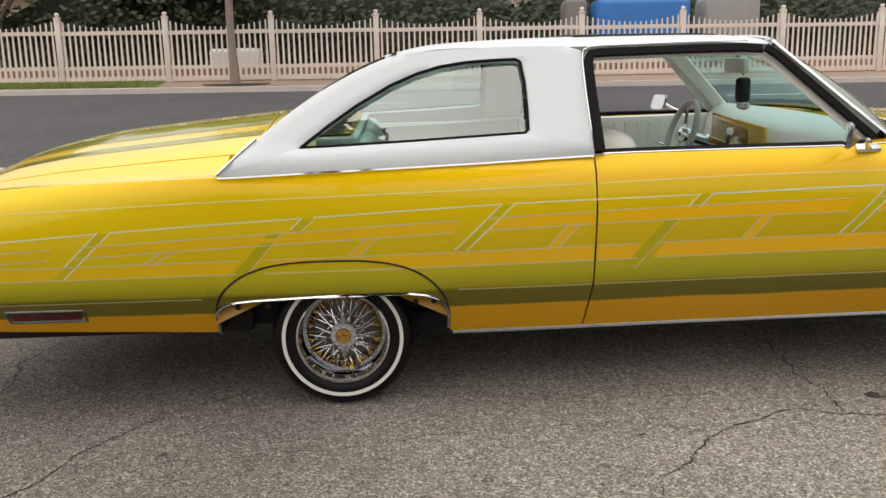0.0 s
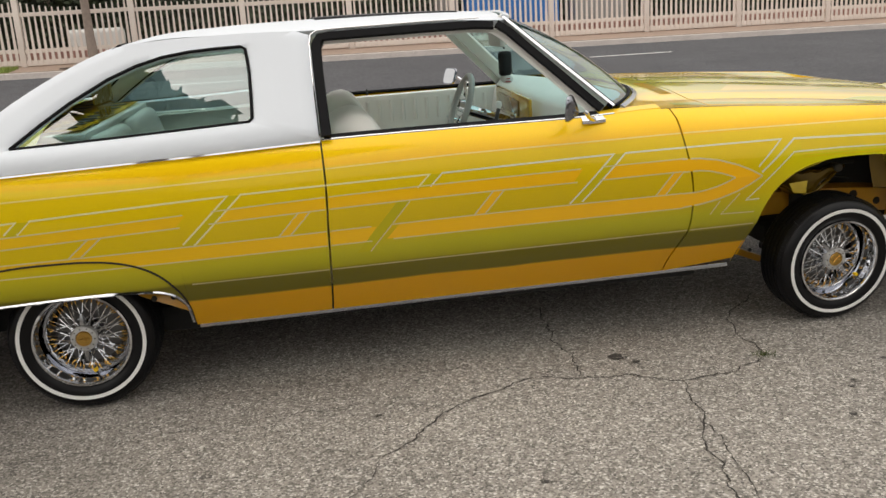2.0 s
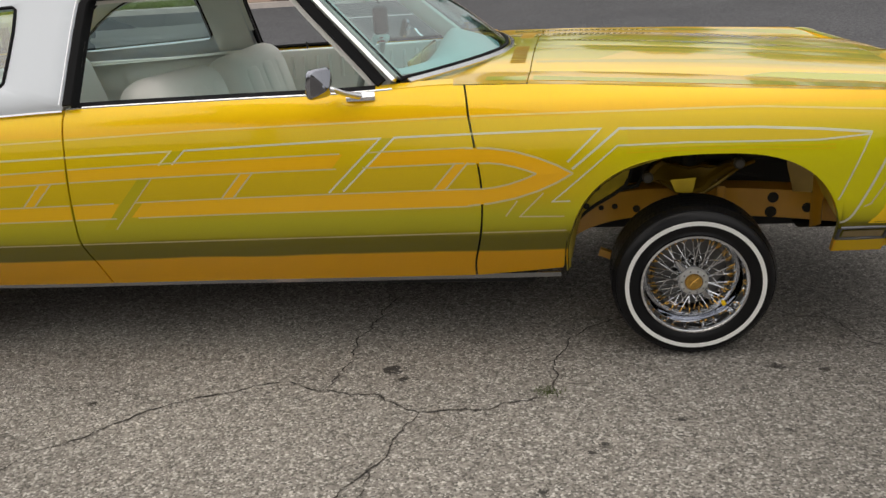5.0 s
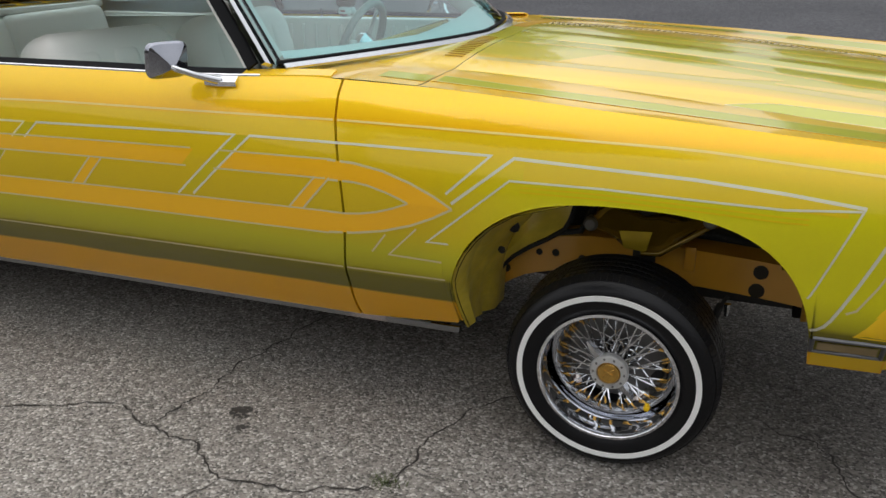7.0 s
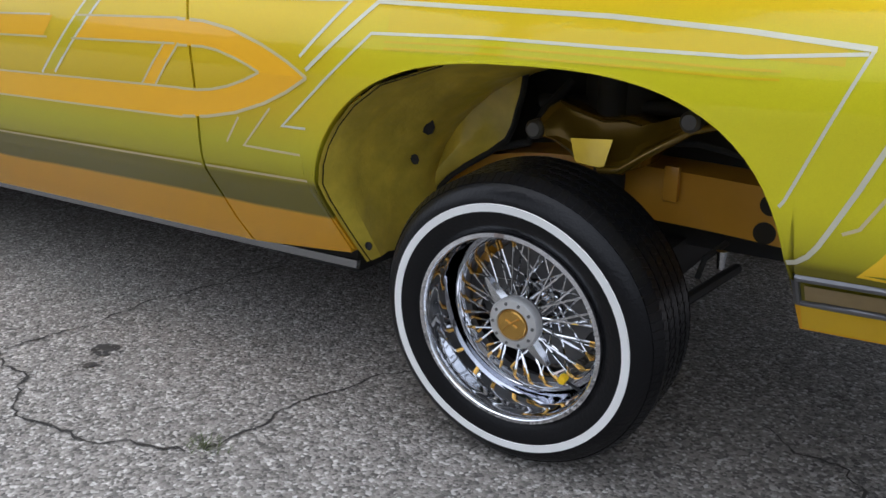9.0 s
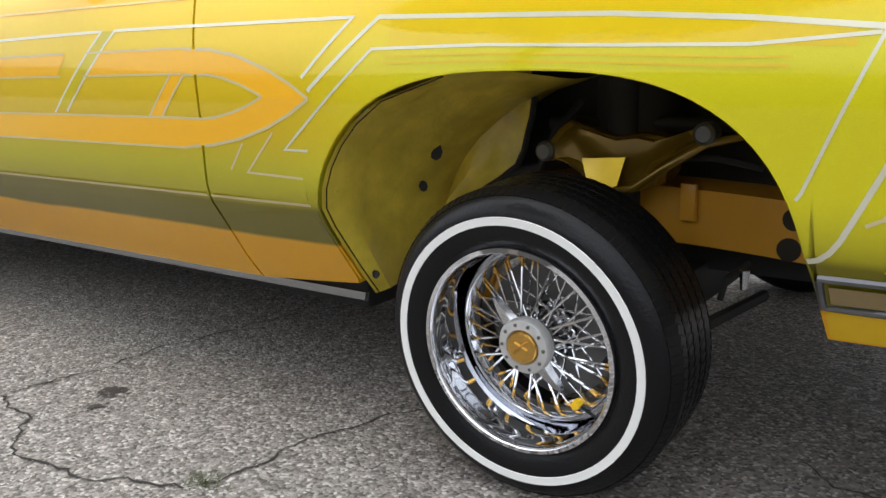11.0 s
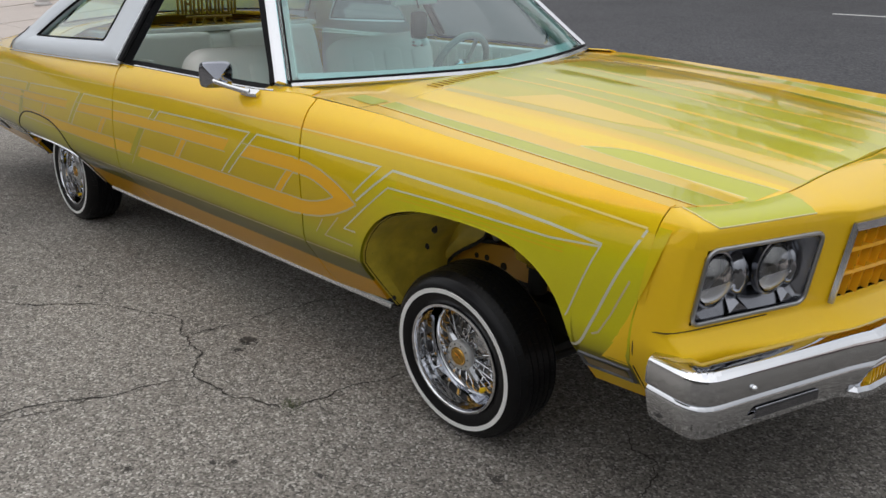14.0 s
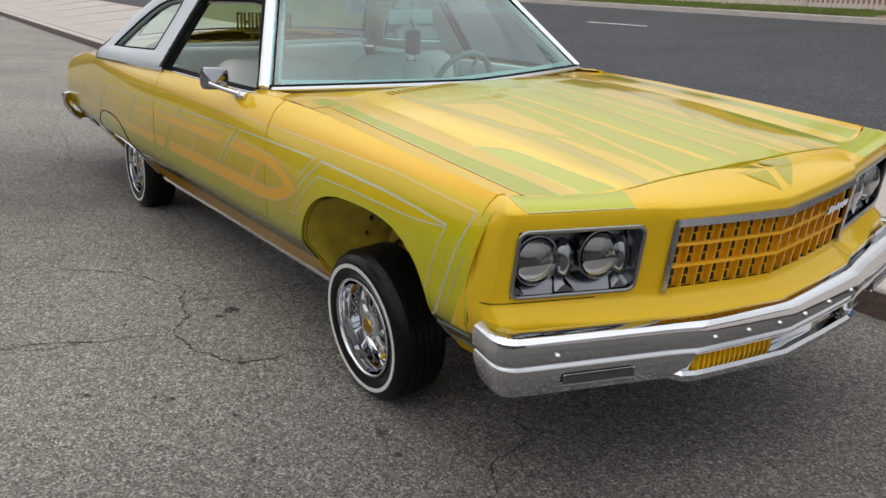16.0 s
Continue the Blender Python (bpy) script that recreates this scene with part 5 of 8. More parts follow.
f_rail_z = spline([-0.415, -0.30, -0.142, 0.023, 0.214, 0.30], [0.914, 1.018, 1.140, 1.237, 1.318, 1.340])


def polygon_radius(poly, c, a):
    """How far along the direction a from c the polygon lies."""
    d = (math.cos(a), math.sin(a))
    best = None
    for (x0, z0), (x1, z1) in zip(poly, poly[1:] + poly[:1]):
        ex, ez = x1 - x0, z1 - z0
        det = d[0] * -ez + d[1] * ex
        if abs(det) < 1e-9:
            continue
        px, pz = x0 - c[0], z0 - c[1]
        r = (px * -ez + pz * ex) / det
        u = (d[0] * pz - d[1] * px) / det
        if -1e-6 <= u <= 1 + 1e-6 and r > 0 and (best is None or r > best):
            best = r
    return best


def side_curve(x):
    return max(f_crest_z(x), 0.90) + 0.002


QWIN = [(-0.119, 1.003), (-0.02, 1.075), (0.08, 1.142), (0.21, 1.214), (0.31, 1.255), (0.40, 1.280), (0.50, 1.294), (0.60, 1.300), (0.690, 1.302), (0.706, 1.292), (0.714, 1.21), (0.714, 1.12), (0.712, 1.048), (0.698, 1.036), (0.50, 1.027), (0.28, 1.017), (0.05, 1.008)]
SAIL = [(-0.415, 0.914)] + [(x, float(f_rail_z(x))) for x in np.linspace(-0.36, 0.28, 14)] + [(0.45, 1.345), (0.70, 1.350), (0.90, 1.348), (0.946, 1.332), (0.950, 1.25), (0.950, 1.12), (0.950, 1.02), (0.950, 0.956)]
SAIL += [(x, side_curve(x)) for x in np.linspace(0.80, -0.35, 14)]
CEN = (0.36, 1.14)


def sail_panel(s):
    angs = sorted({round(math.atan2(z - CEN[1], x - CEN[0]), 4) for x, z in QWIN + SAIL} | {round(a, 4) for a in np.linspace(-math.pi, math.pi, 60)})
    rows = []
    for a in angs:
        ro, ri = polygon_radius(SAIL, CEN, a), polygon_radius(QWIN, CEN, a)
        if ro is None or ri is None:
            continue
        row = []
        for k, f in enumerate((0.0, 0.0, 0.06, 0.35, 0.7, 0.96, 1.0)):
            r = lerp(ri, ro, f)
            x, z = CEN[0] + r * math.cos(a), CEN[1] + r * math.sin(a)
            p = g_at(x, z, s, (-0.020, 0.0, 0.008, 0.008, 0.008, 0.008, 0.0)[k])
            if z < 1.0:     # flow into the flank below
                fz = min(1.0, (1.0 - z) / 0.06)
                p.y = s * lerp(abs(p.y), flank_y(x, min(z, f_crest_z(x))) + 0.003, fz)
            row.append(p)
        rows.append(row)
    bm = grid(rows, closed_u=True, flip=s < 0)
    bmesh.ops.remove_doubles(bm, verts=bm.verts, dist=0.0005)
    bmesh.ops.recalc_face_normals(bm, faces=bm.faces)
    panel = part("sail_panel", bm, M_roof, car, "white vinyl sail panel round the quarter window", angle=60)
    seal = [g_at(x, z, s, 0.004) for x, z in QWIN + QWIN[:1]]
    part("window_seal", tube(seal, 0.0065, 6, cap=False), M_black, panel, "black rubber window seal")
    # pane: fan over the opening
    rows = []
    for x, z in QWIN + QWIN[:1]:
        rows.append([g_at(lerp(CEN[0], x, f), lerp(CEN[1], z, f), s, -0.012) for f in (0.02, 0.5, 1.0)])
    pane = part("quarter_glass", grid(rows), M_glass, panel, "aqua-tinted fixed quarter window")
    pane.visible_shadow = False
    # chrome edge at the foot of the sail
    pts = [g_at(x, z, s, 0.008) for x, z in [(-0.415, 0.916)] + [(x, float(f_rail_z(x))) for x in np.linspace(-0.40, -0.28, 5)]]
    for p, z in zip(pts, (0.914, 0.925, 0.955, 0.985, 1.0, 1.02)):
        if p.z < 1.0:
            fz = min(1.0, (1.0 - p.z) / 0.06)
            p.y = s * lerp(abs(p.y), flank_y(p.x, min(p.z, f_crest_z(p.x))) + 0.006, fz)
    part("sail_trim", tube(pts, 0.006, 6), M_chrome, panel)


for s in (-1, 1):
    sail_panel(s)
    rows = [[(x, s * (gy(x, z) - 0.030), z) for x in np.linspace(0.735, 0.945, 5)] for z in np.linspace(0.96, 1.335, 6)]
    part("pillar_lining", grid(rows), M_cream, car, "cream lining of the roof pillar")

# roof shell
rows = []
RX = list(np.linspace(0.20, 1.72, 34))
f_edge_z = spline([0.20, 0.35, 0.60, 0.95, 1.5, 1.72], [1.312, 1.343, 1.350, 1.348, 1.356, 1.345])
f_roof_z = spline([0.20, 0.35, 0.60, 0.95, 1.3, 1.6, 1.72, 1.80], [1.338, 1.372, 1.392, 1.402, 1.405, 1.400, 1.388, 1.372])


def roof_point(x, f, s):
    """f: 0 at the gutter, 1 in the middle."""
    ze, zt = f_edge_z(x), f_roof_z(x)
    y = gy(x, ze) * (1 - f)
    return (x + 0.07 * f * max(0, (x - 1.4) / 0.32) - 0.02 * f * max(0, (0.5 - x) / 0.3), s * y, lerp(ze, zt, 1 - (1 - f) ** 3.2))


for x in RX:
    ring = [roof_point(x, f, -1) for f in np.linspace(0, 1, 14)] + [roof_point(x, f, 1) for f in np.linspace(1, 0, 14)[1:]]
    ring.insert(0, (ring[0][0], ring[0][1] + 0.015, ring[0][2] - 0.022))
    ring.append((ring[-1][0], ring[-1][1] - 0.015, ring[-1][2] - 0.022))
    rows.append(ring)
rows.append([(p[0] + 0.004, p[1], p[2] - 0.03) for p in rows[-1]])
rows.insert(0, [(p[0] - 0.002, p[1], p[2] - 0.025) for p in rows[0]])
part("roof", grid(rows), M_roof, car, "white vinyl-covered roof", angle=60)
rows = [[(x, y * 0.97, min(1.352, f_edge_z(min(x, 1.7)) + 0.002) - 0.012) for y in np.linspace(-gy(x, 1.345), gy(x, 1.345), 5)] for x in np.linspace(0.25, 1.70, 6)]
part("headliner", grid(rows), M_cream, car, "cream headliner")
# sliding roof panel, slightly tilted
rows = [[(x, y, f_roof_z(x) - 0.010 * (y / 0.4) ** 2 + 0.006 + 0.012 * (1.56 - x) / 0.6 * 0.4) for y in np.linspace(-0.43, 0.43, 9)] for x in np.linspace(0.98, 1.58, 7)]
bm = grid(rows)
r = bmesh.ops.extrude_face_region(bm, geom=bm.faces[:])
bmesh.ops.translate(bm, vec=(0, 0, -0.016), verts=[v for v in r["geom"] if isinstance(v, bmesh.types.BMVert)])
bmesh.ops.recalc_face_normals(bm, faces=bm.faces)
part("sunroof", bm, M_dark, car, "dark glass sunroof panel")

# inner side of the sails up to the rear window
for s in (-1, 1):
    rows = []
    for x in list(np.linspace(-0.40, 0.22, 14)):
        z = float(f_rail_z(x))
        a = Vector((x, s * (gy(x, z) if z > 1.0 else lerp(gy(x, z), flank_y(x, min(z, f_crest_z(x))), min(1, (1.0 - z) / 0.06))), z))
        rows.append([a, a + Vector((0.012, -s * 0.03, 0.010)), a + Vector((0.02, -s * 0.075, 0.006)), a + Vector((0.03, -s * 0.10, -0.02))])
    part("sail_edge", grid(rows, flip=s > 0), M_roof, car, angle=60)
# rear window
rows = []
for f in np.linspace(0, 1, 8):
    x, z = lerp(-0.155, 0.235, f), lerp(1.060, 1.335, f) + 0.025 * math.sin(math.pi * f)
    w = lerp(0.80, 0.62, f)
    rows.append([(x - lerp(0.09, 0.03, f) * (1 - (y / w) ** 2), y, z + lerp(0.040, 0.010, f) * (1 - (y / w) ** 2)) for y in np.linspace(-w, w, 15)])
back = part("rear_window", grid(rows), M_glass, car, "tinted rear window")
back.visible_shadow = False
edge = [Vector(r[0]) for r in rows] + [Vector(p) for p in rows[-1]] + [Vector(r[-1]) for r in rows[::-1]] + [Vector(p) for p in rows[0][::-1]]
part("rear_window_trim", tube(edge, 0.005, 6, cap=False), M_black, back)

# windscreen with pillars
SH_TOP = lambda y: (1.735 + 0.085 * (1 - (y / 0.66) ** 2), y, 1.350 + 0.030 * (1 - (y / 0.66) ** 2))
SH_BOT = lambda y: (shield_x(y), y, 0.985 + 0.030 * (1 - (y / 0.86) ** 2))
rows = []
for f in np.linspace(0, 1, 10):
    rows.append([tuple(Vector(SH_BOT(u * 0.845)).lerp(Vector(SH_TOP(u * 0.645)), f) + Vector((0.030, 0, 0.020)) * math.sin(math.pi * f) * (1 - u ** 4)) for u in np.linspace(-1, 1, 21)])
shield = part("windscreen", grid(rows, flip=True), M_shield, car, "clear curved windscreen")
shield.visible_shadow = False
# blue-green shade band along the top of the screen, fading downwards
for f0, f1, tint in ((0.70, 0.80, 0.90), (0.80, 0.90, 0.78), (0.90, 0.99, 0.64)):
    strip = []
    for f in np.linspace(f0, f1, 4):
        strip.append([tuple(Vector(SH_BOT(u * 0.840)).lerp(Vector(SH_TOP(u * 0.640)), f) + Vector((0.026, 0, 0.014)) * math.sin(math.pi * f) * (1 - u ** 4) + Vector((-0.004, 0, -0.002))) for u in np.linspace(-1, 1, 21)])
    band_ = part("shade_band", grid(strip, flip=True), glass("shade_band_tint", (tint * 0.94, tint * 0.99, tint), 0.9, 0.0), shield, "blue-green shade band of the windscreen")
    band_.visible_shadow = False
base = [Vector(p) + Vector((0.006, 0, 0.0)) for p in rows[0]]
part("windscreen_seal", tube([p + Vector((-0.006, 0, 0.006)) for p in base], 0.007, 6), M_black, shield)
part("windscreen_moulding", bar([p + Vector((0.018, 0, -0.004)) for p in base], (0.7, 0, 1), 0.023, 0.006), M_steel, shield, "dull bright lower screen moulding")
part("screen_header", bar([Vector(p) + Vector((-0.004, 0, 0.004)) for p in rows[-1]], (0.4, 0, 1), 0.034, 0.010), M_roof, shield)
part("header_seal", bar([Vector(p) + Vector((0.012, 0, -0.014)) for p in rows[-1]], (0.7, 0, 0.7), 0.012, 0.004), M_black, shield)
for s in (-1, 1):
    mid = [Vector(r[0 if s < 0 else -1]) for r in rows]
    pil = part("pillar", bar([p + Vector((-0.020, s * 0.010, -0.004)) for p in mid], (0.917, s * 0.08, 0.37), 0.060, 0.012), M_chrome, car, "bright chrome-faced windscreen pillar")
    part("pillar_seal", bar([p + Vector((-0.006, -s * 0.016, 0.006)) for p in mid], (0.917, s * 0.08, 0.37), 0.007, 0.008), M_black, pil)
    part("pillar_inner", bar([p + Vector((-0.035, -s * 0.035, 0)) for p in mid], (-0.35, -s, 0.0), 0.07, 0.015), M_cream, pil)
    # black door-frame seal round the open window
    path = [(0.972, 0.968), (0.970, 1.08), (0.968, 1.20), (0.970, 1.295), (0.985, 1.318), (1.02, 1.322), (1.2, 1.326), (1.4, 1.330), (1.60, 1.332), (1.675, 1.326), (1.72, 1.295), (1.80, 1.215), (1.90, 1.118), (1.99, 1.030), (2.045, 0.975)]
    seal = part("door_seal", bar([g_at(x, z, s, 0.0) for x, z in path[:10]], (0.0, s, 0.6), 0.038, 0.010), M_black, car, "wide black door weatherstrip")
    part("seal_front", bar([g_at(x + 0.014, z + 0.004, s, 0.002) for x, z in path[9:]], (0.0, s, 0.6), 0.038, 0.010), M_black, seal)
    part("seal_return", bar([g_at(x + 0.012, z, s, -0.022) for x, z in path[:5]], (1.0, s * 0.25, 0.0), 0.036, 0.006), M_black, seal, "black rubber return of the lock pillar")
    part("frame_trim", bar([g_at(x, z, s, -0.022) for x, z in path[1:]], (0.0, -s, -0.3), 0.036, 0.012), M_cream, car, "cream inner door frame trim")
    edge = [(0.946, 0.968), (0.944, 1.08), (0.942, 1.20), (0.944, 1.295), (0.952, 1.328), (0.975, 1.341), (1.02, 1.345), (1.2, 1.349), (1.4, 1.353), (1.62, 1.354)]
    part("drip_rail", tube([g_at(x, z, s, 0.010) for x, z in edge], 0.0028, 6), M_chrome, car, "thin bright drip rail")
    # sill strips along the belt
    part("sill_seal", bar([Vector((x, s * (f_crest_y(x) - 0.030), f_crest_z(x) + 0.001)) for x in np.linspace(0.965, 2.06, 12)], (0, s * 0.3, 1), 0.052, 0.010), M_black, car, "black window sill seal")
    part("sill_trim", tube([Vector((x, s * (f_crest_y(x) - 0.003), f_crest_z(x) + 0.003)) for x in np.linspace(0.955, 2.10, 14)], 0.0040, 6), M_chrome, car)
    # sash between fender and pillar foot
    part("pillar_foot", bar([Vector((x, s * (f_crest_y(x) - 0.025), f_crest_z(x) + 0.004)) for x in np.linspace(2.04, 2.30, 6)], (0, s * 0.3, 1), 0.05, 0.006), M_yellow, car)


def door_mirror(s, back_set):
    """Chrome bullet mirror on a raked stalk."""
    foot = part("door_mirror", bar([(1.955 - back_set, s * 0.925, 0.945), (2.00 - back_set, s * 0.93, 0.945), (2.045 - back_set, s * 0.918, 0.945)], (0, s * 0.6, 1), 0.034, 0.012), M_chrome, car, "chrome door mirror with faceted shell")
    part("mirror_stalk", tube([(2.00 - back_set, s * 0.935, 0.950), (1.96 - back_set, s * 0.99, 0.970), (1.938 - back_set, s * 1.036, 0.990), (1.930 - back_set, s * 1.036, 0.993)], [0.012, 0.009, 0.008, 0.006], 10), M_chrome, foot)
    n = Vector((0.915, s * 0.39, -0.10 if s < 0 else -0.34)).normalized()
    u = Vector((0, 0, 1)).cross(n).normalized()
    v = n.cross(u)
    c = Vector((1.885 - back_set, s * 1.000, 1.006))
    ring = []
    for a in np.linspace(0, 2 * math.pi, 33)[:-1]:
        ca, sa = math.cos(a), math.sin(a)
        ring.append((0.060 * math.copysign(abs(ca) ** 0.42, ca), 0.049 * math.copysign(abs(sa) ** 0.42, sa)))
    rows = [[c + u * a * k + v * (b * k - e * 0.012) + n * d for a, b in ring] for k, d, e in ((0.90, -0.010, 0), (0.97, -0.010, 0), (1.0, -0.006, 0), (1.0, 0.0, 0), (0.92, 0.007, 0.1), (0.55, 0.020, 0.5), (0.18, 0.033, 1), (0.03, 0.036, 1))]
    for r in rows[5:]:     # flat facets that meet at the stalk
        m = sum(r, Vector()) / len(r)
        for i, (a, b) in enumerate(ring):
            f = max(abs(a) / 0.060, abs(b) / 0.049)
            r[i] = m + (r[i] - m) / max(0.8, f)
    bm = grid(rows, closed_v=True)
    bm.verts.ensure_lookup_table()
    bm.faces.new(bm.verts[:32])
    bm.faces.new(bm.verts[-32:])
    bmesh.ops.recalc_face_normals(bm, faces=bm.faces)
    shell = part("mirror_shell", bm, M_shade, foot, angle=16)
    face = [[c + u * a * k + v * b * k - n * 0.0115 for a, b in ring] for k in (0.02, 0.45, 0.88)]
    part("mirror_glass", grid(face, closed_v=True), M_chrome, shell, "pale mirror glass")


for s in (-1, 1):
    door_mirror(s, 0.0 if s < 0 else 0.10)

# ---------------------------------------------------------------- painted graphics on the flanks
def skip_seams(xs, z):
    """Adds stations at the panel gaps, so that paint stops at each edge."""
    gaps = [(f_door_rear(z) - 0.006, f_door_rear(z) + 0.006), (f_door_front(z) - 0.006, f_door_front(z) + 0.006)]
    lo, hi = min(xs), max(xs)
    out = sorted(set(list(xs) + [g for pair in gaps for g in pair if lo < g < hi]))
    return out, gaps


def band(name, x0, x1, f_lo, f_hi, mat_, side, off=0.0006, cut0=0.0, cut1=0.0, label=""):
    """A painted strip between two height curves; cut: how far its ends lean."""
    zm = 0.5 * (f_lo(x0) + f_hi(x1))
    xs, gaps = skip_seams(list(np.linspace(x0, x1, max(3, int(abs(x1 - x0) / 0.035)))), zm)
    bm = bmesh.new()
    prev = None
    for x in xs:
        lean = cut0 * max(0.0, 1 - (x - x0) / 0.10) + cut1 * max(0.0, 1 - (x1 - x) / 0.10)
        col = []
        for k in range(4):
            z = lerp(f_lo(x), f_hi(x), k / 3)
            xx = x + lean * (k / 3 - 0.5)
            col.append(bm.verts.new(flank_at(xx, z, side, off)))
        if prev is not None and not any(abs(px - g0) < 1e-6 and abs(x - g1) < 1e-6 for g0, g1 in gaps):
            for k in range(3):
                q = (prev[k], col[k], col[k + 1], prev[k + 1])
                bm.faces.new(q if side < 0 else q[::-1])
        prev, px = col, x
    return part(name, bm, mat_, car, label)


def stripe(name, pts, width, mat_, side, off=0.0011, closed=False):
    """A pinstripe along points (x, height), with mitred corners; the lines towards the rear have yellowed."""
    if mat_ is M_line and sum(p[0] for p in pts) / len(pts) < 1.0:
        mat_ = M_lineold
    dense_pts = []
    n = len(pts)
    for i in range(n if closed else n - 1):
        a, b = pts[i], pts[(i + 1) % n]
        zs = 0.5 * (a[1] + b[1])
        k = max(1, int(math.hypot(b[0] - a[0], b[1] - a[1]) / 0.04))
        seg = [(lerp(a[0], b[0], j / k), lerp(a[1], b[1], j / k)) for j in range(k)]
        if abs(b[1] - a[1]) < 0.08:
            for g in (f_door_rear(zs), f_door_front(zs)):
                if min(a[0], b[0]) + 0.01 < g < max(a[0], b[0]) - 0.01:
                    for e in (-0.006, 0.006):
                        f = (g + e - a[0]) / (b[0] - a[0])
                        seg.append((g + e, lerp(a[1], b[1], f)))
            seg.sort(key=lambda p: abs(p[0] - a[0]))
        dense_pts += seg
    if not closed:
        dense_pts.append(pts[-1])
    bm = bmesh.new()
    rows = []
    m = len(dense_pts)
    for i, p in enumerate(dense_pts):
        a = dense_pts[(i - 1) % m] if closed or i else p
        b = dense_pts[(i + 1) % m] if closed or i < m - 1 else p
        d0, d1 = Vector((p[0] - a[0], p[1] - a[1])), Vector((b[0] - p[0], b[1] - p[1]))
        d0 = d0.normalized() if d0.length else d1.normalized()
        d1 = d1.normalized() if d1.length else d0
        t = (d0 + d1).normalized() if (d0 + d1).length > 0.1 else d0
        nn = Vector((-t.y, t.x)) * (width / 2 / max(0.45, t.dot(d0)))
        rows.append([bm.verts.new(flank_at(p[0] + nn.x * q, p[1] + nn.y * q, side, off)) for q in (-1, 1)])
    for i in range(m if closed else m - 1):
        p, q = dense_pts[i], dense_pts[(i + 1) % m]
        if any(abs(abs(q[0] - p[0]) - 0.012) < 1e-5 and abs((p[0] + q[0]) / 2 - g) < 1e-4 for g in (f_door_rear(0.5 * (p[1] + q[1])), f_door_front(0.5 * (p[1] + q[1])))):
            continue
        f = (rows[i][0], rows[(i + 1) % m][0], rows[(i + 1) % m][1], rows[i][1])
        bm.faces.new(f if side < 0 else f[::-1])
    return part(name, bm, mat_, car)


def fill(name, pts, mat_, side, off):
    """A painted convex field."""
    c = (sum(p[0] for p in pts) / len(pts), sum(p[1] for p in pts) / len(pts))
    rows = [[flank_at(lerp(c[0], x, f), lerp(c[1], z, f), side, off) for f in (0.02, 0.35, 0.7, 1.0)] for x, z in pts + pts[:1]]
    return part(name, grid(rows, flip=side > 0), mat_, car)


f_line = spline([-1.3, -0.85, -0.11, 0.6, 1.34, 2.06, 2.8], [0.695, 0.724, 0.762, 0.791, 0.803, 0.816, 0.815])
f_ladder_hi = spline([-1.3, -0.6, 0.1, 0.9, 1.6, 2.4], [0.655, 0.690, 0.722, 0.752, 0.766, 0.773])
f_ladder_lo = spline([-1.3, -0.6, 0.1, 0.9, 1.6, 2.4], [0.565, 0.572, 0.580, 0.588, 0.594, 0.596])
up_lo, up_hi = (lambda x: f_ladder_hi(x) - float(np.interp(x, [-1.4, 0.6, 2.0], [0.034, 0.040, 0.046]))), f_ladder_hi
lo_lo, lo_hi = (lambda x: f_ladder_lo(x) - float(np.interp(x, [-1.4, 0.6, 2.0], [0.008, 0.012, 0.016]))), (lambda x: f_ladder_lo(x) + float(np.interp(x, [-1.4, 0.6, 2.0], [0.034, 0.037, 0.040])))


M_archgold = material("olive_gold_lacquer", (0.72, 0.52, 0.003), 0.3, coat=1.0, vary=0.12, scale=4)


M_slant = material("faded_green_slant", (0.47, 0.405, 0.004), 0.3, coat=1.0, vary=0.10, scale=4)
M_slant2 = material("pale_green_slant", (0.56, 0.455, 0.004), 0.3, coat=1.0, vary=0.10, scale=4)
M_noselime = material("olive_lime_lacquer", (0.70, 0.55, 0.004), 0.3, coat=1.0, vary=0.10, scale=4)


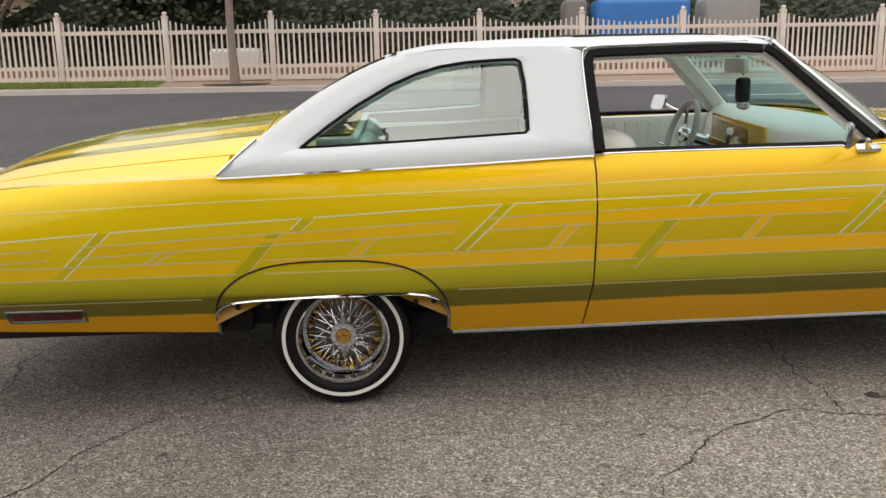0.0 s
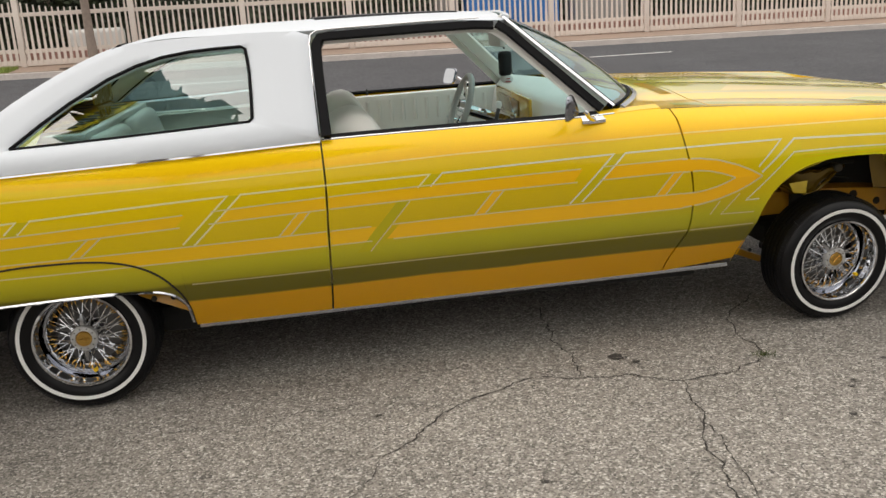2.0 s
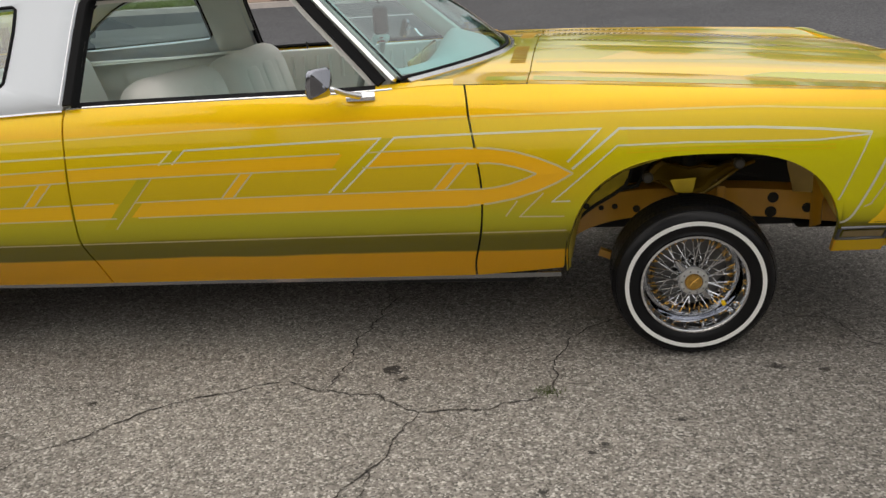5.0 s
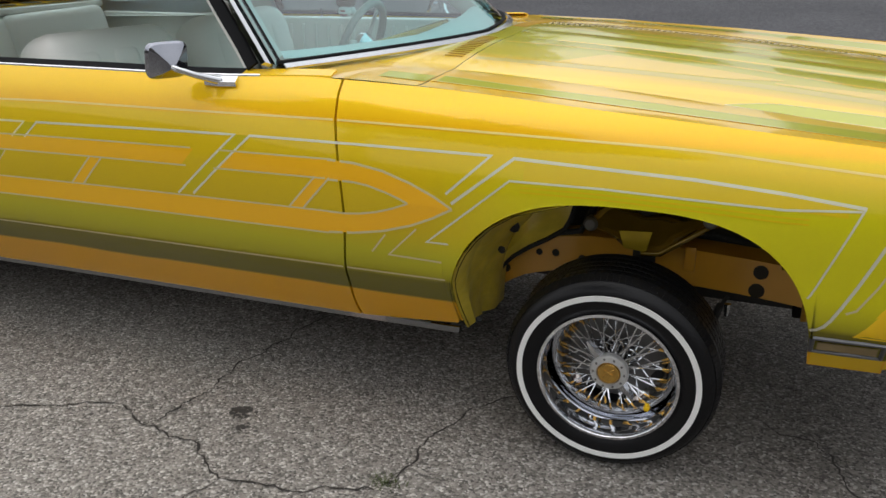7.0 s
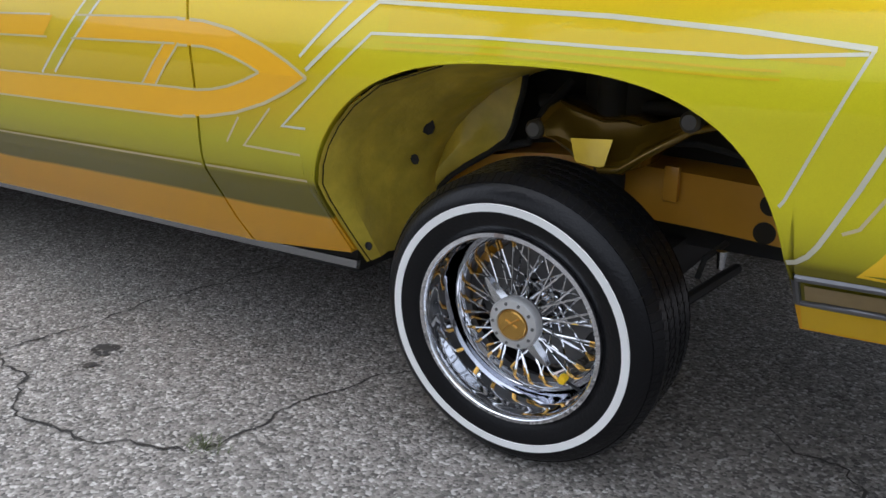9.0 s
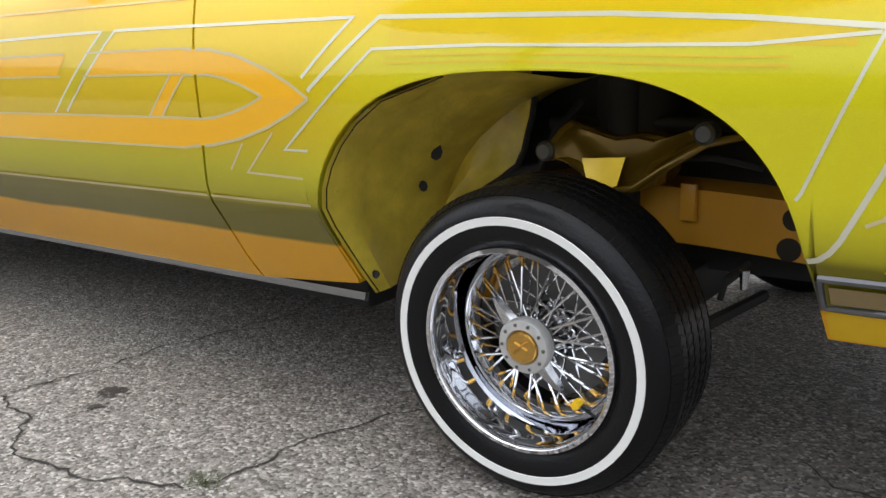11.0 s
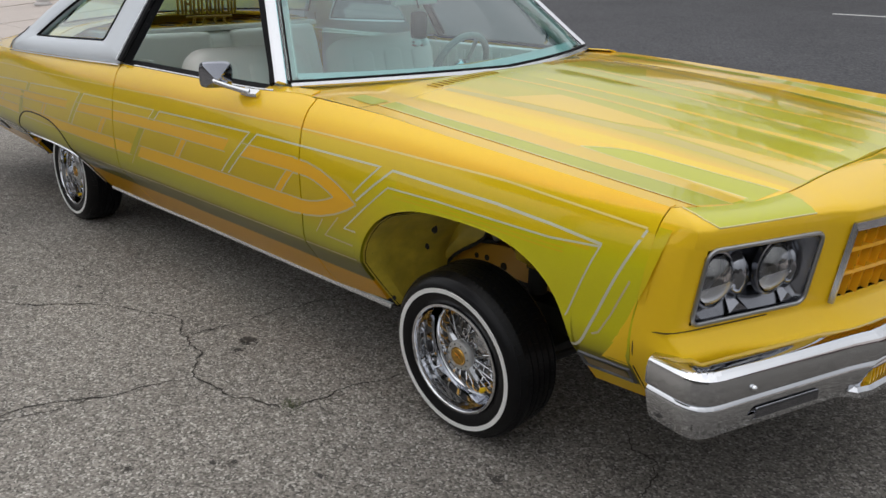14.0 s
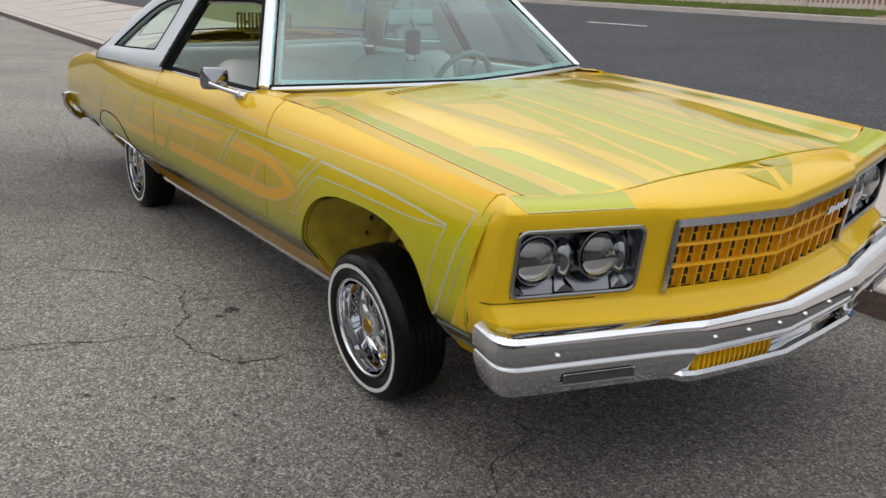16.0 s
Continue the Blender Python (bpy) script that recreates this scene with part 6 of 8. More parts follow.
def graphics(s):
    # upper pinstripe panels with slanted ends
    ends = [(-0.847, 0.12, True), (-0.118, 0.04, False), (0.600, 0.16, True), (1.337, 0.045, False), (2.064, 0.175, True), (2.780, 0.10, True)]
    prev = None
    for i, (x1, drop, long_) in enumerate(ends):
        z1 = f_line(x1)
        pts = []
        if prev is None:
            pts = [(-1.42, f_line(-1.3) - 0.005)]
        else:
            x0, d0, l0 = prev
            xs = x0 + 0.048
            z0 = f_line(xs)
            pts = [(xs - (0.185 if l0 else 0.048), z0 - (0.172 if l0 else 0.045)), (xs, z0)]
        pts += [(lerp(pts[-1][0], x1, f), f_line(lerp(pts[-1][0], x1, f))) for f in (0.25, 0.5, 0.75)]
        pts += [(x1, z1), (x1 - drop * 1.07, z1 - drop)]
        stripe("pinstripe", pts, 0.0062, M_line, s)
        prev = (x1, drop, long_)
    for x1, drop, long_ in ends[:-1]:
        z1 = f_line(x1)
        h = 0.165 if long_ else 0.045
        rows = [[flank_at(x1 + 0.004 + q * 0.040 - 1.07 * h * f, z1 - h * f, s, 0.0010) for q in (0, 0.5, 1)] for f in np.linspace(0, 1, 6)]
        part("slant", grid(rows, flip=s < 0), M_slant2, car)
    # tall pinstripe over the front wheel and its thin inner companion
    stripe("pinstripe", [(2.688, 0.692), (2.838, 0.813), (3.05, 0.806), (3.257, 0.799), (3.45, 0.785), (3.608, 0.768)], 0.0074, M_line, s)
    stripe("pinstripe", [(3.606, 0.768), (3.566, 0.67), (3.534, 0.590), (3.524, 0.566), (3.518, 0.557)], 0.0048, M_line, s)
    stripe("pinstripe", [(2.680, 0.585), (2.622, 0.585), (2.700, 0.650), (2.832, 0.761), (3.05, 0.762), (3.26, 0.756), (3.45, 0.752), (3.600, 0.762)], 0.005, M_line, s)
    stripe("pinstripe", [(3.716, 0.826), (3.66, 0.70), (3.612, 0.59), (3.588, 0.540), (3.572, 0.508), (3.560, 0.491), (3.546, 0.480), (3.533, 0.477)], 0.0075, M_line, s)
    stripe("pinstripe", [(3.70, 0.70), (3.655, 0.60), (3.62, 0.54), (3.60, 0.53)], 0.005, M_lilac, s)
    stripe("pinstripe", [(2.660, 0.533), (2.515, 0.537), (2.594, 0.616)], 0.0045, M_lilac, s)
    stripe("pinstripe", [(2.468, 0.540), (2.508, 0.592)], 0.0045, M_lilac, s)
    for d in (0.013, 0.024):
        stripe("arch_line", [(x, float(np.interp(x, [2.85, 3.05, 3.26, 3.45], [0.761, 0.762, 0.756, 0.749])) - d) for x in np.linspace(2.86, 3.50, 16)], 0.0035, M_archgold, s, 0.0009)
    # long thin line under the shoulder: the crease highlight painted as a stripe
    pts = [(x, float(np.interp(x, [-1.42, -0.4, 0.95, 1.45, 2.35, 3.25, 3.72], [0.792, 0.828, 0.856, 0.868, 0.872, 0.860, 0.829]))) for x in np.linspace(-1.42, 3.715, 60)]
    stripe("pinstripe", pts, 0.0050, M_shoulder, s, 0.0009)
    # orange ladder: two rails broken by slants, and rungs
    for x0, x1 in ((-1.42, -1.02), (-0.93, 0.43), (0.53, 1.915), (2.005, 2.345)):
        band("ladder_rail", x0, x1, up_lo, up_hi, M_ladder, s, 0.0006, 0.05 if x0 > -1.4 else 0, 0.04 if x1 < 2.3 else 0)
        stripe("ladder_edge", [(lerp(x0, x1, f) - 0.005, up_lo(lerp(x0, x1, f)) - 0.002) for f in np.linspace(0.0, 1, 8)], 0.0042, M_lilac, s, 0.0011)
        stripe("ladder_edge", [(lerp(x0, x1, f) + 0.01, up_hi(lerp(x0, x1, f)) + 0.002) for f in np.linspace(0.0, 1, 8)], 0.0042, M_lilac, s, 0.0011)
    for x0, x1 in ((-1.42, -0.36), (-0.26, 1.105), (1.185, 2.345)):
        band("ladder_rail", x0, x1, lo_lo, lo_hi, M_ladder, s, 0.0006, 0.05 if x0 > -1.4 else 0, 0.04 if x1 < 2.3 else 0)
        stripe("ladder_edge", [(lerp(x0, x1, f), lo_lo(lerp(x0, x1, f)) - 0.002) for f in np.linspace(0.0, 1, 8)], 0.0042, M_lilac, s, 0.0011)
        stripe("ladder_edge", [(lerp(x0, x1, f), lo_hi(lerp(x0, x1, f)) + 0.002) for f in np.linspace(0.0, 1, 8)], 0.0042, M_lilac, s, 0.0011)
    for k in range(-2, 3):
        xb = 0.785 + 0.732 * k
        zb, zt = lo_hi(xb), up_lo(xb + 0.08)
        wide = 0.042
        rows = [[flank_at(lerp(xb, xb + 0.082, f) + q * wide / 2, lerp(zb, zt, f), s, 0.0006) for q in (-1, 0, 1)] for f in np.linspace(0, 1, 4)]
        part("ladder_rung", grid(rows, flip=s > 0), M_ladder, car)
        for q in (-1, 1):
            stripe("ladder_edge", [(lerp(xb, xb + 0.082, f) + q * wide / 2, lerp(zb, zt, f)) for f in (0, 0.5, 1)], 0.005, M_lilac, s, 0.0011)
    # spear head that ends the ladder on the fender
    out_t = [(2.345, 0.773), (2.42, 0.770), (2.50, 0.757), (2.58, 0.732), (2.64, 0.706), (2.690, 0.678)]
    out_b = [(2.345, 0.580), (2.42, 0.586), (2.50, 0.600), (2.58, 0.624), (2.64, 0.650), (2.690, 0.678)]
    in_t = [(2.345, 0.722), (2.42, 0.722), (2.46, 0.717), (2.51, 0.704), (2.545, 0.692), (2.572, 0.681)]
    in_b = [(2.345, 0.637), (2.40, 0.637), (2.44, 0.641), (2.485, 0.650), (2.53, 0.664), (2.572, 0.681)]
    for a, b in ((out_t, in_t), (in_b, out_b)):
        rows = []
        for (x0, z0), (x1, z1) in zip(a, b):
            rows.append([flank_at(lerp(x0, x1, f), lerp(z0, z1, f), s, 0.0006) for f in np.linspace(0, 1, 4)])
        part("spear", grid(rows, flip=s < 0), M_ladder, car)
    for line, w in ((out_t, 0.006), (out_b, 0.006), (in_t, 0.005), (in_b, 0.005)):
        stripe("ladder_edge", line, w, M_lilac, s, 0.0011)
    # gold field between the two arch pinstripes, yellow nose edge
    band("arch_band", 2.865, 3.575, lambda x: float(np.interp(x, [2.83, 3.05, 3.26, 3.45, 3.60], [0.763, 0.764, 0.758, 0.751, 0.745])), lambda x: float(np.interp(x, [2.83, 3.05, 3.257, 3.45, 3.61], [0.811, 0.803, 0.796, 0.782, 0.765])), M_archgold, s, 0.0005)
    fill("nose_fade", [(3.722, 0.655), (3.700, 0.60), (3.662, 0.53), (3.622, 0.470), (3.66, 0.468), (3.699, 0.468), (3.702, 0.52), (3.707, 0.57), (3.717, 0.63)], M_yellow, s, 0.0007)
    rows = []
    for z in np.linspace(0.660, 0.838, 12):
        x10, x12, y12 = 3.845 - 0.14 * (0.846 - z), f_nose_seam(z) + 0.001, flank_y(f_nose_seam(z), z)
        xe = float(np.interp(z, [0.660, 0.70, 0.80, 0.84], [3.728, 3.743, 3.770, 3.778]))
        row = []
        for g in np.linspace(0, 1, 5):
            c = (x10 - lerp(x12, xe, g)) / (x10 - x12)
            row.append((lerp(x12, xe, g) + 0.0008, s * (lerp(0.884, y12, math.sin(min(1, c) * math.pi / 2)) + 0.0014), z))
        rows.append(row)
    part("nose_lime", grid(rows, flip=s > 0), M_noselime, car)
    fill("nose_fade", [(3.546, 0.349), (3.62, 0.349), (3.698, 0.349), (3.699, 0.372), (3.700, 0.396), (3.62, 0.396), (3.546, 0.396)], M_yellow, s, 0.0007)
    # lower slants in faded green, thin line above the dark band
    for x in (-0.30, 1.145):
        rows = [[flank_at(x - 0.075 + 0.16 * f + q * 0.024, lerp(0.535, 0.712, f), s, 0.0009) for q in (-1, 1)] for f in np.linspace(0, 1, 5)]
        part("slant", grid(rows, flip=s > 0), M_slant, car)
        stripe("ladder_edge", [(x - 0.075 + 0.16 * f + 0.026, lerp(0.535, 0.712, f)) for f in (0, 0.5, 1)], 0.004, M_lilac, s, 0.0011)
    for x0, x1, z in ((-1.42, -0.50, 0.462), (0.44, 2.665, 0.478)):
        stripe("band_line", [(lerp(x0, x1, f), z + 0.004 * f) for f in np.linspace(0, 1, 20)], 0.005, M_lilac, s, 0.0009)


for s in (-1, 1):
    graphics(s)


# graphics on the hood
def hood_patch(name, a, b, mat_, off, n=64):
    """A painted strip on the hood between two plan lines of (x, y)."""
    rows = []
    fa, fb = spline([p[0] for p in a], [p[1] for p in a]), spline([p[0] for p in b], [p[1] for p in b])
    for f in np.linspace(0, 1, n):
        xa, xb = lerp(a[0][0], a[-1][0], f), lerp(b[0][0], b[-1][0], f)
        rows.append([(lerp(xa, xb, g), lerp(fa(xa), fb(xb), g), top_at(lerp(xa, xb, g), lerp(fa(xa), fb(xb), g)) + off) for g in np.linspace(0, 1, 9)])
    bm = grid(rows)
    bmesh.ops.recalc_face_normals(bm, faces=bm.faces)
    for f in bm.faces:
        if f.normal.z < 0:
            f.normal_flip()
    return part(name, bm, mat_, hood)


M_chevron = material("olive_chevron_lacquer", (0.50, 0.42, 0.006), 0.28, coat=1.0, vary=0.12, scale=4)
M_hoodedge = material("pale_straw_pinstripe", (0.78, 0.70, 0.34), 0.35, coat=1.0, vary=0.1)
M_lilac2 = material("grey_lilac_shading", (0.64, 0.51, 0.09), 0.3, coat=1.0, vary=0.12, scale=3)
M_hoodlime = material("pale_lime_lacquer", (0.54, 0.55, 0.010), 0.28, coat=1.0, vary=0.10, scale=2)
M_orange_lac = material("pale_orange_lacquer", (0.88, 0.60, 0.05), 0.28, coat=1.0, vary=0.08, scale=2)
M_yellow_lac = material("bright_yellow_lacquer", (0.95, 0.66, 0.005), 0.28, coat=1.0, vary=0.05, scale=2)
M_green_lac = material("leaf_green_lacquer", (0.52, 0.53, 0.012), 0.28, coat=1.0, vary=0.10, scale=2)
M_gold_lac = material("gold_lacquer", (0.90, 0.61, 0.03), 0.28, coat=1.0, vary=0.08, scale=2)
for m in (M_lilac2, M_hoodlime, M_green_lac, M_gold_lac, M_orange_lac, M_yellow_lac):
    m.node_tree.nodes["Principled BSDF"].inputs["Coat IOR"].default_value = 1.5


def hood_line(name, pts, w_, mat_, off=0.0015):
    """A thin pinstripe on the hood along plan points."""
    side = 1 if pts[0][1] > 0 else -1
    rows = []
    f = spline([p[0] for p in pts], [p[1] for p in pts])
    for x in np.linspace(pts[0][0], pts[-1][0], 40):
        rows.append([(x, f(x) + q * w_ / 2, top_at(x, f(x) + q * w_ / 2) + off) for q in (-1, 1)])
    return part(name, grid(rows, flip=False), mat_, hood)


for s in (-1, 1):
    S = lambda pts: [(x, s * y) for x, y in pts]
    green_in = [(2.56, 0.700), (2.75, 0.712), (3.1, 0.702), (3.4, 0.690), (3.64, 0.668), (3.800, 0.664)]
    green_out = [(2.56, 0.768), (2.75, 0.769), (3.1, 0.770), (3.4, 0.770), (3.64, 0.771), (3.765, 0.771)]
    hood_patch("hood_stripe", S(green_out), S(green_in), M_green_lac, 0.00115)
    finger_in = [(3.275, 0.600), (3.40, 0.602), (3.50, 0.600), (3.65, 0.595), (3.800, 0.590)]
    hood_patch("hood_finger", S([(3.275, 0.696), (3.40, 0.690), (3.64, 0.668), (3.800, 0.664)]), S(finger_in), M_orange_lac, 0.0013)
    hood_patch("hood_wedge", S(finger_in), S([(3.275, 0.598), (3.37, 0.543), (3.55, 0.516), (3.70, 0.507), (3.800, 0.498)]), M_hoodlime, 0.00115)
    hood_patch("hood_cap", S([(3.797, 0.664), (3.803, 0.664), (3.809, 0.664)]), S([(3.797, 0.496), (3.803, 0.496), (3.833, 0.494)]), M_hoodlime, 0.0014, 12)
    hood_patch("hood_stripe", S([(2.56, 0.622), (2.90, 0.600), (3.23, 0.545), (3.60, 0.512), (3.838, 0.488)]), S([(2.56, 0.592), (2.90, 0.552), (3.30, 0.486), (3.60, 0.474), (3.845, 0.462)]), M_yellow_lac, 0.00115)
    hood_patch("hood_shade", S([(2.56, 0.482), (2.80, 0.468), (3.07, 0.442), (3.40, 0.410), (3.846, 0.418)]), S([(2.56, 0.452), (2.80, 0.428), (3.07, 0.400), (3.40, 0.362), (3.850, 0.384)]), M_lilac2, 0.00115)
    hood_patch("hood_wedge", S([(2.78, 0.425), (3.07, 0.392), (3.25, 0.362), (3.40, 0.300)]), S([(2.90, 0.252), (3.05, 0.256), (3.17, 0.264), (3.40, 0.288)]), M_orange_lac, 0.0013)
    hood_patch("hood_wedge", S([(3.38, 0.345), (3.54, 0.352), (3.70, 0.364), (3.850, 0.376)]), S([(3.38, 0.333), (3.54, 0.302), (3.70, 0.292), (3.853, 0.285)]), M_orange_lac, 0.0013)
    hood_patch("hood_stripe", S([(2.56, 0.214), (2.87, 0.196), (3.34, 0.208), (3.56, 0.232), (3.853, 0.262)]), S([(2.56, 0.200), (2.87, 0.178), (3.34, 0.188), (3.56, 0.210), (3.853, 0.236)]), M_gold_lac, 0.0013)
    hood_patch("hood_stripe", S([(2.70, 0.100), (3.3, 0.092), (3.80, 0.082)]), S([(2.70, 0.088), (3.3, 0.070), (3.80, 0.050)]), M_gold_lac, 0.0013)
    # pale edges of the graphics
    hood_line("hood_pinstripe", S(green_out), 0.005, M_hoodedge)
    hood_line("hood_pinstripe", S(green_in), 0.004, M_hoodedge)
    hood_line("hood_pinstripe", S(finger_in), 0.004, M_hoodedge)
    hood_line("hood_pinstripe", S([(3.275, 0.598), (3.37, 0.543), (3.55, 0.516), (3.70, 0.507), (3.838, 0.490)]), 0.004, M_hoodedge)
    rows = [[(x, s * lerp(0.785, 0.712, g), top_at(x, lerp(0.785, 0.712, g)) + 0.0016) for g in np.linspace(0, 1, 4)] for x in np.linspace(2.40, 2.538, 6)]
    part("cowl_stripe", grid(rows, flip=s > 0), M_green_lac, car)
# lime cap on the header in front of the hood stripes
for s in (-1, 1):
    rows = []
    for h in np.linspace(0, 1, 14):
        row = []
        for g in (0.03, 0.2, 0.45, 0.65, 0.82, 0.90, 0.97):
            f = lerp(6.15 + 0.15 * g, 9.75 - 1.0 * g, h)
            i = min(int(f), 9)
            b_, p_ = Vector(BACK[i]).lerp(Vector(BACK[i + 1]), f - i), Vector(PLAN[i]).lerp(Vector(PLAN[i + 1]), f - i)
            z = float(np.interp(g, [0, 0.45, 0.8, 0.97], [b_.z, lerp(b_.z, 0.86, 0.30), lerp(b_.z, 0.858, 0.8), 0.852]))
            row.append((lerp(b_.x, p_.x, g), s * lerp(b_.y, p_.y, g), z + 0.0010))
        rows.append(row)
    flash = part("header_flash", grid(rows, flip=s < 0), M_hoodlime, car, "lime flash on the header")
    part("flash_edge", tube([Vector(p) + Vector((0, 0, 0.0002)) for p in [r[-1] for r in rows] + rows[-1][-2::-1]], 0.0022, 5), M_hoodedge, flash, "pale pinstripe round the flash")


def header_z(x, y):
    bx, bz = float(np.interp(abs(y), [b[1] for b in BACK], [b[0] for b in BACK])), float(np.interp(abs(y), [b[1] for b in BACK], [b[2] for b in BACK]))
    g = (x - bx) / (nose_x(y) - bx)
    return float(np.interp(g, [0, 0.45, 0.8, 0.97], [bz, lerp(bz, 0.86, 0.30), lerp(bz, 0.858, 0.8), 0.852])) + header_crest(y) * float(np.interp(g, [0, 0.45, 0.8, 0.97], [0, 1, 0.55, 0]))


# olive chevron in the middle of the header
for s in (-1, 1):
    rows = []
    for f in np.linspace(0, 1, 10):
        x = lerp(3.868, 4.030, f)
        yc, ya, yb = lerp(0.055, 0.012, f), 0.020, lerp(0.165, 0.026, f ** 1.3)
        rows.append([(min(x, nose_x(yc + s * y) - 0.006), yc + s * y, header_z(min(x, nose_x(yc + s * y) - 0.006), yc + s * y) + 0.0014) for y in np.linspace(ya, yb, 9)])
    part("header_chevron", grid(rows, flip=s < 0), M_chevron, car, "olive chevron half on the header")
# deck stripes
for s in (-1, 1):
    for ya, yb in ((0.66, 0.56), (0.44, 0.30)):
        rows = [[(x, s * lerp(ya, yb, g), top_at(x, lerp(ya, yb, g)) + 0.0022) for g in np.linspace(0, 1, 4)] for x in np.linspace(-1.48, -0.30, 18)]
        bm = grid(rows, flip=s > 0)
        part("deck_stripe", bm, M_olive, trunk)

# ---------------------------------------------------------------- cabin


def cushion(name, cx, cy, cz, sx, sy, sz, parent, tilt=0, label="", r=0.06, mat_=None):
    bm = box(0, 0, 0, sx, sy, sz, min(r, 0.45 * min(sx, sy, sz)), 4)
    bm.transform(Matrix.Translation((cx, cy, cz)) @ Matrix.Rotation(radians(tilt), 4, "Y"))
    return part(name, bm, mat_ or M_cream, parent, label, angle=60)


for s in (-1, 1):
    seat = cushion("front_seat", 1.42, s * 0.40, 0.56, 0.56, 0.66, 0.20, car, -6, "cream vinyl front seat with low rounded back", 0.08)
    cushion("seat_back", 1.13, s * 0.40, 0.79, 0.22, 0.66, 0.46, seat, -16, r=0.10)
    for k in (-1, 0, 1):
        cushion("seat_pleat", 1.46, s * 0.40 + k * 0.19, 0.652, 0.44, 0.175, 0.05, seat, -6, r=0.022)
        cushion("back_pleat", 1.19, s * 0.40 + k * 0.19, 0.79, 0.12, 0.175, 0.36, seat, -16, r=0.05)
rear = cushion("rear_seat", 0.35, 0, 0.52, 0.50, 1.40, 0.20, car, -6, "cream vinyl rear bench", 0.08)
cushion("rear_back", 0.07, 0, 0.74, 0.20, 1.42, 0.52, rear, -18, r=0.09)
for y in (-0.36, 0.36):
    cushion("rear_pad", 0.14, y, 0.80, 0.10, 0.60, 0.42, rear, -18, r=0.045)
for s in (-1, 1):
    dc = part("door_card", box(1.62, s * 0.835, 0.66, 1.36, 0.05, 0.58, 0.02), M_cream, car, "cream door card with arm rest")
    part("arm_rest", box(1.60, s * 0.79, 0.70, 0.60, 0.06, 0.07, 0.025, 3), M_cream, dc)
    part("window_crank", tube([(1.72, s * 0.80, 0.80), (1.72, s * 0.775, 0.80), (1.80, s * 0.77, 0.77)], 0.008, 8), M_chrome, dc)
    if s > 0:
        part("lock_pin", tube([(1.27, s * 0.86, 0.945), (1.27, s * 0.86, 0.985)], 0.0055, 8), M_dark, dc)
        for k in range(14):
            part("card_pleat", tube([(1.06 + 0.068 * k, 0.809, 0.80), (1.06 + 0.068 * k, 0.805, 0.86), (1.06 + 0.068 * k, 0.809, 0.918)], 0.010, 8), M_cream, dc)
    part("belt_ledge", grid([[(x, s * y, f_crest_z(x) + 0.006) for y in (0.80, 0.90, f_crest_y(x) - 0.022)] for x in np.linspace(-0.05, 0.945, 10)], flip=s > 0), M_cream, car, "cream ledge under the quarter window")
    part("rear_side_trim", box(0.42, s * 0.86, 0.72, 1.00, 0.04, 0.46, 0.02), M_cream, car, "cream rear side trim")
dash = part("dashboard", grid([[(lerp(shield_x(y * 1.03) - 0.035, 2.02 + 0.05 * (1 - (y / 0.84) ** 2), f), y, 0.998 + 0.030 * math.sin(math.pi * f) - 0.03 * f) for y in np.linspace(-0.80, 0.80, 15)] for f in np.linspace(0, 1, 8)]
                               + [[(2.00 - 0.02 * k + 0.05 * (1 - (y / 0.84) ** 2), y, 0.945 - 0.09 * k) for y in np.linspace(-0.80, 0.80, 15)] for k in range(4)]), M_dash, car, "cream padded dashboard with gold instrument panel")
part("instrument_panel", box(1.995, 0.33, 0.905, 0.02, 0.70, 0.135, 0.008), material("gold_dash_insert", (0.52, 0.33, 0.04), 0.2, metal=0.3, coat=1.0, vary=0.2, scale=9), dash, "gold painted instrument panel")
# raised brown plate; its darker colour stands for the shade of a recess
part("instrument_recess", box(1.983, 0.38, 0.905, 0.012, 0.44, 0.075, 0.008), material("recess_shade_brown", (0.24, 0.13, 0.015), 0.15, coat=1.0, vary=0.4, scale=7), dash)
for y in (0.05, -0.02, -0.10):
    part("dash_knob", lathe([(0.0, -0.03), (0.012, -0.028), (0.014, 0.0)], 14, axis="x", centre=(1.99, y, 0.80)), M_chrome, dash)
# steering wheel
sw_m = Matrix.Translation((1.725, 0.40, 0.900)) @ Matrix.Rotation(radians(-70), 4, "Y")
bm = tube([sw_m @ Vector((0.170 * math.cos(a), 0.170 * math.sin(a), 0)) for a in np.linspace(0, 2 * math.pi, 41)], 0.0165, 10, cap=False)
wheel_s = part("steering_wheel", bm, material("grey_wheel_rim", (0.42, 0.41, 0.39), 0.45, vary=0.08, scale=20), car, "grey steering wheel with chrome spokes")
for a in (0.4, 2.74, 4.71):
    part("wheel_spoke", bar([sw_m @ Vector((0.02 * math.cos(a), 0.02 * math.sin(a), -0.02)), sw_m @ Vector((0.166 * math.cos(a), 0.166 * math.sin(a), 0))], tuple(sw_m.to_3x3() @ Vector((0, 0, 1))), 0.03, 0.006), M_chrome, wheel_s)
bm = lathe([(0.0, 0.02), (0.04, 0.015), (0.05, -0.01), (0.03, -0.05), (0.028, -0.28)], 20, "z")
bm.transform(sw_m)
part("column", bm, M_chrome, wheel_s, "chrome steering column")
part("shift_lever", tube([(1.86, 0.38, 0.86), (1.82, 0.25, 0.90), (1.78, 0.16, 0.915)], 0.007, 8), M_chrome, wheel_s)
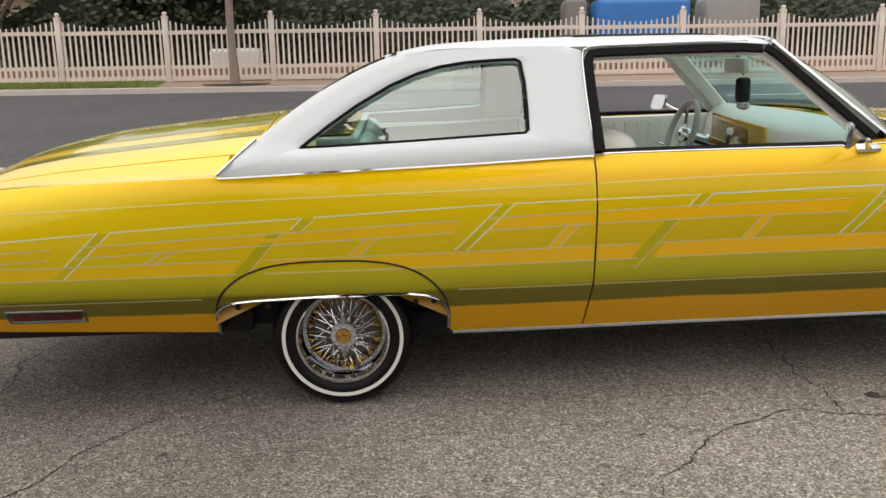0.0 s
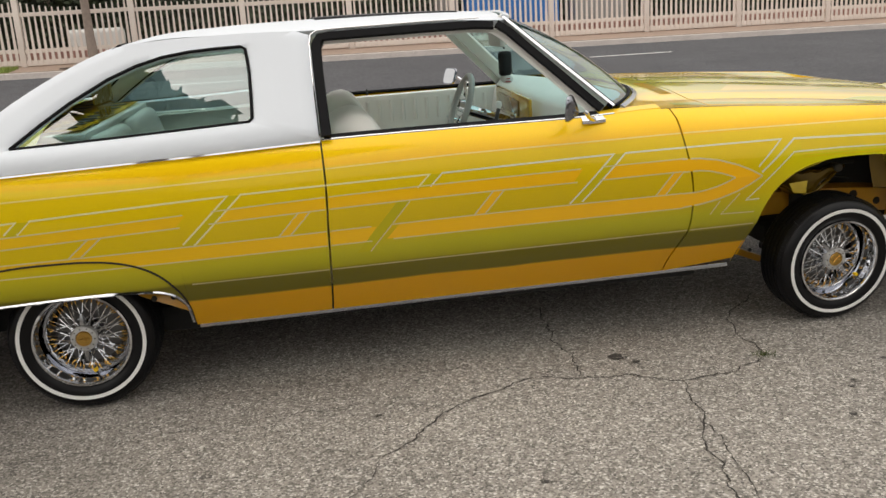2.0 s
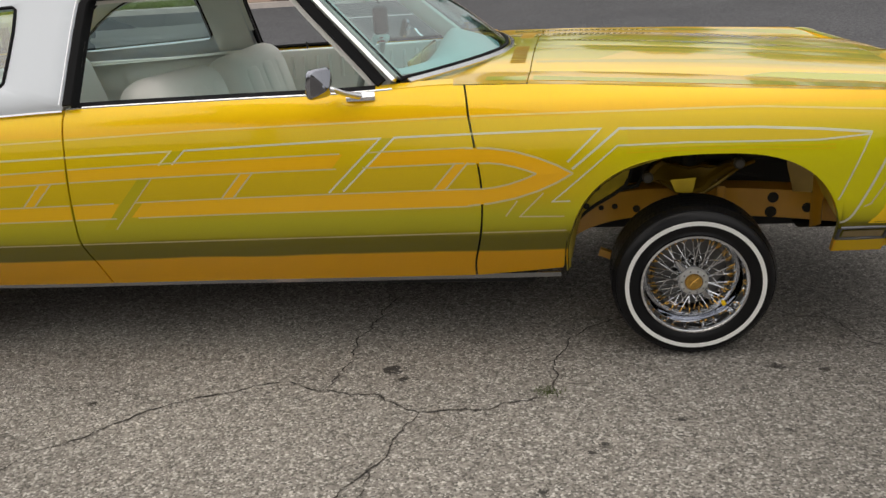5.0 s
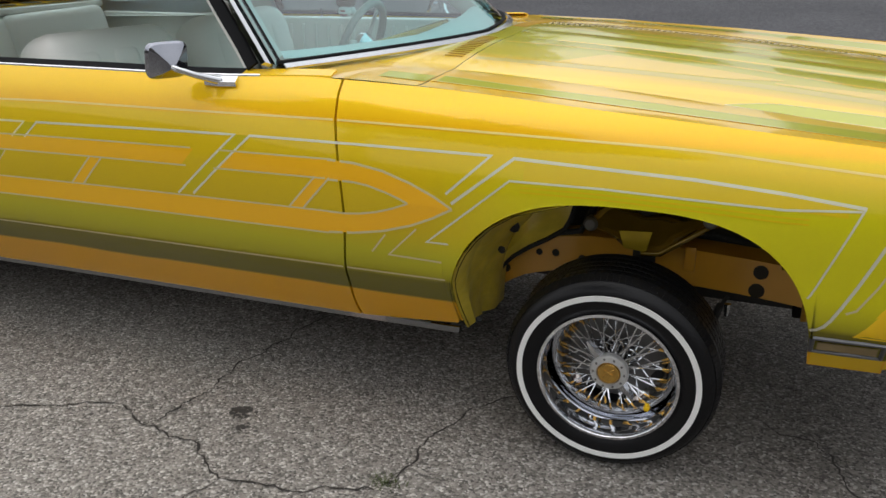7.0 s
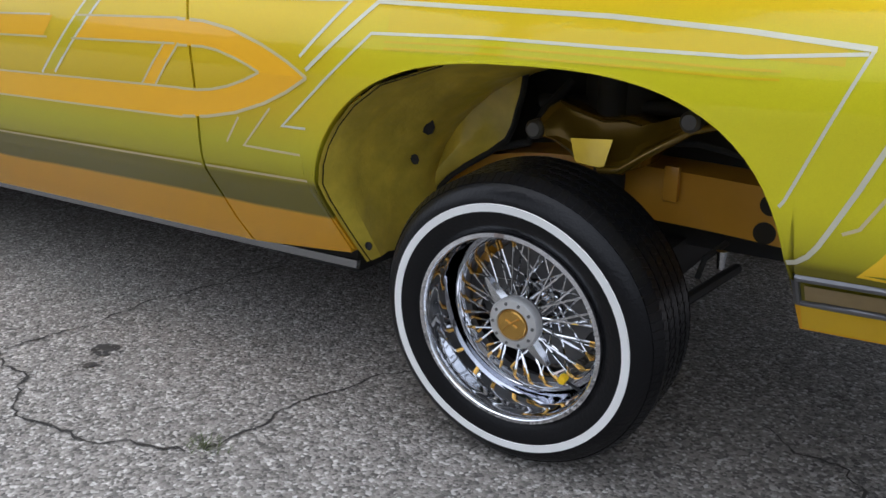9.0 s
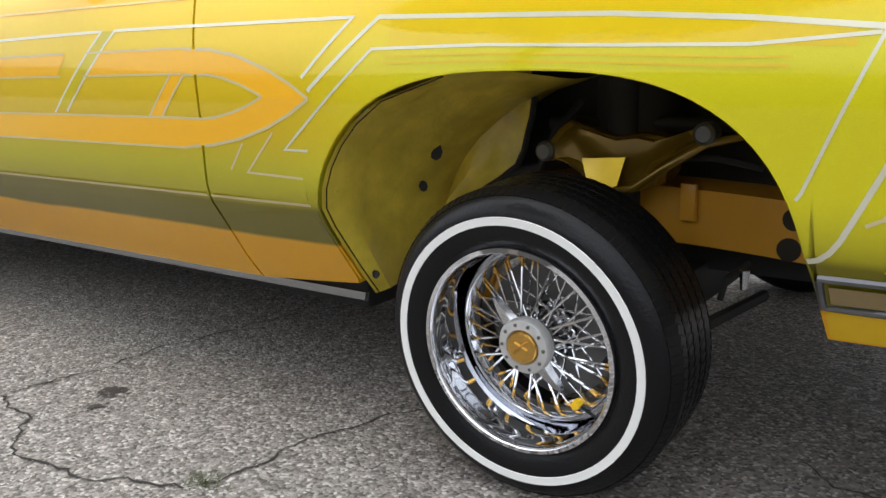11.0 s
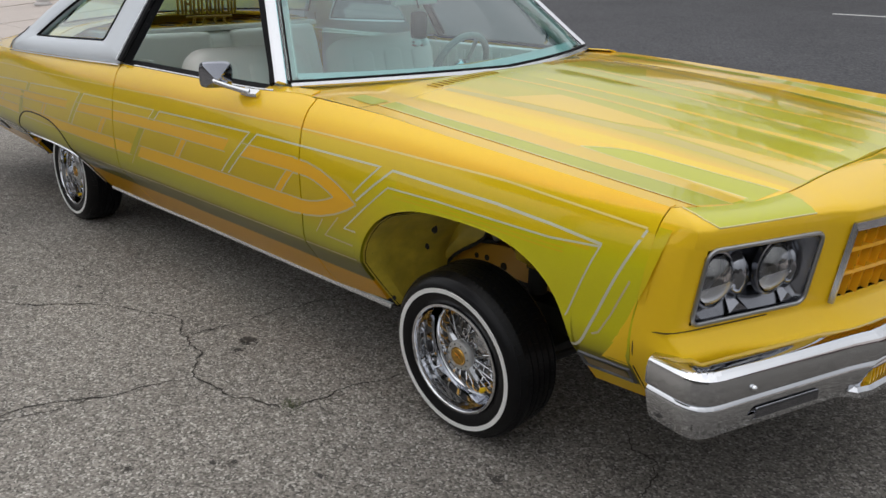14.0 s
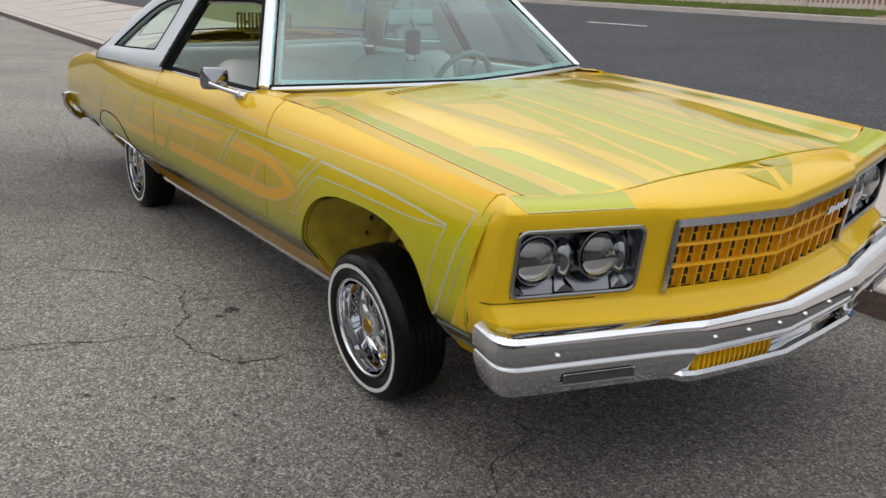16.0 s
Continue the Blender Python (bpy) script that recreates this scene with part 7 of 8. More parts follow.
# console lever seen against the dash
part("floor_lever", tube([(1.86, 0.02, 0.70), (1.82, 0.06, 0.80), (1.86, 0.08, 0.93)], 0.010, 8), M_dark, dash)
part("lever_knob", lathe([(0.0, 0.022), (0.014, 0.018), (0.017, 0.0), (0.010, -0.016)], 12, "z", centre=(1.86, 0.08, 0.94)), M_white, dash, "white lever knob")
# inner mirror and hanging ornament
mir = part("rear_view_mirror", box(1.845, 0.0, 1.262, 0.03, 0.25, 0.068, 0.012), M_dash, car, "rear-view mirror on the windscreen")
part("mirror_stem", tube([(1.85, 0, 1.29), (1.86, 0, 1.35)], 0.008, 8), M_steel, mir)
orn = empty("hanging_ornament")
tagged(orn, "small black, white and red plush ornament hanging from the mirror", "ornament")
orn.matrix_basis = pose(1.88, -0.005, 1.158) @ Matrix.Diagonal((1.3, 1.3, 1.0, 1))
M_plush_k, M_plush_r = material("black_plush", (0.015, 0.015, 0.016), 0.9, bump=0.3, bump_scale=300), material("red_plush", (0.35, 0.03, 0.03), 0.85, bump=0.3, bump_scale=300)
M_plush_w = material("white_plush", (0.7, 0.68, 0.66), 0.85, bump=0.3, bump_scale=300)


def blob(cx, cy, cz, rx, ry, rz):
    bm = bmesh.new()
    bmesh.ops.create_uvsphere(bm, u_segments=16, v_segments=12, radius=1)
    bm.transform(Matrix.Translation((cx, cy, cz)) @ Matrix.Diagonal((rx, ry, rz, 1)))
    return bm


bm = box(0, 0, -0.010, 0.046, 0.052, 0.118, 0.016, 3)
part("ornament_body", bm, M_plush_k, orn)
for y in (-0.014, 0.014):
    base_ = part("ornament_base", blob(0.004, y, -0.084, 0.020, 0.014, 0.020), M_plush_w, orn, "white plush end with red stripes")
    for z in (-0.094, -0.081):
        part("red_stripe", lathe([(0.0136, z - 0.003), (0.0152, z), (0.0136, z + 0.003)], 16, "z", centre=(0.004, y, 0)), M_plush_r, base_)
part("ornament_cord", tube([(0, 0, 0.06), (-0.028, 0.002, 0.125)], 0.003, 6), M_plush_k, orn)
# parcel shelf with yellow scrollwork, and plaque
shelf = part("parcel_shelf", box(-0.10, 0, 1.005, 0.36, 1.40, 0.03, 0.01), M_cream, car, "cream parcel shelf with yellow cut-out panel")
part("shelf_panel", grid([[(x, y, 1.032) for y in np.linspace(-0.66, 0.66, 12)] for x in np.linspace(-0.27, 0.05, 5)], flip=True), M_yellow, shelf, "yellow shelf panel with dark cut-outs")
for k in range(9):
    y = -0.60 + k * 0.15
    for x in (-0.19, -0.03):
        bm = lathe([(0.0, 0.0), (0.050, 0.0), (0.052, -0.003)], 16, "z", centre=(0, 0, 0))
        bm.transform(Matrix.Translation((x, y + 0.04 * (x > -0.1), 1.0370)) @ Matrix.Rotation(0.6, 4, "Z") @ Matrix.Diagonal((1.0, 0.55, 1, 1)))
        part("shelf_cutout", bm, M_dark, shelf)
plq = empty("club_plaque")
tagged(plq, "gold cut-out plaque standing on the parcel shelf", "plaque")
plq.matrix_basis = pose(0.02, -0.02, 1.03)
M_plq = material("aged_brass_plaque", (0.30, 0.20, 0.03), 0.3, metal=0.8, vary=0.2, scale=30)
widths = (0.040, 0.045, 0.042, 0.046, 0.045, 0.018, 0.052, 0.036)
y = -0.20
for k, w_ in enumerate(widths):
    bm = bmesh.new()
    box(0, y + 0.007, 0.125, 0.010, 0.013, 0.115, 0.002, bm=bm)
    if w_ > 0.02:
        box(0, y + w_ - 0.007, 0.125, 0.010, 0.013, 0.115, 0.002, bm=bm)
        box(0, y + w_ / 2, (0.176, 0.125, 0.074, 0.09)[k % 4], 0.009, w_ - 0.014, 0.014, 0.002, bm=bm)
    part("plaque_stroke", bm, M_plq, plq)
    y += w_ + 0.008
part("plaque_bar", box(0, 0.0, 0.052, 0.009, 0.30, 0.012, 0.002), M_plq, plq)
for s in (-1, 1):
    part("plaque_scroll", tube([(0, s * (0.02 + 0.05 * t + 0.02 * math.cos(t * 5)), 0.022 + 0.018 * math.sin(t * 5)) for t in np.linspace(0, 2.4, 24)], 0.005, 6), M_plq, plq)
part("plaque_foot", box(0, 0, 0.002, 0.03, 0.36, 0.008, 0.002), M_plq, plq)

# the raised suspension holds the body higher on its left side
for ob in car.children_recursive:
    if ob.type != "MESH" or ob.name.startswith(("tyre", "tread", "spoke")) or ob.parent.name.startswith("wheel"):
        continue
    for v in ob.data.vertices:
        if v.co.y > 0:
            v.co.z += float(np.interp(v.co.x, [-1.5, 0.5, 2.1, 2.7, 3.2, 4.2], [0.03, 0.03, 0.045, 0.07, 0.082, 0.086])) * v.co.y / 0.84

# ---------------------------------------------------------------- far side of the road: fence, trees, lawn
M_picket = material("beige_vinyl_fence", (0.74, 0.66, 0.60), 0.6, vary=0.06, scale=2, fine=0.04)
M_bark = material("grey_brown_bark", (0.28, 0.225, 0.19), 0.9, vary=0.3, scale=14, bump=0.7, bump_scale=30)
M_leaf = material("dark_green_leaves", (0.026, 0.038, 0.014), 0.6, vary=0.45, scale=3)
M_grass = material("green_lawn_blades", (0.20, 0.26, 0.055), 0.8, vary=0.35, scale=2)
M_brick = material("red_brick_wall", (0.46, 0.27, 0.23), 0.85, vary=0.2, scale=8, fine=0.2, bump_scale=25)
POST = 2.345


def base_z(x):
    return road_z(x, FAR_Y) + 0.11 + (FENCE_Y - FAR_Y) * 0.08


def picket_mesh(h):
    bm = box(0, 0, h / 2, 0.066, 0.022, h)
    for v in bm.verts:
        if v.co.z > h * 0.9:
            v.co.x *= 0.45
    me = bpy.data.meshes.new("picket")
    bm.to_mesh(me)
    bm.free()
    me.materials.append(M_picket)
    return me


NP = 18
drop = [0.16 * math.sin(math.pi * (k + 0.5) / NP) ** 0.8 for k in range(NP)]
pm = [picket_mesh(1.33 - d) for d in drop[:NP // 2]]
pm = pm + pm[::-1]


def fence_panel(x0, detail):
    f = empty("fence_panel")
    tagged(f, "beige vinyl picket fence panel with scalloped top", "fence", "fence panels along the road")
    f.matrix_basis = Matrix.Translation((x0, FENCE_Y, base_z(x0 + POST / 2)))
    part("post", box(0, 0, 0.71, 0.12, 0.12, 1.42, 0.008), M_picket, f)
    part("post_cap", lathe([(0.085, 1.42), (0.085, 1.44), (0.03, 1.455), (0.055, 1.49), (0.045, 1.525), (0.0, 1.545)], 14, "z"), M_picket, f)
    for z, h in ((1.085, 0.085), (0.325, 0.085), (0.075, 0.12)):
        part("rail", box(POST / 2, 0.0, z, POST - 0.10, 0.05, h, 0.006), M_picket, f)
    if detail:
        for k in range(NP):
            ob = new("picket", pm[k])
            ob.parent = f
            ob.matrix_basis = Matrix.Translation((0.06 + (POST - 0.12) * (k + 0.5) / NP, -0.03, 0.03))
    else:
        bm = bmesh.new()
        for k in range(NP):
            h = 1.33 - drop[k]
            box(0.06 + (POST - 0.12) * (k + 0.5) / NP, -0.03, 0.03 + h / 2, 0.066, 0.022, h, bm=bm)
        part("pickets", bm, M_picket, f)
    return f


for k in range(-14, 16):
    x0 = -7.222 + POST * k
    fence_panel(x0, -1 <= k <= 13)
# low brick footing behind the pickets
bm = grid([[(x, FENCE_Y + 0.30, base_z(x) - 0.1) for x in np.linspace(-45, 45, 31)], [(x, FENCE_Y + 0.30, base_z(x) + 0.36) for x in np.linspace(-45, 45, 31)], [(x, FENCE_Y + 0.50, base_z(x) + 0.36) for x in np.linspace(-45, 45, 31)], [(x, FENCE_Y + 0.50, base_z(x) - 0.1) for x in np.linspace(-45, 45, 31)]], flip=False)
bmesh.ops.recalc_face_normals(bm, faces=bm.faces)
tagged(part("brick_footing", bm, M_brick), "low red brick wall behind the fence", "wall", kind="structure")


def leaf_cloud(rng, centre, radii, count, size):
    """Clumps of small leaf blades in a lumpy crown."""
    bm = bmesh.new()
    lumps = [(Vector((rng.uniform(-0.7, 0.7) * radii[0], rng.uniform(-0.7, 0.7) * radii[1], rng.uniform(-0.6, 0.7) * radii[2])), rng.uniform(0.28, 0.55)) for _ in range(14)]
    for _ in range(count):
        c, r = rng.choice(lumps)
        d = Vector((rng.gauss(0, 1), rng.gauss(0, 1), rng.gauss(0, 1))).normalized() * r * rng.uniform(0.55, 1.05)
        p = Vector(centre) + c + Vector((d.x * radii[0], d.y * radii[1], d.z * radii[2]))
        a = Vector((rng.gauss(0, 1), rng.gauss(0, 1), rng.gauss(0, 0.6))).normalized() * size * rng.uniform(0.6, 1.4)
        b = a.orthogonal().normalized() * size * 0.45
        vs = [bm.verts.new(p + q) for q in (a, b, -a, -b)]
        bm.faces.new(vs)
    return bm


def tree(x, y, z0, height, spread, trunk, seed, leaves=2600, label="leafy street tree with dark green crown", leaf=0.13):
    rng = random.Random(seed)
    t = empty("tree")
    tagged(t, label, "tree")
    t.matrix_basis = Matrix.Translation((x, y, z0))
    pts, p = [], Vector((0, 0, -0.1))
    for k in range(7):
        pts.append(p.copy())
        p += Vector((rng.uniform(-0.05, 0.05), rng.uniform(-0.05, 0.05), height * 0.6 / 6))
    bm = tube(pts, [trunk * (1.25 - 0.1 * k) if k else trunk * 1.5 for k in range(7)], 10)
    for k in range(6):
        a = k * 1.05 + rng.uniform(-0.3, 0.3)
        b0 = pts[3 + k % 4]
        e = b0 + Vector((math.cos(a) * spread * 0.6, math.sin(a) * spread * 0.6, height * rng.uniform(0.18, 0.38)))
        tube([b0, b0.lerp(e, 0.5) + Vector((0, 0, 0.1)), e], [trunk * 0.55, trunk * 0.35, trunk * 0.15], 7, bm)
    part("trunk", bm, M_bark, t)
    part("crown", leaf_cloud(rng, (0, 0, height * 0.72), (spread, spread, height * 0.32), leaves, leaf), M_leaf, t)
    return t


tree(-3.25, 15.15, base_z(-3) - 0.05, 7.0, 2.3, 0.078, 3, label="slim street tree with bare grey-brown trunk on the verge")
bm = lathe([(0.0, 0.0), (0.72, 0.0), (0.80, -0.05)], 20, "z")
bm.transform(Matrix.Translation((-3.25, 15.2, base_z(-3) - 0.045)) @ Matrix.Diagonal((1, 0.55, 1, 1)))
tagged(part("tree_pit", bm, material("dark_soil", (0.05, 0.035, 0.025), 0.95, vary=0.3)), "dark soil patch round the street tree", "soil", kind="structure")
tree(-0.3, -7.4, 0.0, 11.6, 3.0, 0.15, 9, 7000, "tall leafy tree at the edge of the lot", 0.30)


def street_lamp(x, y):
    """A tapered round pole on the pavement with an arm over the road."""
    z = walk_z(x, y)
    lamp = empty("street_lamp")
    tagged(lamp, "pale grey round street lamp pole on the pavement", "street lamp")
    lamp.matrix_basis = Matrix.Translation((x, y, z))
    part("base_collar", lathe([(0.0, 0.0), (0.175, 0.0), (0.175, 0.03), (0.150, 0.06), (0.125, 0.07)], 24, "z"), M_pole, lamp)
    part("pole", lathe([(0.125, 0.05), (0.122, 1.0), (0.112, 3.0), (0.095, 6.0), (0.075, 8.6), (0.0, 8.62)], 24, "z"), M_pole, lamp)
    part("hand_hole", box(0.075, 0.088, 0.62, 0.06, 0.06, 0.34, 0.012), M_dark, lamp, "dark hand-hole cover")
    part("arm", tube([(0, 0.02, 8.35), (0, 0.8, 8.62), (0, 1.7, 8.72), (0, 2.3, 8.72)], [0.045, 0.038, 0.030, 0.028], 10), M_pole, lamp)
    part("lamp_head", box(0, 2.55, 8.71, 0.24, 0.60, 0.12, 0.04), M_steel, lamp, "grey lamp head")


M_pole = material("pale_grey_pole_concrete", (0.52, 0.50, 0.49), 0.75, vary=0.10, scale=5, bump=0.15, bump_scale=60, fine=0.08)
street_lamp(-14.2, 3.83)
rng0 = random.Random(11)
for k in range(10):
    x = -34 + k * 4.9 + rng0.uniform(-1.0, 1.0)
    tree(x, 20.5 + rng0.uniform(-0.8, 2.6), 1.15, rng0.uniform(4.2, 6.4), rng0.uniform(1.9, 2.8), 0.16, 50 + k, 3000, "dark broad-leaved tree behind the fence", 0.24)
# clipped hedge behind the fence closes the view between the trunks
rng1 = random.Random(5)
bm = bmesh.new()
for _ in range(22000):
    p = Vector((rng1.uniform(-46, 46), rng1.uniform(18.2, 19.8), 1.1 + 1.9 * rng1.random() ** 0.8 + 0.3 * math.sin(_ * 0.01)))
    a = Vector((rng1.gauss(0, 1), rng1.gauss(0, 1), rng1.gauss(0, 0.7))).normalized() * 0.11
    b = a.orthogonal().normalized() * 0.06
    bm.faces.new([bm.verts.new(p + q) for q in (a, b, -a, -b)])
tagged(part("hedge", bm, M_leaf), "dark dense shrubbery behind the fence", "hedge", kind="stuff")
# dark sheet behind the leaves; the shrubs' inner shade is put into its colour
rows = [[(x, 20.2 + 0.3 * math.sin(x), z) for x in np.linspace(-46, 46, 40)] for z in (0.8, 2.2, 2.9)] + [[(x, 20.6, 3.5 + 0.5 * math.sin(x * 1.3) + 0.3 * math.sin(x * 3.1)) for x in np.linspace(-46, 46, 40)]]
tagged(part("hedge_core", grid(rows), material("shaded_shrub_core", (0.018, 0.022, 0.012), 0.9, vary=0.4, scale=3)), "dark sheet in place of the shaded depth of the shrubbery", "hedge", kind="stuff")


def parked_box(x, y, sx, sy, sz, col, label, cat, name):
    """Covered load behind the fence: a sagging sheet over a crate."""
    m = material(name + "_sheet", col, 0.6, vary=0.15, scale=2, bump=0.2, bump_scale=6)
    bm = box(x, y, 1.15 + sz / 2, sx, sy, sz, 0.12, 4)
    for v in bm.verts:
        v.co.z -= 0.06 * math.sin((v.co.x - x) * 5) ** 2
        v.co.y += 0.04 * math.sin(v.co.x * 9)
    ob = part(name, bm, m)
    return tagged(ob, label, cat)


parked_box(6.3, 17.7, 2.3, 0.9, 1.75, (0.03, 0.17, 0.50), "bright blue sheeted stall behind the picket fence", "tarpaulin", "blue_tarpaulin")
parked_box(4.7, 17.9, 0.55, 0.8, 1.8, (0.20, 0.19, 0.18), "dull grey upright cabinet behind the fence", "cabinet", "utility_cabinet")
parked_box(8.6, 17.9, 1.4, 0.9, 1.75, (0.30, 0.30, 0.29), "grey covered load behind the fence", "tarpaulin", "grey_tarpaulin")
parked_box(-3.6, 17.4, 1.2, 0.6, 0.75, (0.66, 0.66, 0.64), "white crate behind the fence", "crate", "white_crate")

# houses behind the trees
def house(x, y, z0, sx, sy, h, wall, roof_c, label, facing=-1):
    hs = empty("house")
    tagged(hs, label, "house")
    hs.matrix_basis = Matrix.Translation((x, y, z0))
    mw = material("stucco_wall", wall, 0.85, vary=0.06, scale=1, bump=0.2, bump_scale=40)
    mr_ = material("shingle_roof", roof_c, 0.9, vary=0.2, scale=3, fine=0.2, bump_scale=12)
    part("wall", box(0, 0, h / 2, sx, sy, h), mw, hs)
    bm = bmesh.new()
    a = [bm.verts.new(p) for p in ((-sx / 2 - 0.5, -sy / 2 - 0.5, h), (sx / 2 + 0.5, -sy / 2 - 0.5, h), (sx / 2 + 0.5, sy / 2 + 0.5, h), (-sx / 2 - 0.5, sy / 2 + 0.5, h), (-sx / 2 + 1.5, 0, h + 1.7), (sx / 2 - 1.5, 0, h + 1.7))]
    for q in ((0, 1, 5, 4), (2, 3, 4, 5), (0, 4, 3), (1, 2, 5), (3, 2, 1, 0)):
        bm.faces.new([a[i] for i in q])
    part("roof", bm, mr_, hs)
    for k in range(3):
        xx = -sx / 2 + sx * (k + 0.5) / 3
        win = part("window", box(xx, facing * (sy / 2 + 0.02), h * 0.55, 1.3, 0.06, 1.1, 0.01), M_white, hs)
        part("pane", box(xx, facing * (sy / 2 + 0.055), h * 0.55, 1.12, 0.02, 0.92), M_dark, win)
    return hs


house(-9, 34, 1.3, 16, 9, 3.0, (0.55, 0.46, 0.38), (0.22, 0.10, 0.07), "beige stucco house with red-brown roof behind the trees")
house(14, 36, 1.3, 18, 9, 3.0, (0.58, 0.55, 0.50), (0.16, 0.14, 0.13), "pale stucco house with grey roof behind the trees")

# lawn patches on the verge
rng2 = random.Random(8)


def lawn(x0, x1, y0, y1, n):
    bm = bmesh.new()
    for _ in range(n):
        x, y = rng2.uniform(x0, x1), rng2.uniform(y0, y1)
        if x > x1 - 0.8 and rng2.random() < (x - x1 + 0.8):
            continue
        z = road_z(x, FAR_Y) + 0.10 + (y - FAR_Y) * 0.08
        a = rng2.uniform(0, 6.28)
        h, w = rng2.uniform(0.03, 0.10), 0.018
        bm.faces.new([bm.verts.new(p) for p in ((x - w * math.cos(a), y - w * math.sin(a), z), (x + w * math.cos(a), y + w * math.sin(a), z), (x + rng2.uniform(-0.03, 0.03), y + rng2.uniform(-0.03, 0.03), z + h))])
    tagged(part("lawn", bm, M_grass), "strip of green lawn on the far verge", "grass", kind="stuff")
    bm = grid([[(x, y, road_z(x, FAR_Y) + 0.118 + (y - FAR_Y) * 0.08) for x in np.linspace(x0, x1 - 0.3, 12)] for y in (y0, y1)], flip=True)
    tagged(part("lawn_soil", bm, M_grass_soil), "green turf below the lawn blades", "grass", kind="structure")


lawn(-9.0, -4.9, 14.85, 15.75, 14000)
lawn(-30.0, -9.0, 14.85, 15.75, 22000)

# ---------------------------------------------------------------- cracks, stains and a tuft in the lane asphalt
M_crack = material("open_asphalt_crack", (0.036, 0.032, 0.028), 0.95, vary=0.4, scale=30)
rng3 = random.Random(21)


def crack(line, width=0.012, rough=0.018):
    """A ragged crack along a few plan points; it wanders and changes width."""
    pts = []
    for (x0, y0), (x1, y1) in zip(line, line[1:]):
        n = max(2, int(math.hypot(x1 - x0, y1 - y0) / 0.018))
        for k in range(n):
            f = k / n
            pts.append((lerp(x0, x1, f), lerp(y0, y1, f)))
    pts.append(line[-1])
    bm, prev = bmesh.new(), None
    ox = oy = 0.0
    for i, (x, y) in enumerate(pts):
        ox, oy = 0.75 * ox + rng3.uniform(-1, 1) * rough * 0.6, 0.75 * oy + rng3.uniform(-1, 1) * rough * 0.6
        ends = min(1.0, i / 4 + 0.25, (len(pts) - 1 - i) / 4 + 0.25)
        w = 0.68 * width * rng3.uniform(0.15, 1.0) * ends / 2
        a, b = pts[max(i - 1, 0)], pts[min(i + 1, len(pts) - 1)]
        d = Vector((b[0] - a[0], b[1] - a[1])).normalized()
        q = [bm.verts.new((x + ox - d.y * w * e, y + oy + d.x * w * e, 0.0022)) for e in (1, -1)]
        if prev:
            bm.faces.new((prev[0], prev[1], q[1], q[0]))
        prev = q
    bmesh.ops.recalc_face_normals(bm, faces=bm.faces)
    for f in bm.faces:
        if f.normal.z < 0:
            f.normal_flip()
    ob = part("crack", bm, M_crack)
    return tagged(ob, "ragged dark crack in the lane asphalt", "crack", "asphalt cracks", "structure")


crack([(1.05, -1.61), (1.38, -1.265), (1.65, -1.13), (1.85, -1.186), (2.04, -1.226), (2.21, -1.335), (2.42, -1.30), (2.61, -1.20)], 0.014)
crack([(1.85, -1.186), (1.88, -0.93), (1.86, -0.78), (1.88, -0.62), (1.93, -0.3)], 0.014)
crack([(2.61, -1.20), (2.625, -0.97), (2.65, -0.78), (2.75, -0.65), (2.95, -0.45)], 0.013)
crack([(2.20, -1.335), (2.12, -1.6), (2.06, -1.75), (1.99, -2.12), (1.96, -2.7)], 0.013)
crack([(2.12, -1.62), (2.13, -1.79), (2.06, -2.10), (1.9, -2.5)], 0.008)
crack([(3.43, -0.48), (3.51, -0.545), (3.61, -0.55), (3.70, -0.77), (3.82, -0.85), (4.0, -1.25), (4.05, -1.7)], 0.012)
crack([(-1.45, 0.07), (-1.51, -0.25), (-1.42, -0.64), (-1.55, -0.95), (-1.9, -1.2)], 0.016)
crack([(-0.40, -0.72), (-0.58, -0.86), (-0.776, -1.06), (-0.93, -1.36), (-0.98, -1.51), (-1.2, -2.0)], 0.013)
crack([(1.05, -1.61), (0.9, -1.9), (0.6, -2.2)], 0.007)
crack([(-1.1, -1.38), (-1.67, -1.02), (-2.6, -0.9), (-3.4, -1.2)], 0.014)
crack([(1.30, -1.30), (1.0, -1.18), (0.4, -1.22), (-0.2, -1.35), (-0.9, -1.38)], 0.006)
crack([(0.2, -2.3), (-0.6, -2.0), (-1.4, -2.4), (-2.6, -2.2)], 0.009)
crack([(-2.0, -1.2), (-2.3, -2.2), (-3.0, -3.2)], 0.01)

M_stain = material("oil_stain", (0.055, 0.050, 0.045), 0.7, vary=0.4, scale=40)


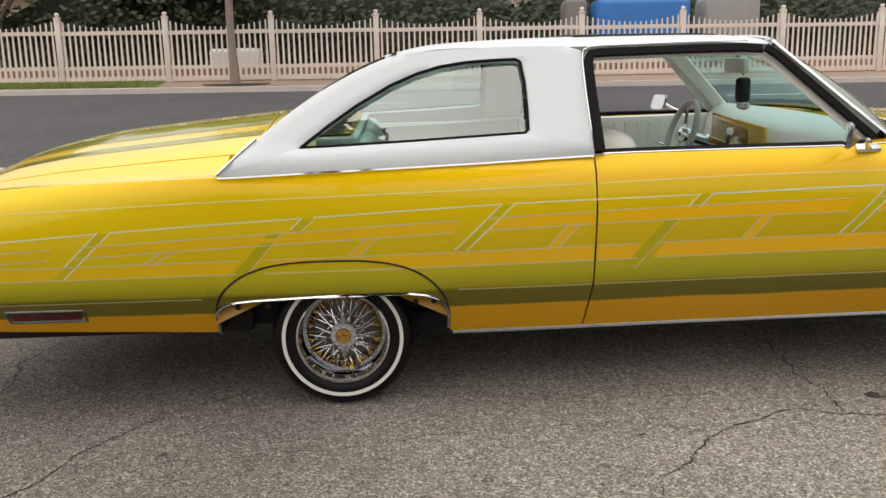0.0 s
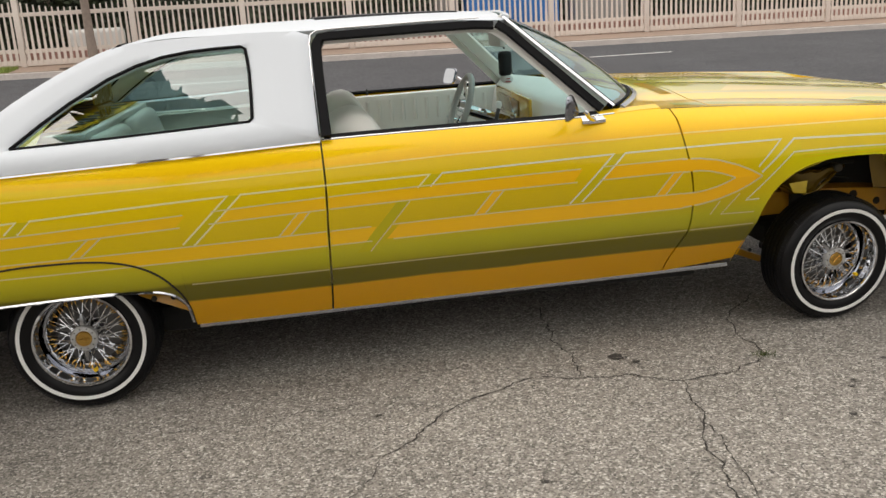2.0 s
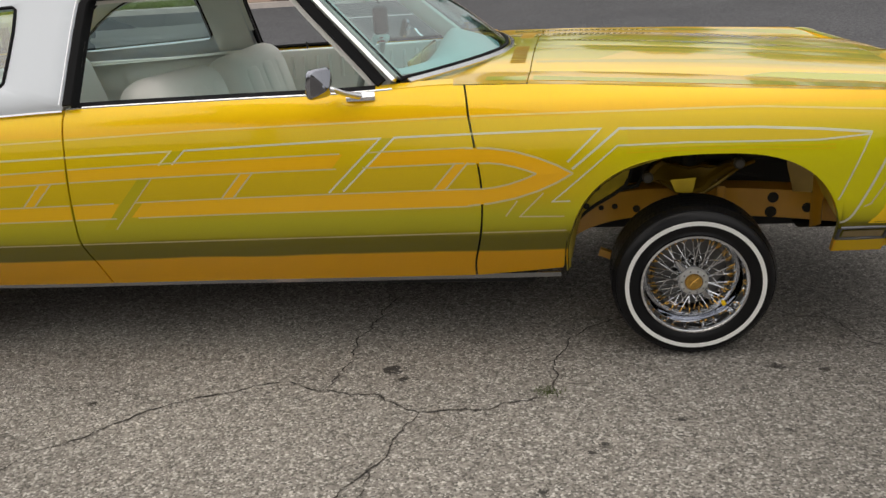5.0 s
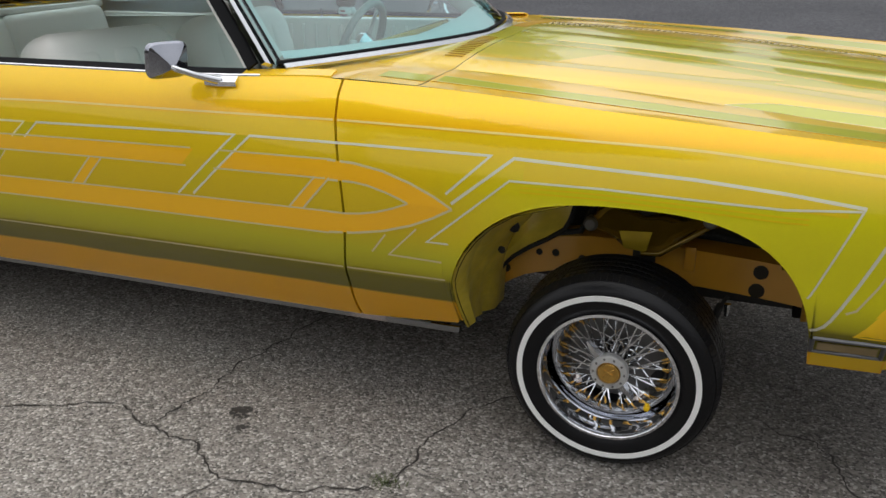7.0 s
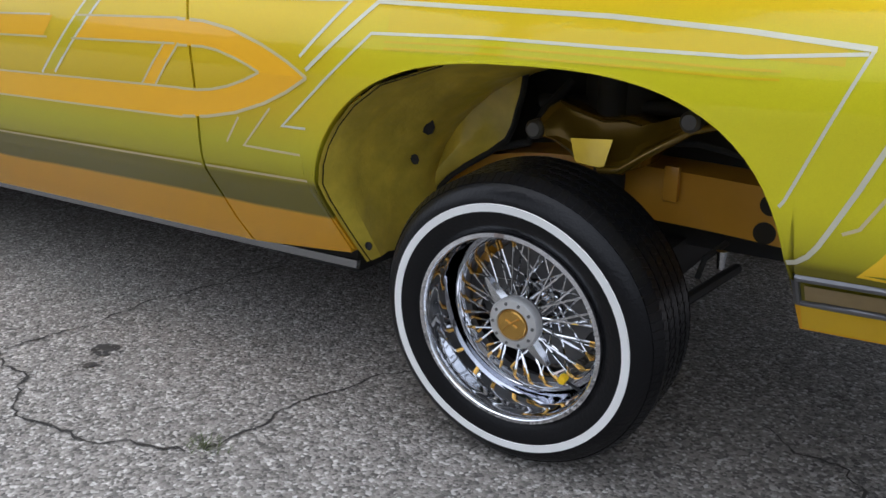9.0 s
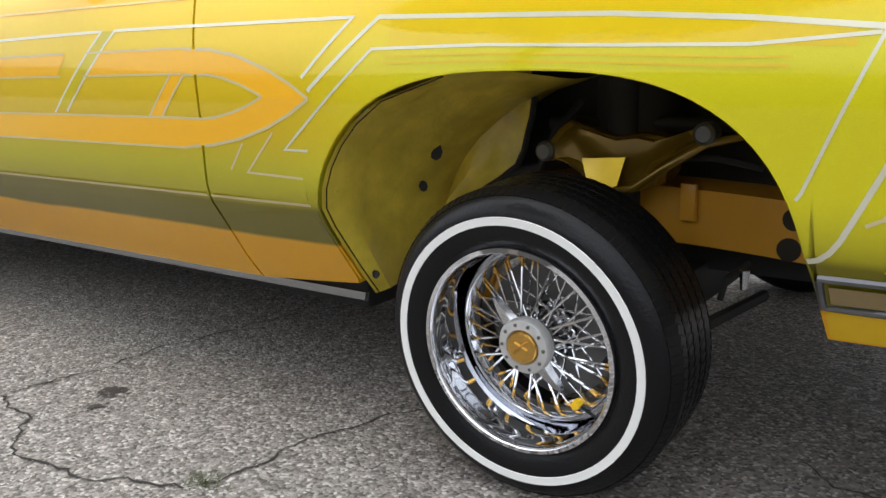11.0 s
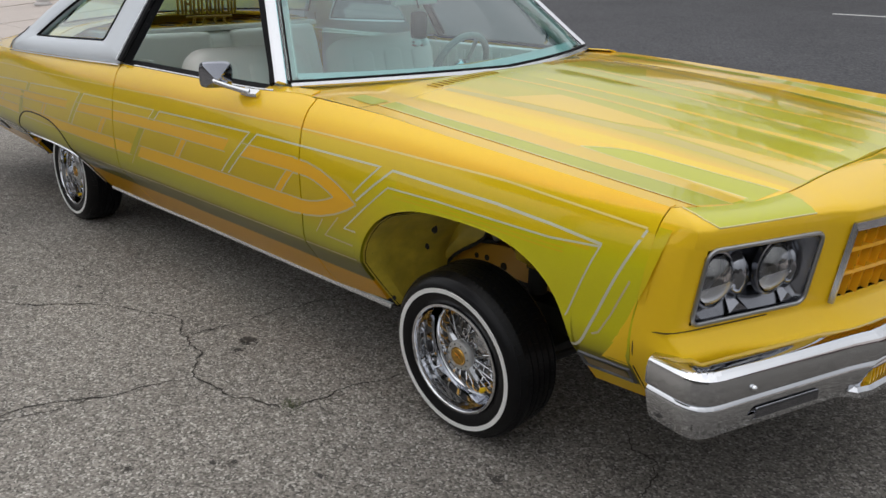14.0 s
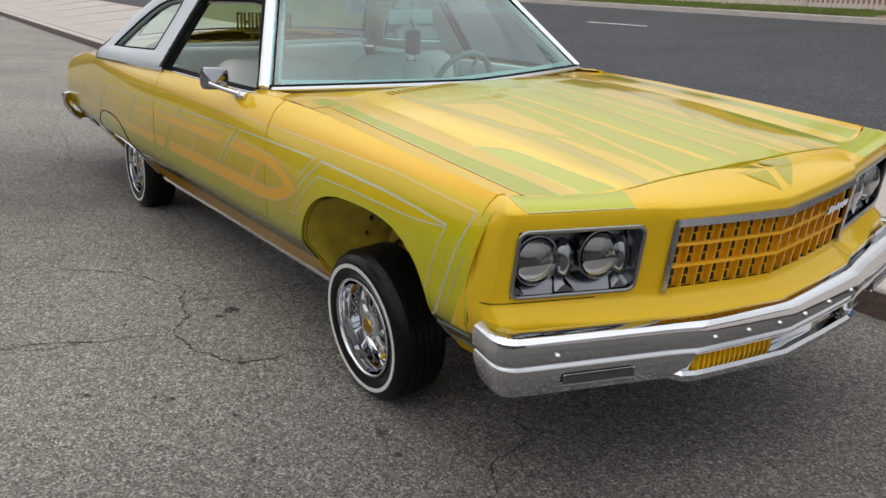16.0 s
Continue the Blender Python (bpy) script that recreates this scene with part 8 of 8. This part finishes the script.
def spot(x, y, r, seed):
    """A ragged dark stain: scattered small patches thinning outwards."""
    rg = random.Random(seed)
    bm = bmesh.new()
    for k in range(46):
        a, d = rg.uniform(0, 6.28), r * abs(rg.gauss(0, 0.5))
        s_ = rg.uniform(0.10, 0.28) * r
        c = (x + d * math.cos(a), y + d * math.sin(a) * 0.8)
        vs = [bm.verts.new((c[0] + s_ * rg.uniform(0.4, 1) * math.cos(t), c[1] + s_ * rg.uniform(0.4, 1) * math.sin(t), 0.0012 + 0.00003 * k)) for t in np.linspace(0, 6.28, 8)[:-1]]
        bm.faces.new(vs)
    return tagged(part("oil_spot", bm, M_stain), "small dark oil stain on the asphalt", "stain", "oil stains", "structure")


for i, (x, y, r) in enumerate(((2.05, -1.02, 0.055), (1.06, -1.30, 0.022), (2.735, -1.55, 0.02), (2.10, -1.10, 0.03), (3.0, -1.35, 0.02), (2.6, -1.75, 0.02), (3.35, -0.98, 0.03), (1.5, -1.9, 0.02), (0.3, -1.7, 0.018), (3.3, -1.4, 0.016), (-0.6, -1.3, 0.025), (2.77, -1.50, 0.018), (3.5, -1.0, 0.03))):
    spot(x, y, r, 300 + i)
rg = random.Random(77)
bm = bmesh.new()
for _ in range(90):
    a, d = rg.uniform(0, 6.28), 0.035 * rg.random()
    x, y = 2.60 + d * math.cos(a) * 1.6, -1.185 + d * math.sin(a)
    t = rg.uniform(0, 6.28)
    h = rg.uniform(0.006, 0.022)
    bm.faces.new([bm.verts.new(p) for p in ((x - 0.0016, y, 0.001), (x + 0.0016, y, 0.001), (x + 0.015 * math.cos(t), y + 0.015 * math.sin(t), h))])
tagged(part("grass_tuft", bm, material("dry_green_tuft", (0.075, 0.095, 0.03), 0.9, vary=0.3, scale=60)), "tiny green tuft growing in an asphalt crack", "grass", kind="stuff")

# unseen plain walls added behind the viewer, to close the lot and darken reflections
M_addedwall = material("plain_brown_plaster", (0.15, 0.14, 0.125), 0.9, vary=0.2, scale=0.6, bump=0.2, bump_scale=30)
for k, (cx, cy, sx, sy, h) in enumerate(((-5.0, -19.0, 84.0, 0.3, 4.2), (37.0, -9.0, 0.3, 19.7, 4.2), (-47.0, -9.0, 0.3, 19.7, 4.2))):
    tagged(part("lot_wall", box(cx, cy, h / 2 - 0.05, sx, sy, h, 0.02), M_addedwall), "unseen plain brown wall added to darken reflections", "wall", kind="structure")
